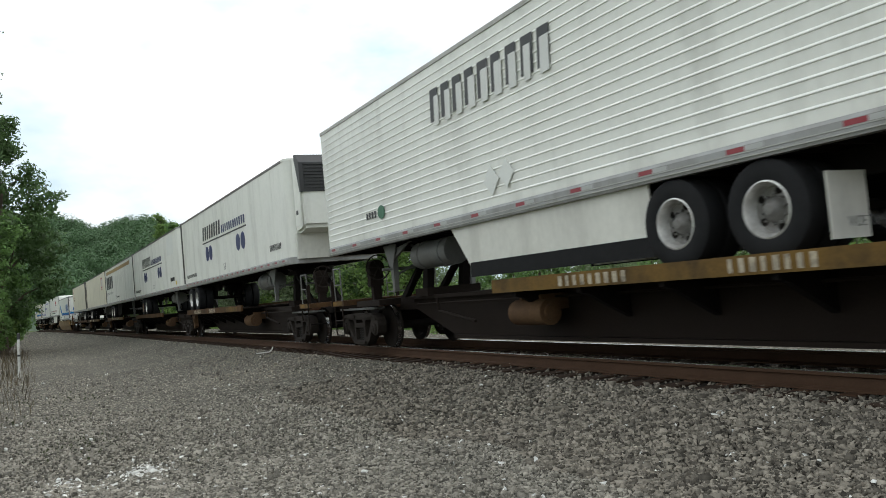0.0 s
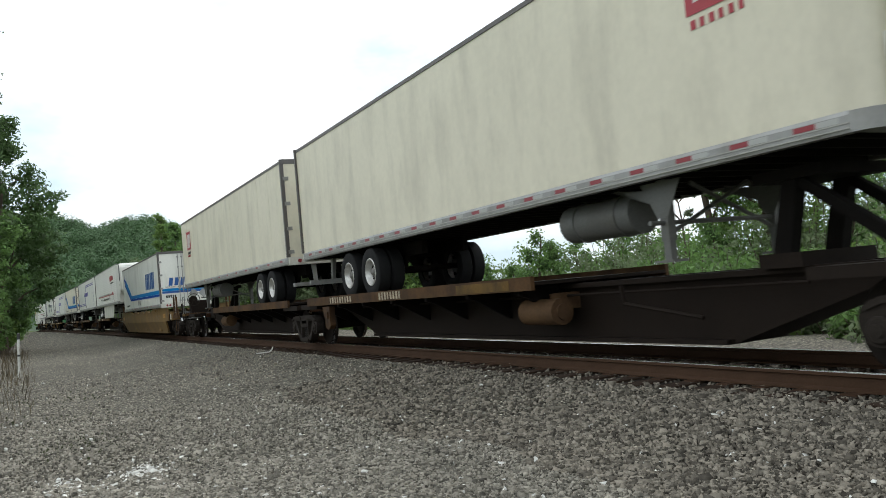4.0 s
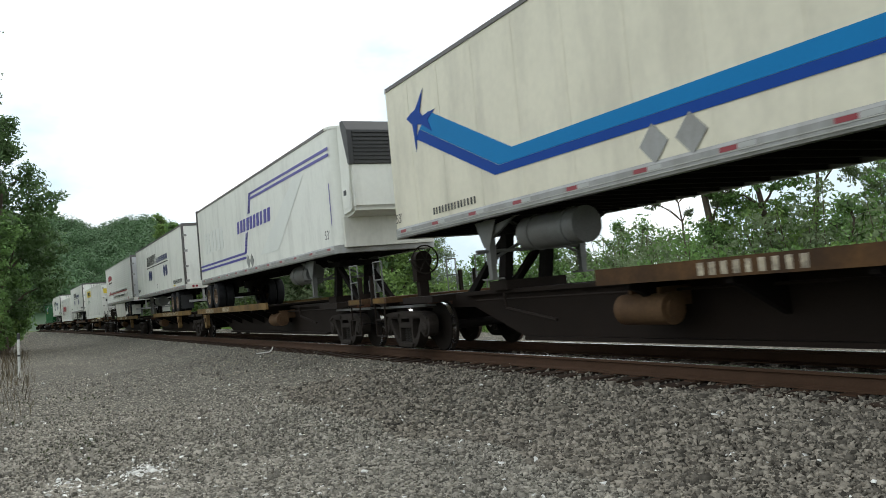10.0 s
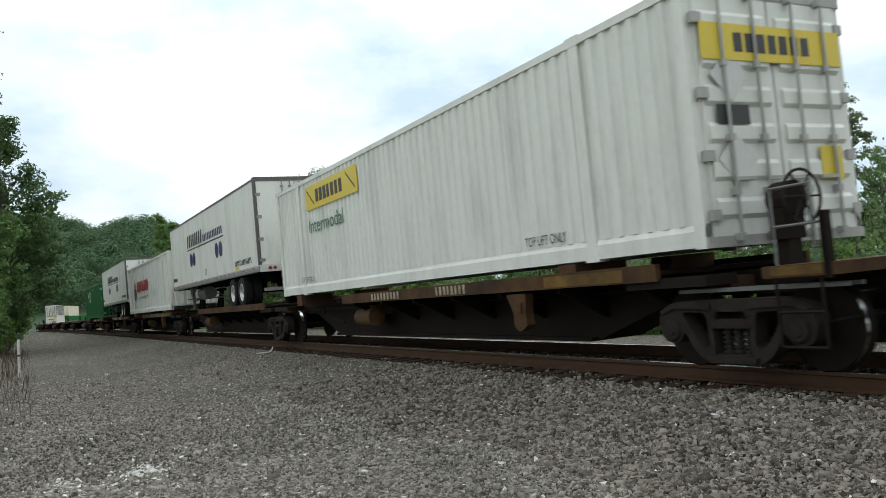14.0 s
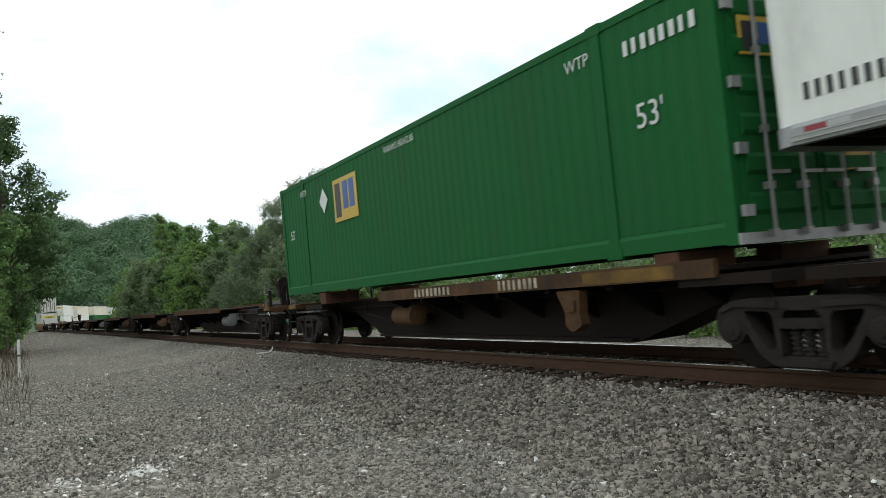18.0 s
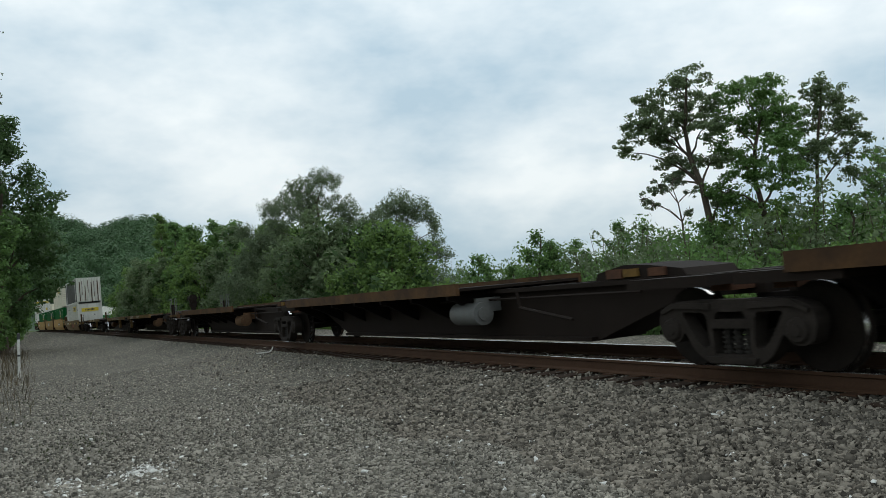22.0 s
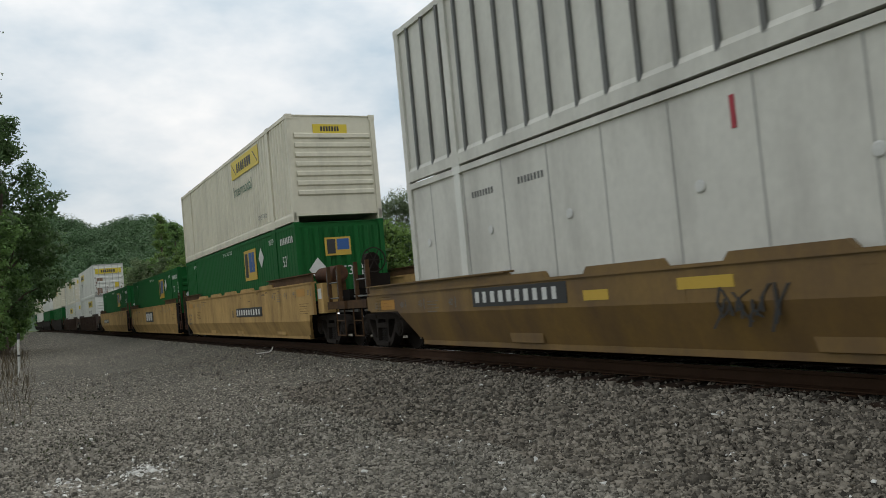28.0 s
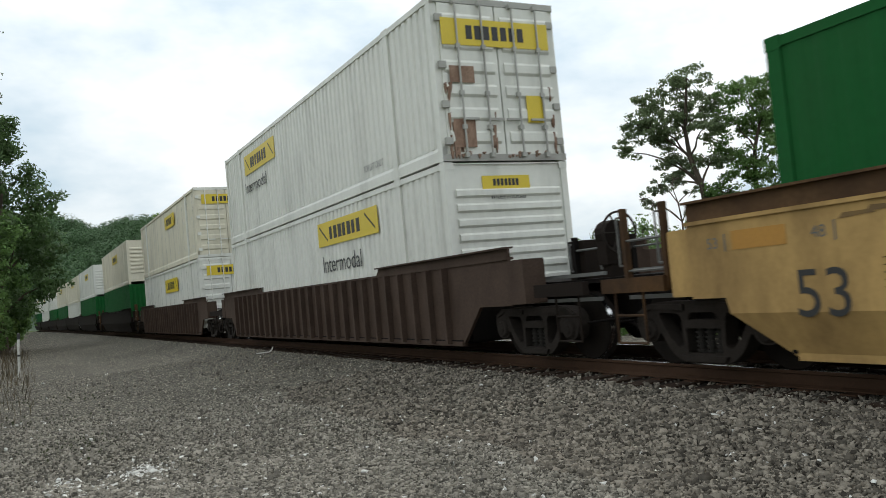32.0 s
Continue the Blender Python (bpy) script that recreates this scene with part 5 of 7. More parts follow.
            for z in (low + 0.35, low + 1.0, low + 1.7, top - 0.4):
                box(bm, h + 0.02, h + 0.08, k * 1.12 - 0.02, k * 1.24, z - 0.06, z + 0.06) if k > 0 else box(bm, h + 0.02, h + 0.08, -1.24, -1.10, z - 0.06, z + 0.06)
            stuff(part("hinge", bm, doors, d))
        pieces("door_frame", [(h - 0.02, h + 0.035, -HALF_W, HALF_W, za, zb) for za, zb in ((top - 0.11, top + 0.005), (low, low + 0.12))], doors, c)
    elif end == "level":
        bm = bmesh.new()
        z = low + 0.70
        while z < top - 0.62:
            prism(bm, [(h - 0.03, z), (h - 0.03, z + 0.17), (h + 0.02, z + 0.13), (h + 0.02, z + 0.04)], -1.1, 1.1)
            z += 0.262
        stuff(part("end_rib", bm, paint, c))
    elif end == "upright":
        bm = bmesh.new()
        y = -1.1
        while y < 1.0:
            prism(bm, [(h - 0.03, y), (h - 0.03, y + 0.2), (h + 0.03, y + 0.15), (h + 0.03, y + 0.05)], low + 0.2, top - 0.15, "z")
            y += 0.29
        stuff(part("end_rib", bm, paint, c))
    rides(c, s_left + h, 0.0, tilt)
    return c


def hauler_panel(c, xa, xb, za, zb, face=None):
    """A hauler's yellow name panel with its name as dark shapes; face: on the end that looks the way the train goes."""
    if face is None:
        p = flat("name_panel", [(xa, xb, -HALF_W - 0.012, -HALF_W - 0.002, za, zb)], M_YELLOW, c, "yellow name panel")
        w = xb - xa
        glyphs("panel_mark", xa + w * 0.22, xb - w * 0.24, za + (zb - za) * 0.24, zb - (zb - za) * 0.24, 7, M_BLACK, p, 0.0, -HALF_W - 0.012)
        strip("scroll_mark", [(xa + w * 0.04, zb - 0.1), (xa + w * 0.18, za + 0.12)], 0.05, M_BLACK, p, -HALF_W - 0.012)
        strip("scroll_mark", [(xb - w * 0.18, zb - 0.1), (xb - w * 0.04, za + 0.12)], 0.05, M_BLACK, p, -HALF_W - 0.012)
        return p
    x = face
    p = flat("name_panel", [(x, x + 0.012, xa, xb, za, zb)], M_YELLOW, c, "yellow name panel")
    bm = bmesh.new()
    n = 7
    w = (xb - xa) * 0.56 / n
    for i in range(n):
        a = xa + (xb - xa) * 0.22 + i * w
        box(bm, x + 0.013, x + 0.017, a, a + w * 0.7, za + (zb - za) * 0.24, zb - (zb - za) * 0.24)
    stuff(part("panel_mark", bm, M_BLACK, p))
    return p


# ---- spine cars ----
def hand_brake(parent, x, z, y=-0.55, material=None):
    """A brake stand with its gear housing and spoked wheel."""
    material = material or M_BROWN
    bm = bmesh.new()
    box(bm, x - 0.08, x + 0.08, y - 0.10, y + 0.10, 1.05, z + 0.05)
    tube(bm, (x - 0.10, y, z + 0.05), (x + 0.14, y, z + 0.05), 0.19, 14)
    box(bm, x - 0.10, x + 0.10, y - 0.16, y + 0.16, z - 0.38, z + 0.05)
    b = part("hand_brake", bm, material, parent, "upright hand brake stand")
    bm = bmesh.new()
    for k in range(20):
        a0, a1 = 2 * math.pi * k / 20, 2 * math.pi * (k + 1) / 20
        tube(bm, (0, 0.29 * math.cos(a0), 0.29 * math.sin(a0)), (0, 0.29 * math.cos(a1), 0.29 * math.sin(a1)), 0.017, 6, caps=False)
    for k in range(3):
        a = math.pi * k / 3
        tube(bm, (0, -0.28 * math.cos(a), -0.28 * math.sin(a)), (0, 0.28 * math.cos(a), 0.28 * math.sin(a)), 0.012, 6)
    w = part("brake_wheel", bm, M_FRAME, b, "spoked brake wheel")
    w.location = (x + 0.22, y, z + 0.05)


def grab_rail(parent, x, y, z0, z1, w=0.45):
    bm = bmesh.new()
    for a, b in (((x, y, z0), (x, y, z1)), ((x + w, y, z0), (x + w, y, z1)), ((x, y, z1), (x + w, y, z1)), ((x, y, (z0 + z1) / 2), (x + w, y, (z0 + z1) / 2))):
        tube(bm, a, b, 0.016, 6)
    return part("grab_rail", bm, M_GEAR, parent)


def end_posts(parent, xa, xb, material, top, side=1.27):
    """Upright corner posts with a pipe rail between them, on both sides of a car's end."""
    for y in (-side, side):
        for x in (xa, xb):
            bm = bmesh.new()
            box(bm, x - 0.032, x + 0.032, y - 0.04, y + 0.04, 0.95, top)
            bmesh.ops.bevel(bm, geom=bm.edges[:], offset=0.01, segments=1)
            post = part("end_post", bm, material, parent)
            bm = bmesh.new()
            for a, b in (((x - 0.14, y, 1.25), (x - 0.14, y, top - 0.1)), ((x - 0.14, y, top - 0.1), (x, y, top - 0.1)), ((x - 0.14, y, 1.25), (x, y, 1.25))):
                tube(bm, a, b, 0.014, 6)
            part("grab_iron", bm, M_GEAR, post)
        for z in (1.18, 1.55):
            bm = bmesh.new()
            tube(bm, (xa, y, z), (xb, y, z), 0.018, 6)
            part("side_rail", bm, M_GEAR, parent)


def step_frame(parent, x, y, material):
    bm = bmesh.new()
    for a, b in (((x - 0.26, y, 1.02), (x - 0.26, y, 0.30)), ((x + 0.26, y, 1.02), (x + 0.26, y, 0.30)), ((x - 0.26, y, 0.30), (x + 0.26, y, 0.30)), ((x - 0.26, y, 0.64), (x + 0.26, y, 0.64))):
        tube(bm, a, b, 0.017, 6)
    return part("step_frame", bm, material, parent, "hanging step")


def coupler(parent, x, out):
    bm = bmesh.new()
    box(bm, min(x, x + out * 0.9), max(x, x + out * 0.9), -0.11, 0.11, 0.62, 0.86)
    prism(bm, [(x + out * 0.75, -0.2), (x + out * 1.05, -0.16), (x + out * 1.05, 0.16), (x + out * 0.75, 0.2)], 0.58, 0.90, "z")
    tube(bm, (x + out * 0.2, -0.35, 0.62), (x + out * 0.9, -0.28, 0.42), 0.025, 6)
    tube(bm, (x, -1.25, 0.55), (x, 1.25, 0.55), 0.018, 6)
    return part("coupler", bm, M_DARK, parent)


def platform(s_back, s_front, label, deck="back", first=False, last=False, load="trailer", paint=None, writing=None, brake=False, tank_white=False, stand=True, stand_at=None, sill=None):
    """One platform of an articulated spine car, from its rear truck to its front one."""
    paint = paint or M_BROWN
    mid, L = (s_back + s_front) / 2, s_front - s_back
    p = thing("spine_car", label, "rail car", "spine cars of the train")
    h = L / 2
    a, b = -h + (0.15 if not last else -1.5), h - (0.15 if not first else -1.5)
    bm = bmesh.new()
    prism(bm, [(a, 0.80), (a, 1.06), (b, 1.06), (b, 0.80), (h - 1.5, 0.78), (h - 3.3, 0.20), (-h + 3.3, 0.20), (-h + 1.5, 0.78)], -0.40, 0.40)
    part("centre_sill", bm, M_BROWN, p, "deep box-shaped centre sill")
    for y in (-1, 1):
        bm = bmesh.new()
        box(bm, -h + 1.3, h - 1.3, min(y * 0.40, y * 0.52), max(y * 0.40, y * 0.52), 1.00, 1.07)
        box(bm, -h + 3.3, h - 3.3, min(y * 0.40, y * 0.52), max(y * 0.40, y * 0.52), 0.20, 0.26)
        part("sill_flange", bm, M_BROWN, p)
    sg = 1 if deck == "back" else -1
    d0, d1 = (-h + 0.9, -h + 0.9 + 0.60 * L) if deck == "back" else (h - 0.9 - 0.60 * L, h - 0.9)
    flat("deck", [(d0, d1, -1.26, 1.26, 1.10, 1.15)], paint, p, "flat wheel deck")
    for y in (-1, 1):
        flat("side_sill", [(d0, d1, min(y * 1.26, y * 1.33), max(y * 1.26, y * 1.33), 1.03, 1.235)], sill or M_OCHRED, p, "side sill with worn paint")
    n = 7
    for i in range(n):
        x = d0 + 0.5 + (d1 - d0 - 1.0) * i / (n - 1)
        for y in (-1, 1):
            if writing and i == (0 if deck == "back" else 4):
                bm = bmesh.new()
                x2 = x + (0.6 if deck == "front" else 0.9)
                prism(bm, rounded([(x2 - 0.30, 0.99), (x2 + 0.24, 0.99), (x2 + 0.20, 0.66), (x2 + 0.24, 0.52), (x2 + 0.02, 0.42), (x2 - 0.14, 0.50), (x2 - 0.12, 0.70)], 0.05), min(y * 1.17, y * 1.31), max(y * 1.17, y * 1.31))
                br = part("hanging_bracket", bm, (sill or M_OCHRED) if writing else paint, p, "cast bracket hanging under the side sill")
                bm = bmesh.new()
                prism(bm, [(x2 - 0.12, 0.86), (x2 + 0.14, 0.86), (x2 + 0.12, 0.70), (x2 - 0.06, 0.70)], min(y * 1.31, y * 1.34), max(y * 1.31, y * 1.34))
                part("bracket_boss", bm, M_OCHRED, br)
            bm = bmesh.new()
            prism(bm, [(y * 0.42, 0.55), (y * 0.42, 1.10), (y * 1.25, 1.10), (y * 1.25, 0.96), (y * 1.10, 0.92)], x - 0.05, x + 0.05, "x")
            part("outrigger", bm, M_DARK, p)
    # steps and end pieces at the trucks
    for e, x in ((-1, -h), (1, h)):
        pieces("corner_deck", [(min(x - e * 0.2, x - e * 1.5), max(x - e * 0.2, x - e * 1.5), q, q + 0.5, 0.94, 1.06) for q in (-1.28, 0.78)], M_BROWN, p)
        flat("end_bolster", [(min(x - e * 0.3, x - e * 0.6), max(x - e * 0.3, x - e * 0.6), -0.8, 0.8, 0.86, 1.02)], M_RUST, p)
    if first or last:
        for flag, e, x in ((first, 1, h), (last, -1, -h)):
            if flag:
                bm = bmesh.new()
                box(bm, min(x + e * 0.6, x + e * 1.45), max(x + e * 0.6, x + e * 1.45), -1.3, 1.3, 0.98, 1.10)
                part("end_platform", bm, M_OCHRED, p, "ochre end platform")
                end_posts(p, x + e * 1.35, x + e * 1.36, M_BROWN, 1.58)
                flat("end_patch", [(min(x + e * 0.7, x + e * 1.3), max(x + e * 0.7, x + e * 1.3), -1.306, -1.3, 1.0, 1.09)], M_PATCH, p, "orange paint patch")
                pieces("brake_rod", [(min(x - e * 0.8, x + e * 1.4), max(x - e * 0.8, x + e * 1.4), q, q + 0.04, 0.86, 0.90) for q in (-1.1, -0.9)], M_GEAR, p)
                coupler(p, x + e * 1.3, e)
                for y in (-1.25, 1.25):
                    grab_rail(p, x + e * (0.75 if e > 0 else 1.25), y, 1.1, 1.86)
                for q in (-1.28, 1.28):
                    step_frame(p, x + e * 1.0, q, M_BROWN)
    if load == "trailer" and stand:
        x = stand_at if stand_at is not None else (h - 2.2 if deck == "back" else -h + 2.2)
        for y in (-0.42, 0.42):
            bm = bmesh.new()
            prism(bm, [(x - 0.35, 1.06), (x - 0.12, 1.06), (x + 0.10, 2.02), (x - 0.10, 2.02)], y - 0.08, y + 0.08)
            part("hitch_leg", bm, M_DARK, p, "upright leg of the hitch stand")
            bm = bmesh.new()
            prism(bm, [(x + 1.25 * sg, 1.06), (x + 1.5 * sg, 1.06), (x + 0.12, 2.02), (x - 0.06, 2.02)], y - 0.06, y + 0.06)
            part("hitch_strut", bm, M_DARK, p, "slanting strut of the hitch stand")
        flat("hitch_plate", [(x - 0.45, x + 0.45, -0.56, 0.56, 2.0, 2.12)], M_DARK, p, "hitch plate under the trailer's nose")
        flat("hitch_base", [(x - 0.42, x + 0.15, -0.62, 0.62, 1.06, 1.22)], M_BROWN, p)
    elif load == "none":
        x = h - 2.2 if deck == "back" else -h + 2.2
        bm = bmesh.new()
        prism(bm, [(x - 0.95, 1.06), (x + 0.9, 1.06), (x + 0.82, 1.16), (x + 0.2, 1.24), (x - 0.3, 1.27), (x - 0.88, 1.18)], -0.46, 0.46)
        fh = part("folded_hitch", bm, M_BROWN, p, "hitch stand folded down")
        pieces("hitch_jaw", [(x - 0.62, x - 0.30, -0.52, -0.465, 1.09, 1.22), (x + 0.25, x + 0.55, -0.52, -0.465, 1.09, 1.20)], M_RUST, fh, "rusty red jaw")
        flat("hitch_tab", [(x - 0.27, x + 0.02, -0.51, -0.466, 1.10, 1.21)], M_PATCH, fh, "ochre tab")
    elif load == "container":
        pieces("container_pedestal", [(x - 0.2, x + 0.2, min(y * 0.4, y * 1.28), max(y * 0.4, y * 1.28), 1.06, 1.345) for x in (-6.1, 6.1) for y in (-1, 1)], M_RUST, p)
    bm = bmesh.new()
    tx = d1 - 0.4 if deck == "back" else d0 + 0.4
    tube(bm, (tx - 0.45, -0.85, 0.68), (tx + 0.45, -0.85, 0.68), 0.20, 18)
    tube(bm, (tx - 0.49, -0.85, 0.68), (tx - 0.45, -0.85, 0.68), 0.12, 18)
    tube(bm, (tx + 0.45, -0.85, 0.68), (tx + 0.49, -0.85, 0.68), 0.12, 18)
    box(bm, tx - 0.3, tx - 0.24, -0.9, -0.4, 0.7, 0.95)
    box(bm, tx + 0.24, tx + 0.3, -0.9, -0.4, 0.7, 0.95)
    part("air_reservoir", bm, M_GEAR if tank_white else M_LIP, p, "round air reservoir", True)
    bm = bmesh.new()
    tube(bm, (-h + 2.0, -0.62, 0.9), (h - 2.0, -0.62, 0.9), 0.022, 6)
    q = h - 4.0 if deck == "back" else -h + 4.0
    tube(bm, (q - 0.8, -0.75, 0.75), (q + 0.6, -0.75, 0.55), 0.028, 6)
    tube(bm, (q - 0.8, -0.75, 0.75), (q - 0.85, -0.75, 1.0), 0.028, 6)
    part("brake_pipe", bm, M_BROWN, p)
    if brake:
        hand_brake(p, -h - 0.35 if last else h + 0.35, 1.75)
    if writing == "spine":
        words("TWIN 28-ALL PURPOSE SPINE CAR", p, d0 + 3.2, 1.06, 0.145, M_LETF, -1.334, wide=1.5)
    elif writing == "bars":
        glyphs("car_mark", d0 + 1.8, d0 + 3.3, 1.06, 1.20, 9, M_LETF, p, 0.0, -1.331)
        glyphs("car_mark", d0 + 4.85, d0 + 6.0, 1.06, 1.21, 8, M_LETF, p, 0.0, -1.331)
    if writing:
        flat("ochre_patch", [(d1 - 2.3, d1 - 0.6, -1.335, -1.331, 1.05, 1.2)], M_PATCH, p, "faded ochre paint patch")
    add_truck(p, -h)
    if first:
        add_truck(p, h)
    rides(p, mid)
    return p


# ---- well cars ----
def well_car(s_back, s_front, label, paint, top=1.55, ribbed=False, first=True, last=True, number="dark", brake=False, letter=None, low_mark=True, plate=(-2.2, 0.9), letter_at=1.9,
             graffiti=False):
    """A well car unit from its rear truck to its front one: two deep side walls and end decks over the trucks."""
    mid, L = (s_back + s_front) / 2, s_front - s_back
    w = thing("well_car", label, "rail car", "well cars of the train")
    h = L / 2
    low, fold = 0.20, 0.78 if paint is not M_TAN else 0.66
    e0 = 8.75            # where an open end slopes up to pass over the truck
    ee = 8.10            # where a wall ends at a shared truck
    tip = h - 0.25       # where the wall ends above an outer truck
    y0, thick, tuck = (1.32, 0.06, 0.0) if ribbed else (1.45, 0.07, 0.21)
    posts = M_BROWN if ribbed else M_OCHRED

    def end_line(flag):
        return [(e0, fold), (e0 + 0.04, 0.82), (tip, 0.82), (tip, top)] if flag else [(ee, fold), (ee, top)]
    upper = end_line(first) + [(-x, z) for x, z in reversed(end_line(last))]
    xr, xl = (e0 if first else ee), -(e0 if last else ee)
    br, bl = (e0 - 0.62 if first else ee), -(e0 - 0.62 if last else ee)
    ur, ul = (tip if first else ee), -(tip if last else ee)
    for k in (-1, 1):
        bm = bmesh.new()
        prism(bm, upper, k * y0, k * (y0 + thick))
        lo = [bm.verts.new((x, k * (y - tuck), low)) for x in (bl, br) for y in (y0, y0 + thick)]
        hi = [bm.verts.new((x, k * y, fold)) for x in (xl, xr) for y in (y0, y0 + thick)]
        for f in ((lo[0], lo[1], lo[3], lo[2]), (hi[0], hi[2], hi[3], hi[1]), (lo[1], hi[1], hi[3], lo[3]), (lo[0], lo[2], hi[2], hi[0]), (lo[0], hi[0], hi[1], lo[1]), (lo[2], lo[3], hi[3], hi[2])):
            bm.faces.new(f)
        side = part("side_wall", bm, paint, w, "deep side wall folded inwards below" if not ribbed else "deep ribbed side wall")
        bm = bmesh.new()
        box(bm, ul, ur, min(k * (y0 - 0.05), k * (y0 + thick + 0.03)), max(k * (y0 - 0.05), k * (y0 + thick + 0.03)), top, top + 0.04)
        part("top_chord", bm, paint, side)
        bm = bmesh.new()
        box(bm, bl, br, min(k * (y0 - tuck - 0.01), k * (y0 + thick + 0.025 - tuck)), max(k * (y0 - tuck - 0.01), k * (y0 + thick + 0.025 - tuck)), low - 0.02, low + 0.06)
        part("bottom_chord", bm, paint, side)
        bm = bmesh.new()
        yo = y0 + thick - tuck + 0.022
        box(bm, bl, br, min(k * (yo - 0.03), k * yo), max(k * (yo - 0.03), k * yo), low + 0.062, low + 0.082)
        part("chord_strip", bm, M_DARK, side, "dark strip above the bottom chord")
        # raised lips at both ends of the wall
        for e, xo in ((-1, ul), (1, ur)):
            xa = e * (5.1 if paint is M_TAN else 4.6)
            rise = 0.19 if paint is M_TAN else 0.13
            bm = bmesh.new()
            prism(bm, [(xa, top + 0.04), (xo, top + 0.04), (xo, top + 0.04 + rise), (xa + e * 0.12, top + 0.04 + rise)], k * (y0 + 0.01), k * (y0 + 0.05))
            part("raised_lip", bm, M_LIP if paint is M_TAN else paint, side, "rusty raised lip of the wall")
            bm = bmesh.new()
            prism(bm, [(xa + e * 0.1, top + 0.04 + rise), (xo, top + 0.04 + rise), (xo, top + 0.065 + rise), (xa + e * 0.1, top + 0.065 + rise)], k * (y0 - 0.06), k * (y0 + 0.13))
            part("lip_flange", bm, M_LIP if paint is M_TAN else paint, side)
        if not ribbed:
            x = -5.2
            i = 0
            while x < 4.6 and (paint is not M_TAN or first):
                bm = bmesh.new()
                prism(bm, [(x, top + 0.04), (x + 1.5, top + 0.04), (x + 1.42, top + 0.13), (x + 0.08, top + 0.13)], k * (y0 + 0.0), k * (y0 + 0.09))
                part("hinged_plate", bm, paint, side)
                x += 2.35
                i += 1
            for x in (-h + 5.5, 0.4, h - 4.1):
                bm = bmesh.new()
                prism(bm, [(x, 0.28), (x + 0.85, 0.28), (x + 0.85, 0.50), (x - 0.08, 0.50)], k * (y0 + thick - tuck + 0.0), k * (y0 + thick - 0.13))
                part("foot_panel", bm, paint, side)
        if ribbed:
            x = bl + 0.35
            while x < br - 0.1:
                bm = bmesh.new()
                box(bm, x - 0.04, x + 0.04, min(k * (y0 + thick), k * (y0 + thick + 0.11)), max(k * (y0 + thick), k * (y0 + thick + 0.11)), low + 0.02, top)
                part("wall_rib", bm, paint, side)
                x += 0.62
    flat("well_floor", [(bl + 0.1, br - 0.1, -y0 + 0.16, y0 - 0.16, low, low + 0.05)], M_DARK, w)
    for e, flag in ((1, first), (-1, last)):
        xw = br if e > 0 else bl
        bm = bmesh.new()
        prism(bm, [(xw, 0.3), (e * (e0 + 0.5), 0.95), (e * (h + 0.4), 0.95), (e * (h + 0.4), 1.08), (xw, 1.2)], -0.55, 0.55)
        part("end_sill", bm, M_DARK, w)
        flat("end_wall", [(min(xw, xw + e * 0.06), max(xw, xw + e * 0.06), -y0 + 0.1, y0 - 0.1, low + 0.05, 1.15)], M_DARK, w)
        x = e * h
        if flag:
            flat("end_deck", [(min(e * (e0 + 0.5), x + e * 1.5), max(e * (e0 + 0.5), x + e * 1.5), -0.85, 0.85, 1.06, 1.12)], M_DARK, w, "dark steel end deck")
            pieces("end_side_sill", [(min(x + e * 0.35, x + e * 1.5), max(x + e * 0.35, x + e * 1.5), q, q + 0.10, 0.92, 1.10) for q in (-1.36, 1.26)], posts, w)
            for q in (-1, 1):
                bm = bmesh.new()
                xa = e * (tip + 0.01)
                box(bm, min(xa, xa + e * 0.42), max(xa, xa + e * 0.42), min(q * 1.02, q * 1.40), max(q * 1.02, q * 1.40), 0.84, top - 0.02)
                bmesh.ops.bevel(bm, geom=bm.edges[:], offset=0.02, segments=1)
                part("end_box", bm, paint, w)
            flat("draft_sill", [(min(x - e * 1.0, x + e * 1.4), max(x - e * 1.0, x + e * 1.4), -0.36, 0.36, 0.52, 0.96)], M_DARK, w)
            bm = bmesh.new()
            tube(bm, (x + e * 0.9, -0.6, 0.80), (x + e * 1.5, -0.5, 0.42), 0.03, 8)
            tube(bm, (x + e * 1.5, -0.5, 0.42), (x + e * 1.75, -0.25, 0.55), 0.03, 8)
            part("air_hose", bm, M_DARK, w)
            coupler(w, x + e * 1.4, e)
            end_posts(w, x + e * 0.35, x + e * 1.05, M_DARK if ribbed else posts, 1.75 if ribbed else 1.95, 0.55 if ribbed else 1.27)
            for y in (-1.30, 1.30):
                step_frame(w, x + e * 1.05, y, posts)
            pieces("brake_rod", [(min(x - e * 1.2, x + e * 1.4), max(x - e * 1.2, x + e * 1.4), q, q + 0.05, z, z + 0.05) for q, z in ((-1.0, 0.82), (-0.9, 1.16))], M_GEAR, w)
        else:
            for q in (-1, 1):
                bm = bmesh.new()
                xa = e * ee
                prism(bm, [(xa + e * 0.01, 0.22), (xa + e * 0.01, top + 0.02), (xa + e * 0.62, top + 0.02), (xa + e * 0.62, 0.80), (xa + e * 0.34, 0.50), (xa + e * 0.22, 0.22)], q * (y0 - 0.10), q * (y0 + 0.03))
                part("end_plate", bm, M_DARK, w, "dark grey end plate")
                bm = bmesh.new()
                xx = xa + e * 0.78
                yq = q * (y0 + 0.0)
                for z in (0.42, 0.78, 1.14, 1.5, 1.86):
                    tube(bm, (xx - 0.2, yq, z), (xx + 0.2, yq, z), 0.016, 6)
                for dx in (-0.2, 0.2):
                    box(bm, xx + dx - 0.025, xx + dx + 0.025, yq - 0.02, yq + 0.02, 0.40, 2.1)
                part("ladder", bm, M_RUST, w)
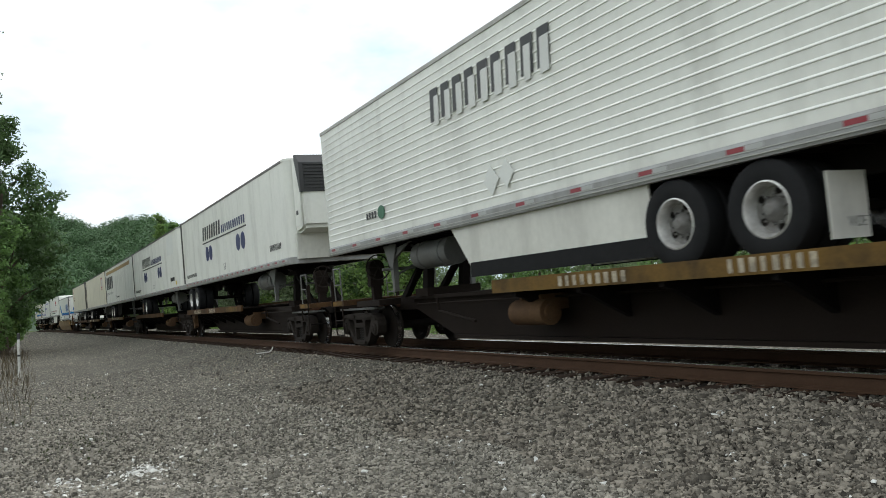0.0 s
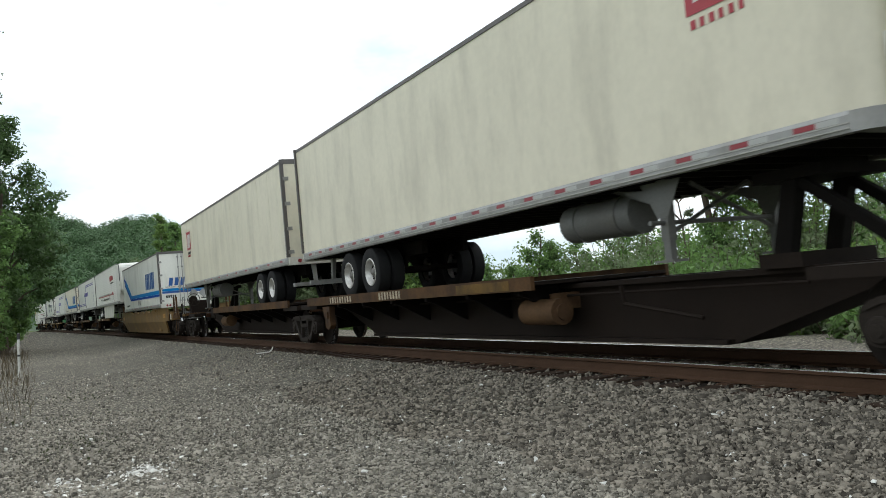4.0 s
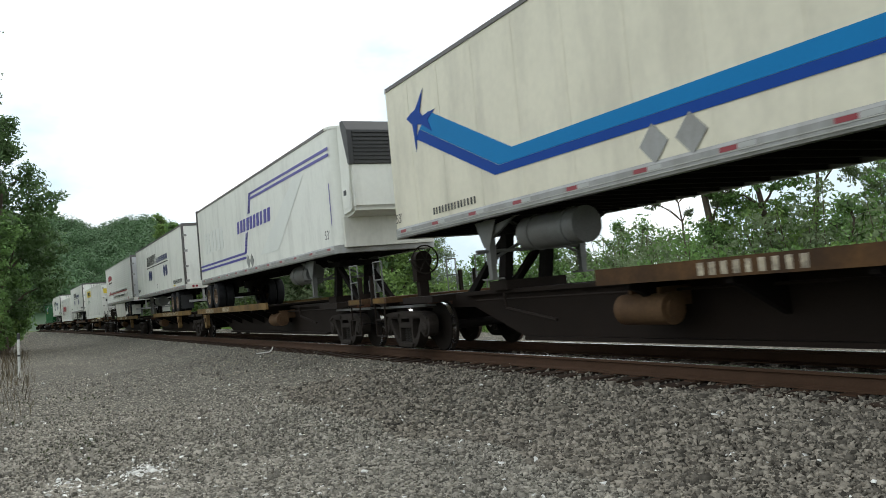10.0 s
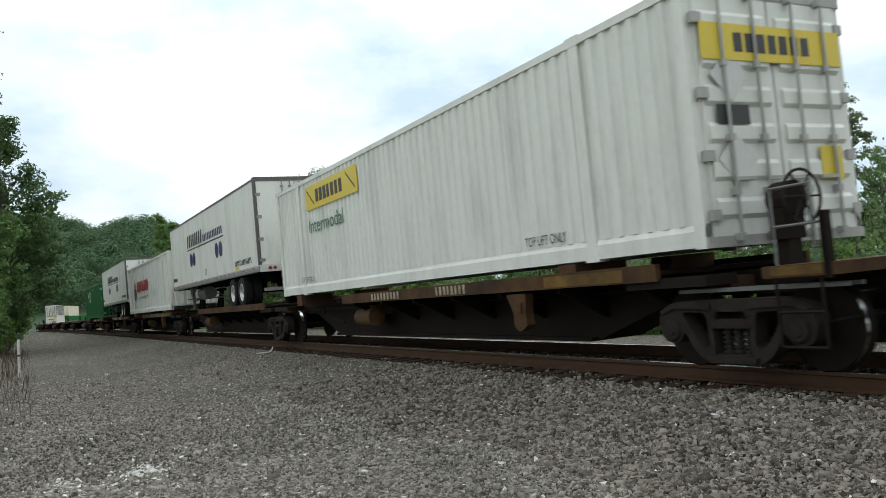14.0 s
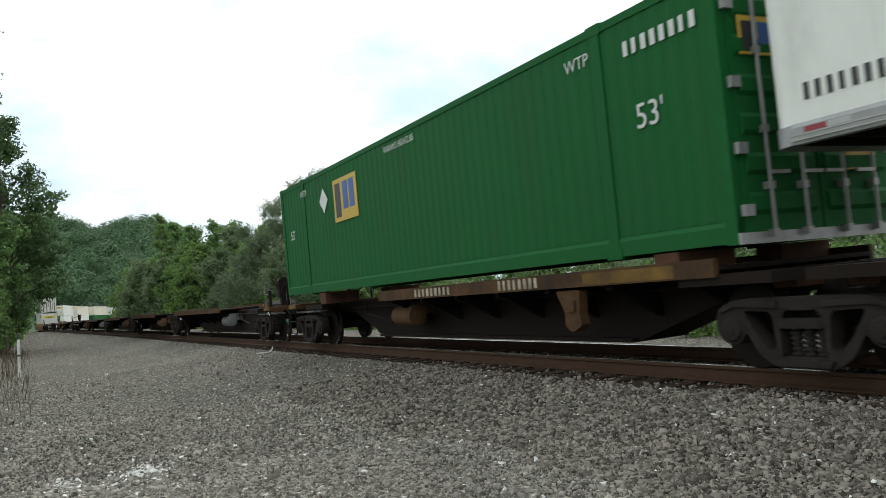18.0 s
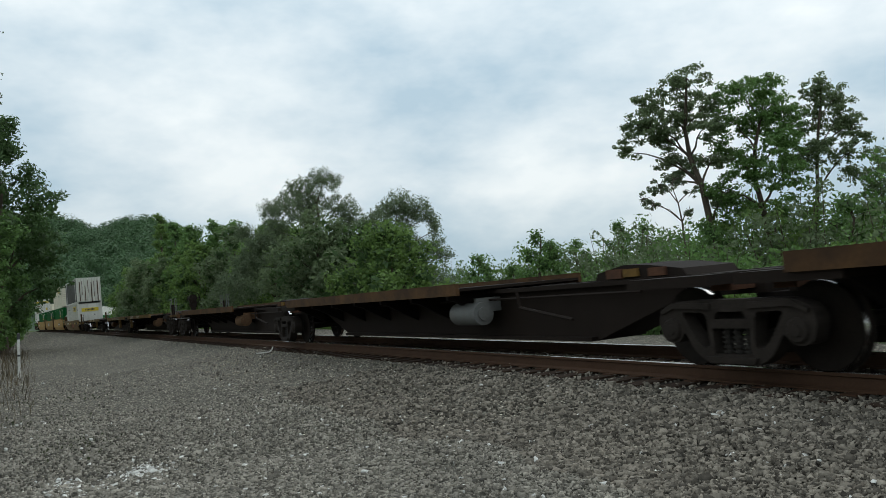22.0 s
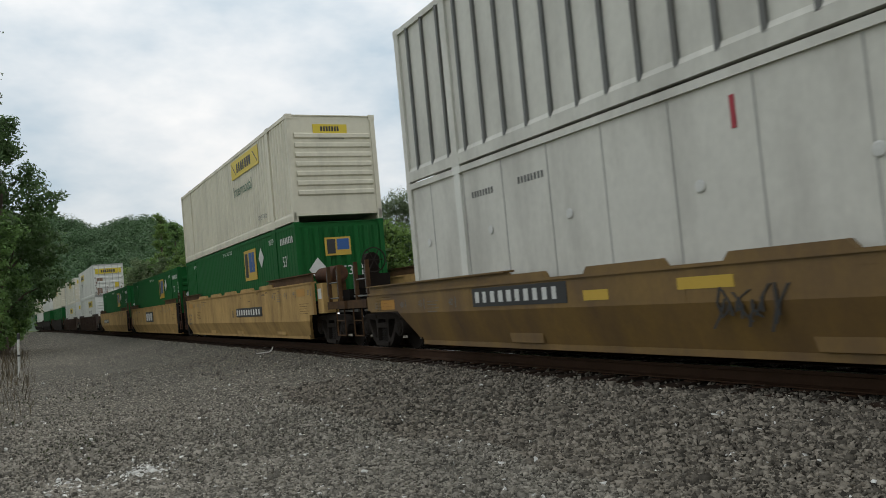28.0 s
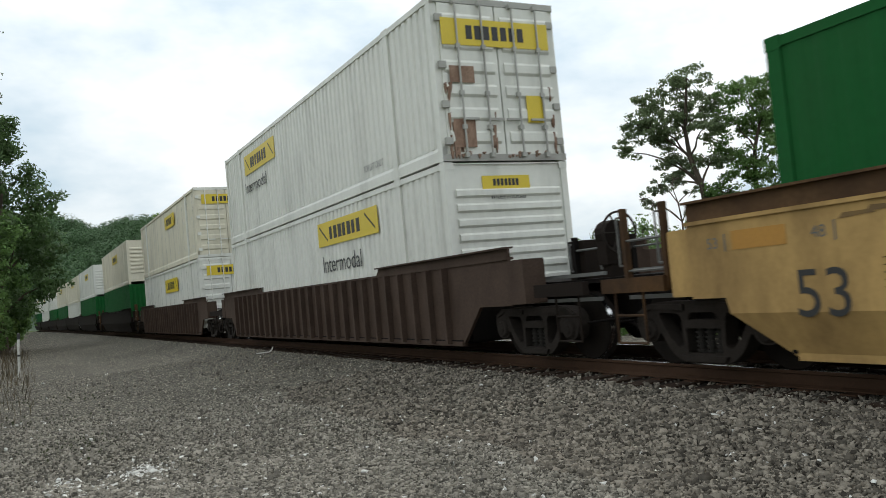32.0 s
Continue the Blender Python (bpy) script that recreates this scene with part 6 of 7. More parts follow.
            if e > 0:
                flat("weight_plate", [(x + 0.0, x + 0.85, -1.32, -1.28, 1.34, 1.78)], M_DARK, w, "dark plate with white lettering")
                words("125 T", w, x + 0.06, 1.45, 0.19, M_LETW, -1.323)
            flat("end_deck", [(min(e * (ee + 0.3), x + e * 0.2), max(e * (ee + 0.3), x + e * 0.2), -1.15, 1.15, 1.04, 1.12)], M_DARK, w, "dark steel end deck")
    if brake and paint is not M_TAN:
        flat("valve_box", [(h + 0.1, h + 0.5, -0.5, 0.3, 1.12, 1.7)], M_BROWN, w, "brown brake valve box")
        hand_brake(w, h + 1.1, 1.68, -0.5, M_BROWN)
    elif brake:
        x = h - 0.4
        bm = bmesh.new()
        tube(bm, (x - 0.6, -0.95, 1.78), (x + 0.7, -0.95, 1.78), 0.21, 16)
        tube(bm, (x - 0.67, -0.95, 1.78), (x - 0.6, -0.95, 1.78), 0.14, 16)
        tube(bm, (x + 0.7, -0.95, 1.78), (x + 0.77, -0.95, 1.78), 0.14, 16)
        part("air_reservoir", bm, M_RUST, w, "rusty round air reservoir", True)
        flat("brake_cylinder", [(x + 0.9, x + 1.35, -1.0, -0.4, 1.12, 1.36)], M_DARK, w)
        for dx in (-0.35, 0.45):
            flat("reservoir_bracket", [(x + dx - 0.05, x + dx + 0.05, -1.15, -0.75, 1.1, 1.6)], posts, w)
        flat("valve_box", [(x + 0.45, x + 0.85, -0.5, 0.3, 1.12, 1.7)], M_BROWN, w, "brown brake valve box")
        hand_brake(w, x + 1.6, 1.95, -0.5, M_BROWN)
    yy = -(y0 + thick + 0.002)
    if number == "dark":
        xa, xb = plate
        flat("number_plate", [(xa, xb, yy - 0.006, yy - 0.001, 0.84, 1.13)], M_BLACK, w, "black number panel")
        glyphs("number_mark", xa + 0.1, xb - 0.1, 0.90, 1.07, 10, M_LETW, w, 0.0, yy - 0.006)
    elif number == "sign":
        flat("name_plate", [(-1.7, 1.05, yy - 0.006, yy - 0.001, 0.79, 1.36)], M_BLACK, w, "black name panel")
        glyphs("name_mark", -1.45, 0.85, 0.88, 1.27, 3, M_LETW, w, 0.0, yy - 0.006)
    if low_mark:
        zt = top - 0.27
        for x, flag in ((ul + 0.45 + 0.4 * last, paint is M_TAN), (e0 - 2.0, graffiti)):
            if flag:
                words("53", w, x + (0.45 if last and paint is M_TAN else 0), 0.62 if paint is M_TAN else 0.60, 0.45, M_BLACK, yy - 0.003)
        rng = random.Random(int(-s_back))
        for edge, e in ((ur, -1), (ul, 1)):
            for off, s in ((0.28, "53"), (1.55, "48"), (2.35, "45"), (3.55, "40")):
                words(s, w, edge + e * off - (0.0 if e > 0 else 0.12), zt, 0.115, M_GEAR, yy - 0.003)
                xm = edge + e * off + (0.24 if e > 0 else 0.12)
                flat("length_mark", [(xm, xm + 0.018, yy - 0.004, yy - 0.001, zt - 0.04, zt + 0.14)], M_GEAR, w)
            flat("orange_patch", [(min(edge + e * 0.62, edge + e * 1.28), max(edge + e * 0.62, edge + e * 1.28), yy - 0.004, yy - 0.001, zt - 0.03, zt + 0.16)], M_ORANGE, w, "faded orange paint patch")
            xp = edge + e * 2.95
            stuff(part("small_print", solid(*[(xp - 0.22, xp + 0.22 - 0.07 * (j % 2), yy - 0.004, yy - 0.001, zt + 0.08 - 0.06 * j, zt + 0.09 - 0.06 * j) for j in range(4)]), M_GEAR, w))
            xp = edge + e * (0.75 if e < 0 or paint is not M_TAN else 2.6)
            stuff(part("small_print", solid(*[(xp - 0.38, xp + 0.38 - 0.1 * (j % 3), yy - 0.004, yy - 0.001, 1.10 - 0.062 * j, 1.111 - 0.062 * j) for j in range(5)]), M_PATCH, w))
        bm = bmesh.new()
        for _ in range(12):
            x, z = rng.uniform(ul + 1.5, ur - 2.0), rng.choice((zt + 0.17, zt + 0.12, zt + 0.14, zt - 0.02))
            a, b = rng.uniform(0.12, 0.45), rng.uniform(0.02, 0.05)
            prism(bm, [(x, z), (x + a, z + rng.uniform(-0.02, 0.02)), (x + a * 0.9, z + b), (x + 0.05, z + b * rng.uniform(0.6, 1.2))], yy - 0.003 - 0.0001 * _, yy - 0.001)
        stuff(part("worn_patch", bm, M_OCHRE, w, "worn rusty paint patches"))
        bm = bmesh.new()
        for x in (-5.9, -3.5, -1.1, 1.5, 3.9, 6.3):
            box(bm, x, x + 0.012, yy - 0.003, yy - 0.001, fold + 0.02, top - 0.02)
        stuff(part("weld_seam", bm, paint, w))
        if first:
            flat("label_plate", [(tip + 0.09, tip + 0.32, -1.406, -1.401, top - 0.40, top - 0.15)], M_LETW, w, "small white label")
    if graffiti:
        scrawl(w, yy)
        for x, a, z in ((-2.9, 0.5, 0.86), (-1.2, 0.8, 0.93), (4.4, 0.7, 0.95), (5.3, 0.9, 0.88), (8.95, 1.1, 0.87)):
            flat("yellow_patch", [(x, x + a, yy - 0.004, yy - 0.001, z, z + (0.13 if x < 8 else 0.24))], M_MUSTARD, w, "fresh yellow paint patch")
    if letter:
        words(letter, w, letter_at, 0.84, 0.24, M_BLACK, yy - 0.003)
    add_truck(w, -h)
    if first:
        add_truck(w, h)
    rides(w, mid)
    return w


def scrawl(w, yy):
    """Spray-painted scrawls on a wall: dark tangles and broad red strokes that read as no word."""
    rng = random.Random(41)
    for x0, x1, z0, z1, n, material, wide in ((-0.75, 0.15, 0.44, 0.98, 16, M_BLACK, 0.035), (1.95, 3.6, 0.40, 0.98, 9, M_REDL, 0.085), (2.9, 3.9, 0.92, 1.12, 7, M_BLACK, 0.03),
                                              (5.9, 7.9, 0.80, 1.16, 13, M_BLACK, 0.035)):
        bm = bmesh.new()
        for i in range(n):
            a = x0 + (x1 - x0) * (i + rng.random()) / n
            za, zb = rng.uniform(z0, (z0 + z1) / 2), rng.uniform((z0 + z1) / 2, z1)
            b = a + rng.uniform(-0.16, 0.2)
            m = (a + b) / 2 + rng.uniform(-0.08, 0.08)
            zm = (za + zb) / 2
            for (xa, z_a), (xb, z_b) in (((a, za), (m, zm)), ((m, zm), (b, zb))):
                prism(bm, [(xa - wide / 2, z_a), (xa + wide / 2, z_a), (xb + wide / 2, z_b), (xb - wide / 2, z_b)], yy - 0.004 - 0.0003 * i, yy - 0.001)
        stuff(part("graffiti", bm, material, w, "spray-painted red strokes" if material is M_REDL else "spray-painted dark scrawl"))




# ---- liveries, as plain shapes ----
def livery_rings(t, tail, dx=0.0, number=(6.0, 7.2)):
    """Shipper's mark: dark name shapes over an underline and two pairs of blue discs."""
    glyphs("name_mark", -3.6 + dx, -0.3 + dx, 3.92, 4.44, 8, M_BLACK, t, 0.25, gap=0.36)
    glyphs("name_mark", -0.2 + dx, 3.4 + dx, 3.92, 4.20, 12, M_BLUE, t, 0.0, gap=0.34)
    flat("underline", [(-3.67 + dx, 3.42 + dx, -1.306, -1.301, 3.79, 3.84)], M_BLACK, t)
    for x in (-2.92, -2.28, 2.18, 2.86):
        disc("blue_disc", x + dx, 3.37, 0.29, M_BLUE, t)
    words("53'", t, -0.25, 2.58, 0.24, M_BLACK)
    if tail < 0:
        glyphs("web_mark", -7.5, -5.3, 2.62, 2.76, 14, M_BLACK, t, 0.0, gap=0.35)
        glyphs("number_mark", number[0], number[1], 2.72, 2.90, 10, M_BLACK, t, 0.0, gap=0.3)
    else:
        glyphs("web_mark", 4.9, 7.2, 2.56, 2.74, 14, M_BLACK, t, 0.0, gap=0.35)
        flat("sticker", [(4.9, 5.4, -1.304, -1.301, 2.44, 2.53)], M_YELLOW, t, "small yellow sticker")
        glyphs("number_mark", -7.6, -6.6, 2.62, 2.78, 8, M_BLACK, t, 0.0, gap=0.3)


def livery_swift(t, tail, dz=0.0):
    """A blue stripe that rises to a bird-like mark, with blue name shapes."""
    for name, poly, paint in (("teal_stripe", [(-3.85, 2.98), (8.0, 2.91), (8.0, 3.11), (-3.45, 3.18)], M_TEAL), ("rising_stripe", [(-3.85, 2.98), (-3.45, 3.18), (-6.05, 4.34), (-6.45, 4.10)], M_TEAL),
                              ("navy_stripe", [(-4.0, 2.85), (8.0, 2.78), (8.0, 2.905), (-3.86, 2.975)], M_DEEP), ("rising_stripe", [(-4.0, 2.85), (-3.86, 2.975), (-6.46, 4.095), (-6.62, 3.95)], M_DEEP)):
        bm = bmesh.new()
        prism(bm, [(x, z + dz) for x, z in poly], -1.306, -1.301)
        part(name, bm, paint, t)
    bm = bmesh.new()
    cx, cz = -6.4, 4.26 + dz
    prism(bm, [(cx - 0.55, cz + 0.14), (cx - 0.34, cz + 0.20), (cx - 0.16, cz + 0.22), (cx + 0.22, cz + 0.52), (cx + 0.02, cz + 0.14), (cx + 0.12, cz + 0.05), (cx + 0.62, cz + 0.06), (cx + 0.32, cz - 0.06),
               (cx + 0.44, cz - 0.30), (cx + 0.06, cz - 0.10), (cx - 0.12, cz - 0.06), (cx - 0.24, cz - 0.54), (cx - 0.32, cz - 0.02)], -1.312, -1.307)
    part("bird_mark", bm, M_DEEP, t, "dark blue bird-shaped mark")
    glyphs("name_mark", 2.95, 6.4, 3.29 + dz, 4.20 + dz, 6, M_MBLUE, t, 0.2, gap=0.18)
    words("53'", t, -7.85, 2.52 + dz, 0.18, M_BLACK)
    glyphs("web_mark", -6.2, -4.6, 2.50 + dz, 2.62 + dz, 14, M_BLACK, t, 0.0, gap=0.35)
    for x in (-0.45, 0.15):
        placard(x, 2.62 + dz * 0.95, 0.24, t)
    # the doors
    h = LONG / 2
    for i in range(6):
        bm = bmesh.new()
        a = -0.86 + 0.30 * i
        prism(bm, [(a, 3.30 + dz), (a + 0.20, 3.30 + dz), (a + 0.27, 3.72 + dz), (a + 0.07, 3.72 + dz)], h + 0.051, h + 0.056, "x")
        part("name_mark", bm, M_MBLUE, t)
    flat("door_stripe", [(h + 0.051, h + 0.056, -1.2, 1.2, 3.02 + dz, 3.16 + dz)], M_TEAL, t)
    flat("door_stripe", [(h + 0.051, h + 0.056, -1.2, 1.2, 2.90 + dz, 3.016 + dz)], M_MBLUE, t)
    stuff(flat("number_mark", [(h + 0.051, h + 0.056, -1.02 + 0.11 * i, -0.94 + 0.11 * i, 2.66 + dz, 2.80 + dz) for i in range(5)], M_BLACK, t))
    words("DRIVE FOR THE BEST", t, h + 0.054, 3.20 + dz, 0.075, M_BLACK, -1.05, name="lettering", face=radians(90))
    for y in (0.42, 0.92):
        bm = bmesh.new()
        prism(bm, [(y - 0.26, 2.80 + dz), (y, 2.54 + dz), (y + 0.26, 2.80 + dz), (y, 3.06 + dz)], h + 0.057, h + 0.066, "x")
        part("placard_holder", bm, M_ALU, t)


def livery_central(t, tail):
    """Red arched name shapes and a long red stripe over a line of lettering."""
    n = 7
    x0 = 3.6 if tail < 0 else -5.8
    for i in range(n):
        bm = bmesh.new()
        u = i / (n - 1) - 0.5
        zb, zt = 4.06 + 0.10 * i / n, 4.44 - 0.04 * i / n + 0.08 * (1 - 4 * u * u)
        x = x0 + 0.335 * i
        prism(bm, [(x, zb), (x + 0.26, zb), (x + 0.30, zt), (x + 0.04, zt)], -1.322, -1.312)
        part("name_mark", bm, M_REDL, t)
    glyphs("name_bar", x0 + 0.2, x0 + 2.5, 3.88, 3.98, 20, M_BLACK, t, 0.0, -1.313, 0.3)
    strip("red_stripe", [(-5.4, 3.05), (5.1, 3.05)], 0.065, M_REDL, t, -1.313)
    strip("dark_stripe", [(-5.4, 3.135), (5.1, 3.135)], 0.03, M_BLACK, t, -1.313)
    g = -1 if tail < 0 else 1
    bm = bmesh.new()
    prism(bm, [(-5.9 * g, 2.96), (-5.3 * g, 3.0), (-4.6 * g, 3.02), (-4.9 * g, 3.26), (-5.4 * g, 3.2)], -1.326, -1.318)
    part("arrow_mark", bm, M_REDL, t)
    x = -3.7 if tail < 0 else -2.4
    words("SERVING NORTH AMERICA", t, x, 2.69, 0.17, M_BLACK, -1.316, wide=0.82)
    glyphs("phone_mark", x + 2.45, x + 3.75, 2.70, 2.84, 11, M_BLACK, t, 0.0, -1.313, 0.35)
    glyphs("web_mark", x + 3.95, x + 6.0, 2.70, 2.84, 17, M_BLACK, t, 0.0, -1.313, 0.35)
    flat("flag_mark", [(x + 6.1, x + 6.35, -1.318, -1.313, 2.70, 2.90)] if tail > 0 else [(x - 0.3, x - 0.05, -1.318, -1.313, 2.70, 2.90)], M_GREY, t, "small faded flag sticker")
    placard(-2.85 if tail > 0 else 2.9, 2.78, 0.22, t, None, -1.312)
    placard(5.75, 2.48, 0.11, t, M_REDL, -1.312)
    strip("ribbon_mark", [(5.42, 2.66), (5.56, 2.92)], 0.06, M_BLACK, t, -1.312)


def livery_freight(t, tail):
    """Indigo name shapes with two angled double stripes and a soft grey band."""
    glyphs("name_mark", -1.5, 2.7, 3.62, 4.02, 10, M_PURPLE, t, 0.2, gap=0.25)
    for dz in (0.0, -0.15):
        strip("indigo_stripe", [(-8.0, 2.92 + dz), (-0.55, 2.92 + dz)], 0.075, M_PURPLE, t)
        strip("indigo_stripe", [(0.35 - dz, 4.72 + dz), (7.9, 4.72 + dz)], 0.075, M_PURPLE, t)
    for dx in (0.0, 0.15):
        bm = bmesh.new()
        prism(bm, [(-0.70 + dx, 2.90), (-0.60 + dx, 2.90), (-0.28 + dx, 3.56), (-0.38 + dx, 3.56)], -1.306, -1.301)
        part("upright_stripe", bm, M_PURPLE, t)
        bm = bmesh.new()
        prism(bm, [(0.05 + dx, 4.12), (0.15 + dx, 4.12), (0.45 + dx, 4.74), (0.35 + dx, 4.74)], -1.306, -1.301)
        part("upright_stripe", bm, M_PURPLE, t)
    glyphs("ghost_mark", -6.9, -3.5, 3.36, 4.15, 6, M_STREAK, t, 0.0)
    bm = bmesh.new()
    prism(bm, [(1.2, 2.7), (3.2, 2.7), (5.9, 4.4), (5.6, 4.55), (4.9, 4.4)], -1.3035, -1.3005)
    part("grey_band", bm, M_STREAK, t, "soft grey painted band")
    for x in (-0.32, 0.15):
        placard(x, 2.62, 0.22, t)
    words("53'", t, 7.2, 2.60, 0.22, M_BLACK)
    glyphs("number_mark", 7.75, 7.83, 2.9, 3.9, 1, M_PURPLE, t, 0.0)


# ---- the train, from its front back ----
SPINE = "brown spine car platform"

# a spine car whose last platform is in view at the start
platform(-17.3, 0.6, "brown and ochre spine car platform carrying a trailer", "front", last=True, writing="bars", paint=M_OCHRED, brake=True, stand_at=-6.6, sill=M_PATCH)
platform(0.6, 18.4, "brown and ochre spine car platform", "front", first=True, load="none", paint=M_OCHRED)
t = trailer(-18.75, "white corrugated box trailer with black name shapes", 1, corr=True, skirt=(-1.75, 3.3), skirt_paint=M_DULL, tandem=3.72, tapes="red", flap=M_DULL, low=2.18, top=5.18)
glyphs("name_shadow", -1.95, 1.85, 4.10, 4.66, 9, M_BLACK, t, 0.1, -1.312, 0.22)
glyphs("name_mark", -1.80, 1.90, 4.02, 4.52, 9, M_LETW, t, 0.1, -1.319, 0.45)
disc("round_mark", -4.5, 2.84, 0.14, M_DGREEN, t, -1.314, 1.3)
glyphs("small_mark", -5.3, -4.7, 2.76, 2.90, 4, M_BLACK, t, 0.0, -1.314)
placard(-0.1, 2.78, 0.24, t, M_STREAK, -1.312)
placard(0.35, 2.82, 0.22, t, M_STREAK, -1.312)
words("WIDE TURNS", t, 5.83, 1.40, 0.10, M_BLACK, -1.2, wide=0.7, face=radians(90))

# five platforms with trailers
C1 = (-107.5, -91.0, -73.4, -56.3, -38.7, -21.9)
for i in range(5):
    platform(C1[4 - i], C1[5 - i], SPINE + ", carrying a trailer", "back" if i < 4 else "front", first=i == 0, last=i == 4,
             writing="bars" if i in (0, 3) else ("spine" if i == 2 else None), brake=i == 0,
             stand_at=None if i < 4 else -6.0)
t = trailer(-37.75, "white box trailer with blue discs and a cooling unit", -1, reefer="dark", tapes="dense", tandem=1.6)
livery_rings(t, -1)
t = trailer(-55.1, "white box trailer with blue discs and patched grey side panels", -1, rust_rims=(0,), tandem=3.73)
livery_rings(t, -1, -0.32, (5.45, 6.6))
flat("patch", [(4.9, 6.7, -1.304, -1.300, 4.02, 4.94)], M_STREAK, t, "replaced grey side panel")
flat("sticker", [(6.82, 7.02, -1.304, -1.300, 2.52, 2.68)], M_YELLOW, t, "small yellow warning sticker")
t = trailer(-72.15, "white box trailer with golden roof stripe and black shapes", -1, tapes="dense", tandem=3.73, tank=False)
flat("golden_stripe", [(-7.3, 7.2, -1.306, -1.301, 4.66, 4.90)], M_GOLD, t)
glyphs("name_mark", -7.4, -2.8, 3.5, 4.46, 4, M_BLACK, t, 0.08, gap=0.14)
words("SPECIALIZED TRANSPORTATION", t, -6.95, 3.07, 0.19, M_BLACK, wide=0.92)
for z in (3.06, 3.14, 3.22):
    strip("small_bar", [(-7.5, z), (-7.05, z)], 0.04, M_BLACK, t)
glyphs("web_mark", -0.7, 0.6, 2.70, 2.80, 10, M_BLACK, t, 0.0, gap=0.35)
placard(-1.47, 2.85, 0.22, t)
bm = bmesh.new()
prism(bm, rounded([(-3.35, 2.22), (-3.35, 1.36), (-1.5, 1.36), (-0.95, 1.56), (-0.45, 2.02), (-0.1, 2.22)], 0.15), -1.05, 1.05)
part("belly_box", bm, M_DARK, t, "dark box under the floor")
t = trailer(-90.1, "off-white box trailer with a red sign and a cooling unit", -1, paint=M_CREAM, reefer="dark", tapes="dense", tandem=3.73, seams=False)
flat("red_panel", [(6.0, 6.9, -1.306, -1.301, 3.86, 4.76)], M_REDL, t, "red square sign")
glyphs("panel_mark", 6.12, 6.78, 3.98, 4.6, 3, M_LETW, t, 0.3, -1.306)
glyphs("panel_name", 6.05, 6.85, 3.70, 3.80, 6, M_REDL, t, 0.0)
t = trailer(-107.7, "off-white panelled box trailer with a red sign near its nose", 1, paint=M_CREAM, tapes="red", tandem=2.6)
flat("red_panel", [(-6.65, -5.85, -1.306, -1.301, 3.84, 4.62)], M_REDL, t, "red square sign")
glyphs("panel_mark", -6.55, -5.98, 3.92, 4.5, 3, M_LETW, t, 0.3, -1.306)
glyphs("panel_name", -6.6, -5.9, 3.66, 3.76, 9, M_BLACK, t, 0.0)
glyphs("panel_name", -6.6, -5.9, 3.54, 3.62, 12, M_REDL, t, 0.0)

# a single well car with a trailer in its well
well_car(-130.7, -111.4, "ochre single well car with a trailer standing in its well", M_OCHRE, top=1.28, number="none", brake=True)
t = trailer(-130.95, "white box trailer with blue stripes, sitting in a well car", 1, low=1.52, top=4.465, tilt=0.0, gear=False, tank=False, wheels=False, doors="plain")
livery_swift(t, 1, -0.66)

C3 = (-188.8, -170.6, -152.3, -134.5)
for i in range(3):
    platform(C3[2 - i], C3[3 - i], SPINE + ", carrying a trailer", "back" if i < 2 else "front", first=i == 0, last=i == 2, writing=("bars", "spine", "bars")[i], brake=i == 2,
             stand_at=None if i < 2 else -6.2)
t = trailer(-150.4, "white corrugated refrigerated trailer with red stripe and name shapes", -1, top=5.20, corr=True, reefer="light", skirt=(-2.65, 4.8), flap=M_DULL, tandem=3.68)
livery_central(t, -1)
t = trailer(-169.0, "white refrigerated trailer with indigo stripes and name shapes", -1, top=5.20, reefer="dark", tandem=1.65, seams=False)
livery_freight(t, -1)
t = trailer(-188.75, "off-white box trailer with blue stripes and a bird mark", 1, top=5.21, tandem=4.18, paint=M_CREAM)
livery_swift(t, 1)

C4 = (-246.1, -228.2, -210.3, -192.2)
for i in range(3):
    platform(C4[2 - i], C4[3 - i], SPINE + ", carrying a trailer", "back" if i == 0 else "front", first=i == 0, last=i == 2, writing=("bars", "spine", "bars")[i], brake=i == 2,
             stand_at=None if i == 0 else -5.8, sill=M_SILL)
t = trailer(-208.05, "white refrigerated trailer with indigo stripes and ghost shapes", -1, top=5.24, reefer="dark", tandem=1.65, seams=False, rust_rims=(0, 1))
livery_freight(t, -1)
t = trailer(-227.85, "white box trailer with blue discs, its doors leading", 1, tandem=3.27, rust_rims=(0, 1), flap=M_BLACK, doors="rods")
livery_rings(t, 1, 0.3)
t = trailer(-246.2, "white corrugated refrigerated trailer with steel doors and red stripe", 1, corr=True, skirt=(-2.9, 2.68), flap=M_DULL, tandem=3.07, rust_rims=(1,), doors="steel")
livery_central(t, 1)

C5 = (-334.2, -318.7, -301.8, -284.9, -267.6, -250.0)
for i in range(5):
    platform(C5[4 - i], C5[5 - i], SPINE + (", carrying a container" if i in (0, 2, 4) else ", carrying a trailer"), "front", first=i == 0, last=i == 4,
             load="container" if i in (0, 2, 4) else "trailer", writing=("bars", None, "spine", "bars", "bars")[i], brake=i in (0, 4), stand_at=-5.8)
H = LONG / 2
c = container(-266.25, 1.345, "white ribbed container with yellow name panels and grey steel doors", M_WHITE, "ribs", doors=M_GREY)
hauler_panel(c, -5.4, -1.78, 3.45, 4.05)
words("Intermodal", c, -5.35, 2.88, 0.36, M_DGREEN, wide=1.15)
words("TOP LIFT ONLY", c, -6.3, 1.66, 0.14, M_BLACK, wide=0.75)
words("TOP LIFT ONLY", c, 4.55, 1.66, 0.14, M_BLACK, wide=0.75)
hauler_panel(c, -1.15, 1.15, 3.42, 3.84, H + 0.07)
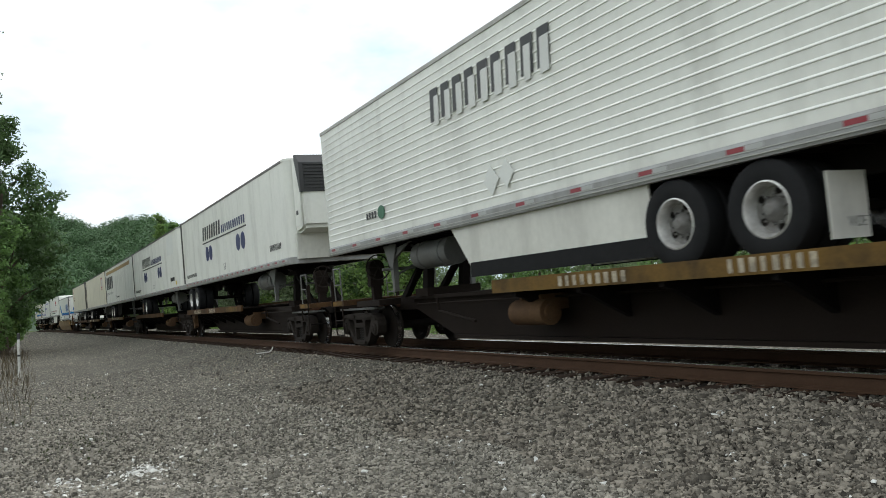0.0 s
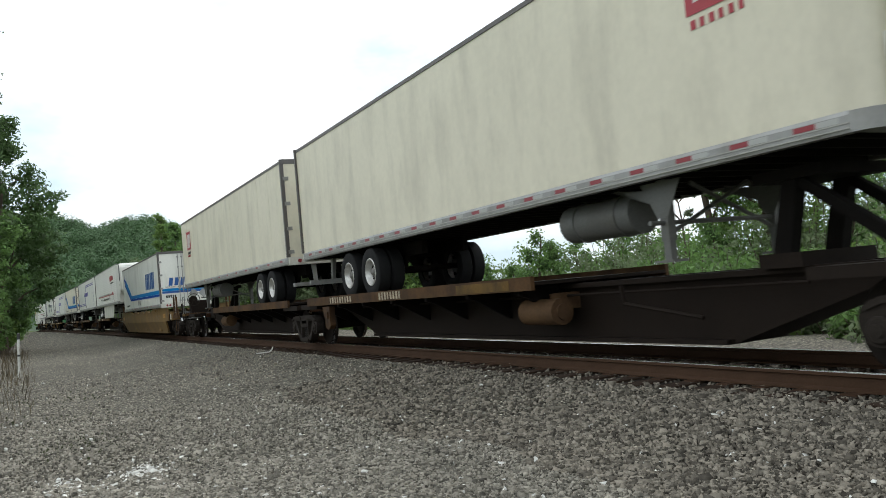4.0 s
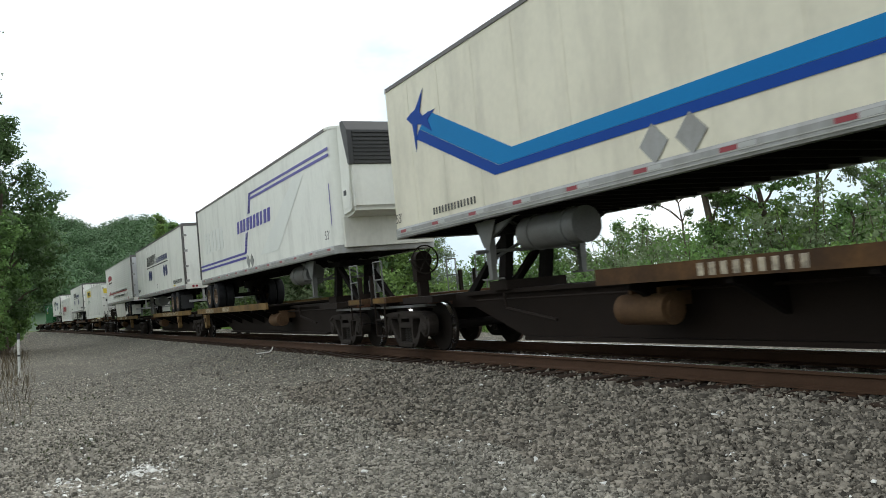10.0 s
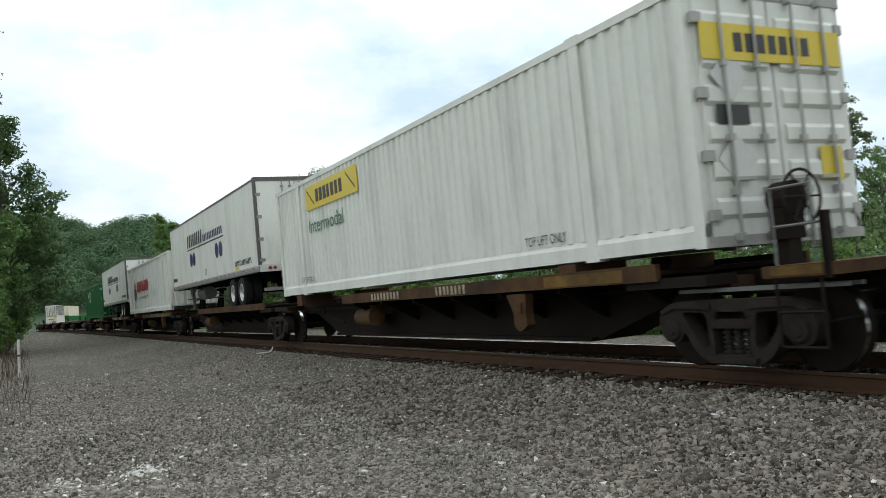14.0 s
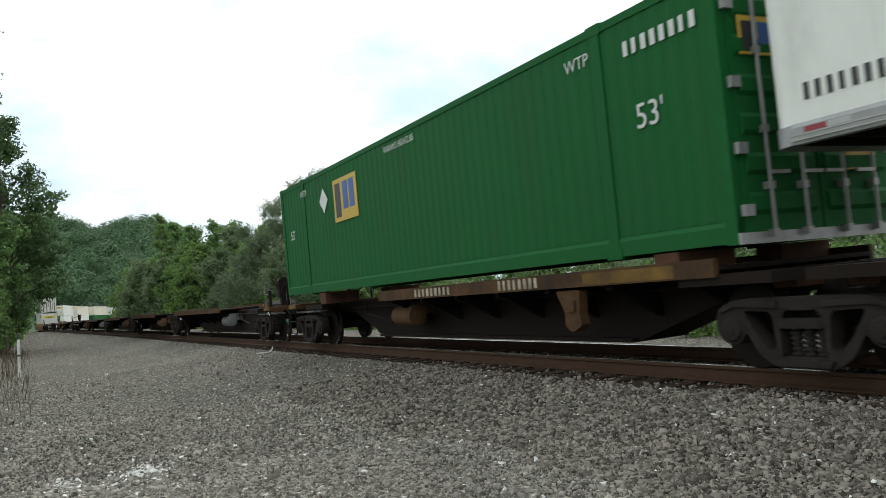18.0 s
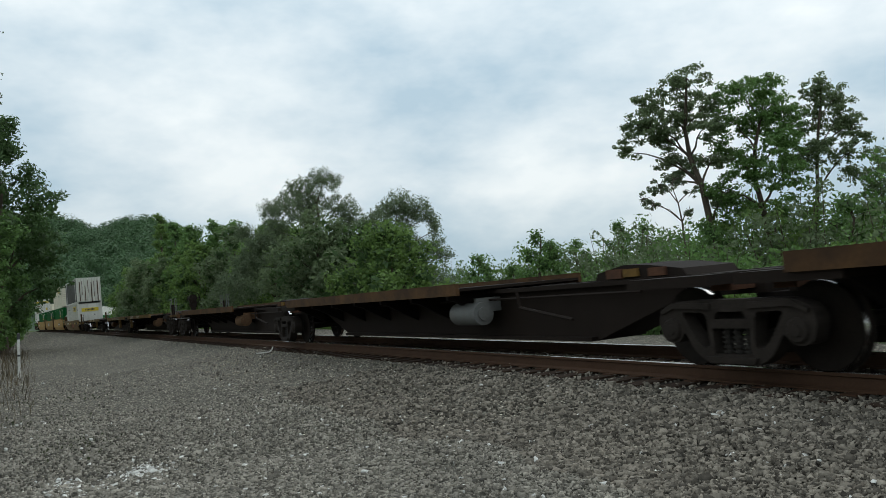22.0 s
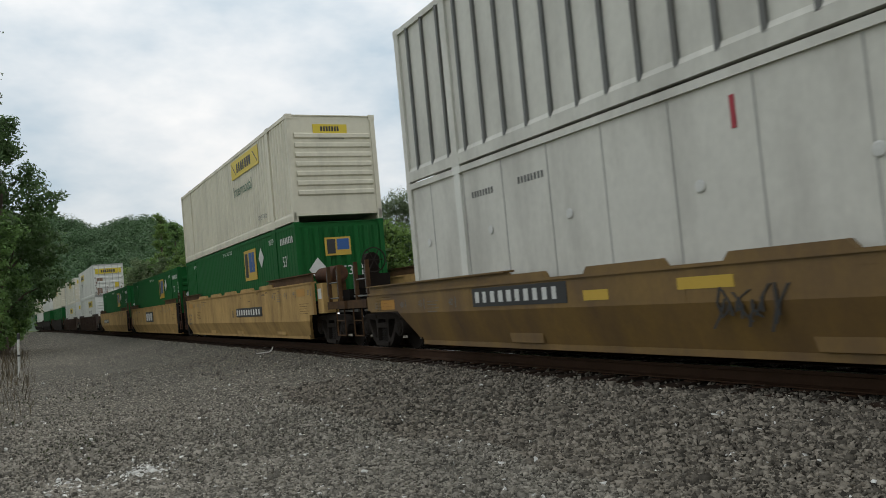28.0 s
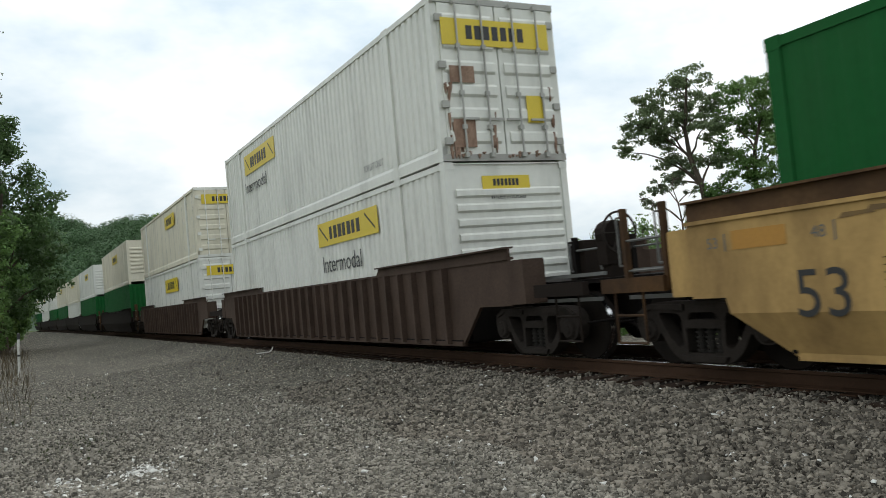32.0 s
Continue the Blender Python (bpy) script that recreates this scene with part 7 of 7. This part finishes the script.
for z in (3.25, 2.3):
    bm = bmesh.new()
    prism(bm, [(-1.05, z), (-0.75, z - 0.3), (-0.45, z), (-0.75, z + 0.3)], H + 0.066, H + 0.075, "x")
    part("placard_holder", bm, M_LETW, c)
flat("warning_sign", [(H + 0.066, H + 0.072, 0.62, 1.0, 2.05, 2.45)], M_YELLOW, c, "small yellow warning sign")
flat("warning_sign", [(H + 0.066, H + 0.072, -1.0, -0.5, 2.7, 2.92)], M_BLACK, c, "small dark warning sign")
t = trailer(-284.75, "white box trailer with blue discs and stained leading doors", 1, tandem=3.3, doors="rods")
livery_rings(t, 1)
c = container(-301.85, 1.345, "white smooth-sided container with red name shapes and an open framed end", M_WHITE, "flat", end="upright", open_end=0.8)
words("TARE WEIGHT", c, -6.85, 3.72, 0.17, M_GEAR, -HALF_W + 0.04, wide=0.9)
words("(LB) 13230", c, -6.75, 3.46, 0.17, M_GEAR, -HALF_W + 0.04, wide=0.9)
words("53'", c, -6.7, 1.78, 0.2, M_REDL, -HALF_W + 0.04)
glyphs("name_mark", -3.8, 0.75, 2.66, 3.28, 9, M_REDL, c, 0.1, -HALF_W)
words("GLOBAL TRANSPORTATION", c, -3.55, 2.20, 0.17, M_BLACK, wide=1.35)
bm = bmesh.new()
prism(bm, rounded([(-5.12, 2.30), (-4.86, 2.12), (-4.60, 2.30), (-4.60, 2.92), (-5.12, 2.92)], 0.06), -HALF_W - 0.012, -HALF_W - 0.006)
crest = part("crest", bm, M_BLUE, c, "blue shield of a crest")
for z in (2.36, 2.54, 2.72):
    flat("crest_bar", [(-4.98, -4.74, -HALF_W - 0.015, -HALF_W - 0.0125, z, z + 0.08)], M_GOLD, crest, "golden bar")
for sx in (-1, 1):
    bm = bmesh.new()
    prism(bm, rounded([(-4.86 + sx * q, z) for q, z in ((0.28, 2.30), (0.40, 2.40), (0.38, 2.80), (0.44, 3.05), (0.36, 3.30), (0.24, 3.12), (0.29, 2.85))], 0.05), -HALF_W - 0.010, -HALF_W - 0.004)
    part("crest_side", bm, M_REDL, crest, "dark red side of the crest")
bm = bmesh.new()
prism(bm, rounded([(-5.02, 2.96), (-4.70, 2.96), (-4.66, 3.14), (-4.78, 3.20), (-4.76, 3.46), (-4.94, 3.52), (-4.98, 3.22), (-5.06, 3.14)], 0.05), -HALF_W - 0.010, -HALF_W - 0.004)
part("crest_top", bm, M_GOLD, crest, "golden top of the crest")
words("TOP LIFT ONLY", c, -5.6, 1.66, 0.13, M_GEAR, -HALF_W + 0.04, wide=0.8)
words("STACK LIMIT 2 HIGH", c, -6.0, 3.98, 0.11, M_GEAR, -HALF_W + 0.04, wide=0.8)
placard(2.6, 2.5, 0.24, c, M_STREAK, -HALF_W)
t = trailer(-318.75, "white box trailer with blue discs on a spine car", 1, tandem=3.1, doors="rods")
livery_rings(t, 1)


def green_box(s_left, base, label, doors=None, end=None, dx=0.0):
    c = container(s_left, base, label, M_GREEN, "ribs", doors=doors, end=end)
    x0, z0 = (2.38 + dx, base + 1.6) if end else (-3.79, base + 1.58)
    p = flat("name_panel", [(x0, x0 + 1.48, -HALF_W - 0.008, -HALF_W + 0.002, z0, z0 + 0.98)], M_MUSTARD, c, "yellow square name panel")
    glyphs("panel_mark", x0 + 0.12, x0 + 0.66, z0 + 0.1, z0 + 0.88, 1, M_BLACK, p, 0.0, -HALF_W - 0.008, 0.05)
    glyphs("panel_mark", x0 + 0.62, x0 + 1.42, z0 + 0.25, z0 + 0.88, 2, M_MBLUE, p, 0.0, -HALF_W - 0.008, 0.1)
    placard(x0 + 2.1 if end else x0 - 0.72, z0 + 0.62, 0.3, c, M_LETW, -HALF_W)
    words("53'", c, H - 1.35, base + 1.78 if end else base + 1.5, 0.30, M_LETW)
    words("53'", c, -H + 0.7, base + 1.1 if end else base + 1.5, 0.24, M_LETW)
    words("WTP", c, 5.45 + dx * 0.5, base + 2.5, 0.17, M_LETW)
    words("WTP", c, -6.3, base + 2.5, 0.17, M_LETW)
    words("WARNING HIGH CUBE", c, -0.7 + dx, base + 2.62, 0.13, M_LETW, wide=0.75)
    glyphs("number_mark", H - 1.45, H - 0.2, base + 2.4, base + 2.58, 8, M_LETW, c, 0.0, -HALF_W)
    if end:
        p = flat("name_panel", [(H + 0.03, H + 0.036, -0.50, 0.25, base + 1.95, base + 2.45)], M_MUSTARD, c, "yellow name panel")
        flat("panel_mark", [(H + 0.037, H + 0.041, -0.44, -0.20, base + 2.0, base + 2.4)], M_BLACK, p)
        flat("panel_mark", [(H + 0.037, H + 0.041, -0.15, 0.20, base + 2.1, base + 2.4)], M_MBLUE, p)
        bm = bmesh.new()
        prism(bm, [(-1.0, base + 1.6), (-0.74, base + 1.28), (-0.48, base + 1.6), (-0.74, base + 1.92)], H + 0.034, H + 0.042, "x")
        part("placard_holder", bm, M_LETW, c)
        words("53'", c, H + 0.038, base + 1.40, 0.26, M_LETW, -0.08, face=radians(90))
        stuff(flat("number_mark", [(H + 0.036, H + 0.040, q, q + 0.07, base + 1.55 - 0.17 * i, base + 1.67 - 0.17 * i) for i in range(6) for q in (0.52, 0.66)], M_LETW, c))
        if end == "level":
            stuff(flat("number_mark", [(H - 0.12, H - 0.04, -HALF_W - 0.008, -HALF_W - 0.003, base + 2.1 - 0.2 * i, base + 2.23 - 0.2 * i) for i in range(7)], M_LETW, c))
    if doors:
        x = H + 0.058
        p = flat("name_panel", [(x, x + 0.006, -1.05, -0.45, base + 2.0, base + 2.42)], M_MUSTARD, c, "yellow name panel")
        flat("panel_mark", [(x + 0.007, x + 0.011, -1.0, -0.8, base + 2.05, base + 2.36)], M_BLACK, p)
        flat("panel_mark", [(x + 0.007, x + 0.011, -0.76, -0.5, base + 2.12, base + 2.36)], M_MBLUE, p)
        flat("yellow_plate", [(x, x + 0.006, 0.45, 0.95, base + 0.75, base + 1.1)], M_MUSTARD, c, "small yellow plate")
        stuff(flat("number_mark", [(x, x + 0.004, 0.25 + 0.12 * i, 0.33 + 0.12 * i, z, z + 0.13) for i in range(7) for z in (base + 2.42, base + 2.2)], M_LETW, c))
        stuff(flat("number_mark", [(x, x + 0.004, 0.45 + 0.07 * i, 0.49 + 0.07 * i, z, z + 0.06) for i in range(8) for z in (base + 1.75, base + 1.62, base + 1.49)], M_LETW, c))
    return c


c = green_box(-335.4, 1.345, "green ribbed container with a yellow name panel on a spine car", doors=M_ALU)

# empty spine cars
C6 = (-422.9, -406.1, -389.2, -371.9, -355.4, -338.8)
for i in range(5):
    platform(C6[4 - i], C6[5 - i], "empty " + SPINE, "back", first=i == 0, last=i == 4, load="none", tank_white=i in (0, 3), brake=i in (0, 4), paint=M_BROWN)
C7 = (-478.2, -461.9, -443.6, -426.2)
for i in range(3):
    platform(C7[2 - i], C7[3 - i], "empty ochre-topped spine car platform with faded lettering", "front" if i else "back", first=i == 0, last=i == 2, load="none", writing=("bars", "spine", "bars")[i],
             paint=M_BROWN, sill=M_SILL)

# double-stacked well cars
well_car(-503.2, -482.3, "ochre well car with graffiti and two stacked containers", M_OCHRE, top=1.16, brake=False, plate=(-5.8, -3.25), graffiti=True)
c = container(-501.1, 0.28, "dull white smooth-sided container with yellow panel in a well", M_DULL, "flat")
hauler_panel(c, 2.16, 5.8, 2.36, 2.95)
hauler_panel(c, -0.9, 0.9, 2.25, 2.65, H - 0.02)
words("53", c, H + 0.0, 1.75, 0.16, M_BLACK, 0.35, face=radians(90))
words("STACK TWO HIGH ONLY", c, 3.75, 2.99, 0.13, M_GEAR, -HALF_W + 0.04, wide=0.8)
words("WTP", c, 6.55, 2.72, 0.16, M_GEAR, -HALF_W + 0.04)
glyphs("lift_mark", 6.4, 7.3, 2.45, 2.56, 9, M_GEAR, c, 0.0, -HALF_W + 0.044)
glyphs("number_mark", -5.7, -5.0, 2.6, 2.7, 8, M_GEAR, c, 0.0, -HALF_W + 0.044)
glyphs("number_mark", -4.3, -3.6, 2.62, 2.72, 8, M_GEAR, c, 0.0, -HALF_W + 0.044)
flat("red_mark", [(-0.18, -0.11, -HALF_W + 0.038, -HALF_W + 0.043, 2.55, 2.9)], M_REDL, c, "small red paint mark")
c = container(-501.1, 3.20, "grey container with upright posts, rust-stained", M_DULL, "posts", end="upright")
for k, (y, z0, z1, wide) in enumerate(((-1.0, 3.5, 5.7, 0.10), (-0.72, 4.2, 5.75, 0.05), (-0.42, 3.4, 5.2, 0.08), (-0.1, 4.4, 5.8, 0.06), (0.25, 3.3, 5.6, 0.09), (0.55, 3.9, 5.7, 0.05), (0.9, 3.4, 5.75, 0.10))):
    flat("rust_streak", [(H + 0.031, H + 0.033 + 0.0004 * k, y, y + wide, z0, z1)], M_RUST, c, "upright rust streak")
well_car(-525.2, -506.4, "tan well car unit with a stack of two containers", M_TAN, top=1.60, first=True, last=False, number="dark", brake=True, letter="B", plate=(1.0, 4.3), letter_at=0.4)
well_car(-544.6, -525.2, "tan well car unit with a green container", M_TAN, top=1.60, first=False, last=False, number="sign", letter="C", letter_at=-3.75)
well_car(-563.6, -544.6, "tan well car unit with a green container and dark end plate", M_TAN, top=1.60, first=False, last=True, number="dark", letter="A", plate=(-6.15, -2.9), letter_at=-2.5)
green_box(-524.5, 0.40, "green ribbed container under a cream container", end="upright")
c = container(-524.5, 3.32, "cream ribbed container with a yellow name panel", M_CREAM, "ribs", end="level")
hauler_panel(c, 1.58, 5.08, 5.47, 6.06)
words("Intermodal", c, 1.66, 4.87, 0.36, M_DGREEN, wide=1.1)
words("TOP LIFT ONLY", c, 4.5, 3.76, 0.14, M_BLACK, wide=0.75)
hauler_panel(c, -0.55, 0.45, 5.75, 6.0, H - 0.02)
words("Intermodal", c, H + 0.0, 5.58, 0.12, M_BLACK, -0.4, face=radians(90))
green_box(-543.0, 0.40, "green ribbed container with yellow panel in a tan well car", end="level")
green_box(-562.25, 0.40, "green ribbed container with white placard, in a tan well car", end="upright", dx=-0.4)
well_car(-587.0, -567.0, "brown ribbed well car with two stacked white containers", M_MAROON, top=1.52, ribbed=True, brake=True, number="none", low_mark=False)
c = container(-585.3, 0.44, "white ribbed container with yellow panel in a brown well car", M_WHITE, "ribs", end="level")
hauler_panel(c, 1.2, 5.0, 2.45, 3.02)
words("Intermodal", c, 1.35, 1.82, 0.40, M_BLACK, wide=1.05)
hauler_panel(c, -0.55, 0.45, 2.86, 3.1, H - 0.02)
words("Intermodal", c, H + 0.0, 2.68, 0.12, M_BLACK, -0.4, face=radians(90))
c = container(-585.3, 3.36, "white ribbed container with rust-stained doors", M_WHITE, "ribs", doors=M_GREY)
hauler_panel(c, -5.4, -1.95, 5.33, 5.94)
words("Intermodal", c, -5.55, 4.76, 0.36, M_BLACK, wide=1.15)
words("TOP LIFT ONLY", c, 4.5, 3.76, 0.14, M_BLACK, wide=0.75)
hauler_panel(c, -1.15, 1.1, 5.42, 5.9, H + 0.07)
rng = random.Random(31)
for y0, y1, z0, z1, n in ((-1.16, -0.72, 3.55, 4.25, 9), (-1.16, -0.40, 3.46, 3.60, 14), (0.02, 1.16, 3.45, 3.58, 14), (-1.17, -1.02, 3.6, 5.2, 6), (1.0, 1.16, 3.6, 4.9, 6), (-0.5, -0.1, 3.6, 4.3, 4)):
    bm = bmesh.new()
    for _ in range(n):
        y, z = rng.uniform(y0, y1 - 0.05), rng.uniform(z0, z1 - 0.05)
        w, d = rng.uniform(0.02, 0.07), rng.uniform(0.10, 0.32) * min(1.0, (z1 - z0) * 2)
        prism(bm, [(y, z), (y + w, z + rng.uniform(-0.03, 0.03)), (y + w * 0.8, z - d * 0.6), (y + w * 0.45, max(3.40, z - d)), (y + w * 0.1, z - d * 0.5)], H + 0.02, H + 0.0675 + rng.uniform(0, 0.002), "x")
    stuff(part("rust_stain", bm, M_BLOTCH, c, "brown rust stains"))
flat("warning_sign", [(H + 0.066, H + 0.072, 0.5, 0.85, 4.05, 4.55)], M_YELLOW, c, "small yellow warning sign")
flat("rust_stain", [(H + 0.0655, H + 0.0685, -1.05, -0.55, 4.75, 5.05)], M_BLOTCH, c, "rust-coloured stain")
flat("rust_stain", [(H + 0.0655, H + 0.0685, -1.05, -0.62, 3.6, 4.1)], M_BLOTCH, c, "rust-coloured stain")
well_car(-609.3, -590.0, "brown ribbed well car with a stack of two containers", M_MAROON, top=1.52, ribbed=True, number="none", low_mark=False)
c = container(-607.5, 0.44, "white container with a yellow name panel, in a brown well car", M_WHITE, "flat", doors=M_WHITE)
hauler_panel(c, -0.6, 2.9, 2.2, 2.85)
hauler_panel(c, -1.0, 1.0, 2.6, 3.0, H + 0.07)
c = container(-607.5, 3.36, "beige smooth-sided container with white doors", M_CREAM, "flat", doors=M_WHITE)
hauler_panel(c, 0.5, 3.2, 5.3, 5.9)
hauler_panel(c, -1.0, 1.0, 5.6, 6.0, H + 0.07)
FAR = ((-632.5, -613.0, M_BROWN, -630.8, M_GREEN, M_CREAM), (-656.8, -637.0, M_BROWN, -654.9, M_GREEN, M_WHITE), (-674.8, -656.8, M_BROWN, -673.0, M_WHITE, M_CREAM), (-693.0, -674.8, M_BROWN, -691.2, M_GREEN, M_CREAM),
       (-711.4, -693.0, M_BROWN, -709.6, M_GREEN, M_WHITE), (-729.8, -711.4, M_BROWN, -728.0, M_WHITE, M_WHITE), (-748.2, -729.8, M_BROWN, -746.4, M_GREEN, M_WHITE), (-766.6, -748.2, M_BROWN, -764.8, M_GREEN, M_WHITE), (-785.0, -766.6, M_BROWN, -783.2, M_GREY, M_CREAM))
for b0, f0, wp, cl, lo, hi in FAR:
    well_car(b0, f0, "well car with a stack of two containers, far down the train", wp, top=1.55, number="none", low_mark=False)
    container(cl, 0.44, "container in the well, far down the train", lo, "ribs", end="upright")
    c = container(cl, 3.36, "upper container of a stack, far down the train", hi, "ribs", end="level")
    hauler_panel(c, -0.6, 2.6, 5.2, 5.8)


# ---- what moves ----
def motions():
    times = [1.0 * i for i in range(33)]
    for ob, s, up, tilt in MOVERS:
        lean = Euler((0, tilt, 0)).to_matrix().to_4x4()
        walk(ob, [(t, on_track(s + SPEED * t, 0, up) @ lean) for t in times])


motions()
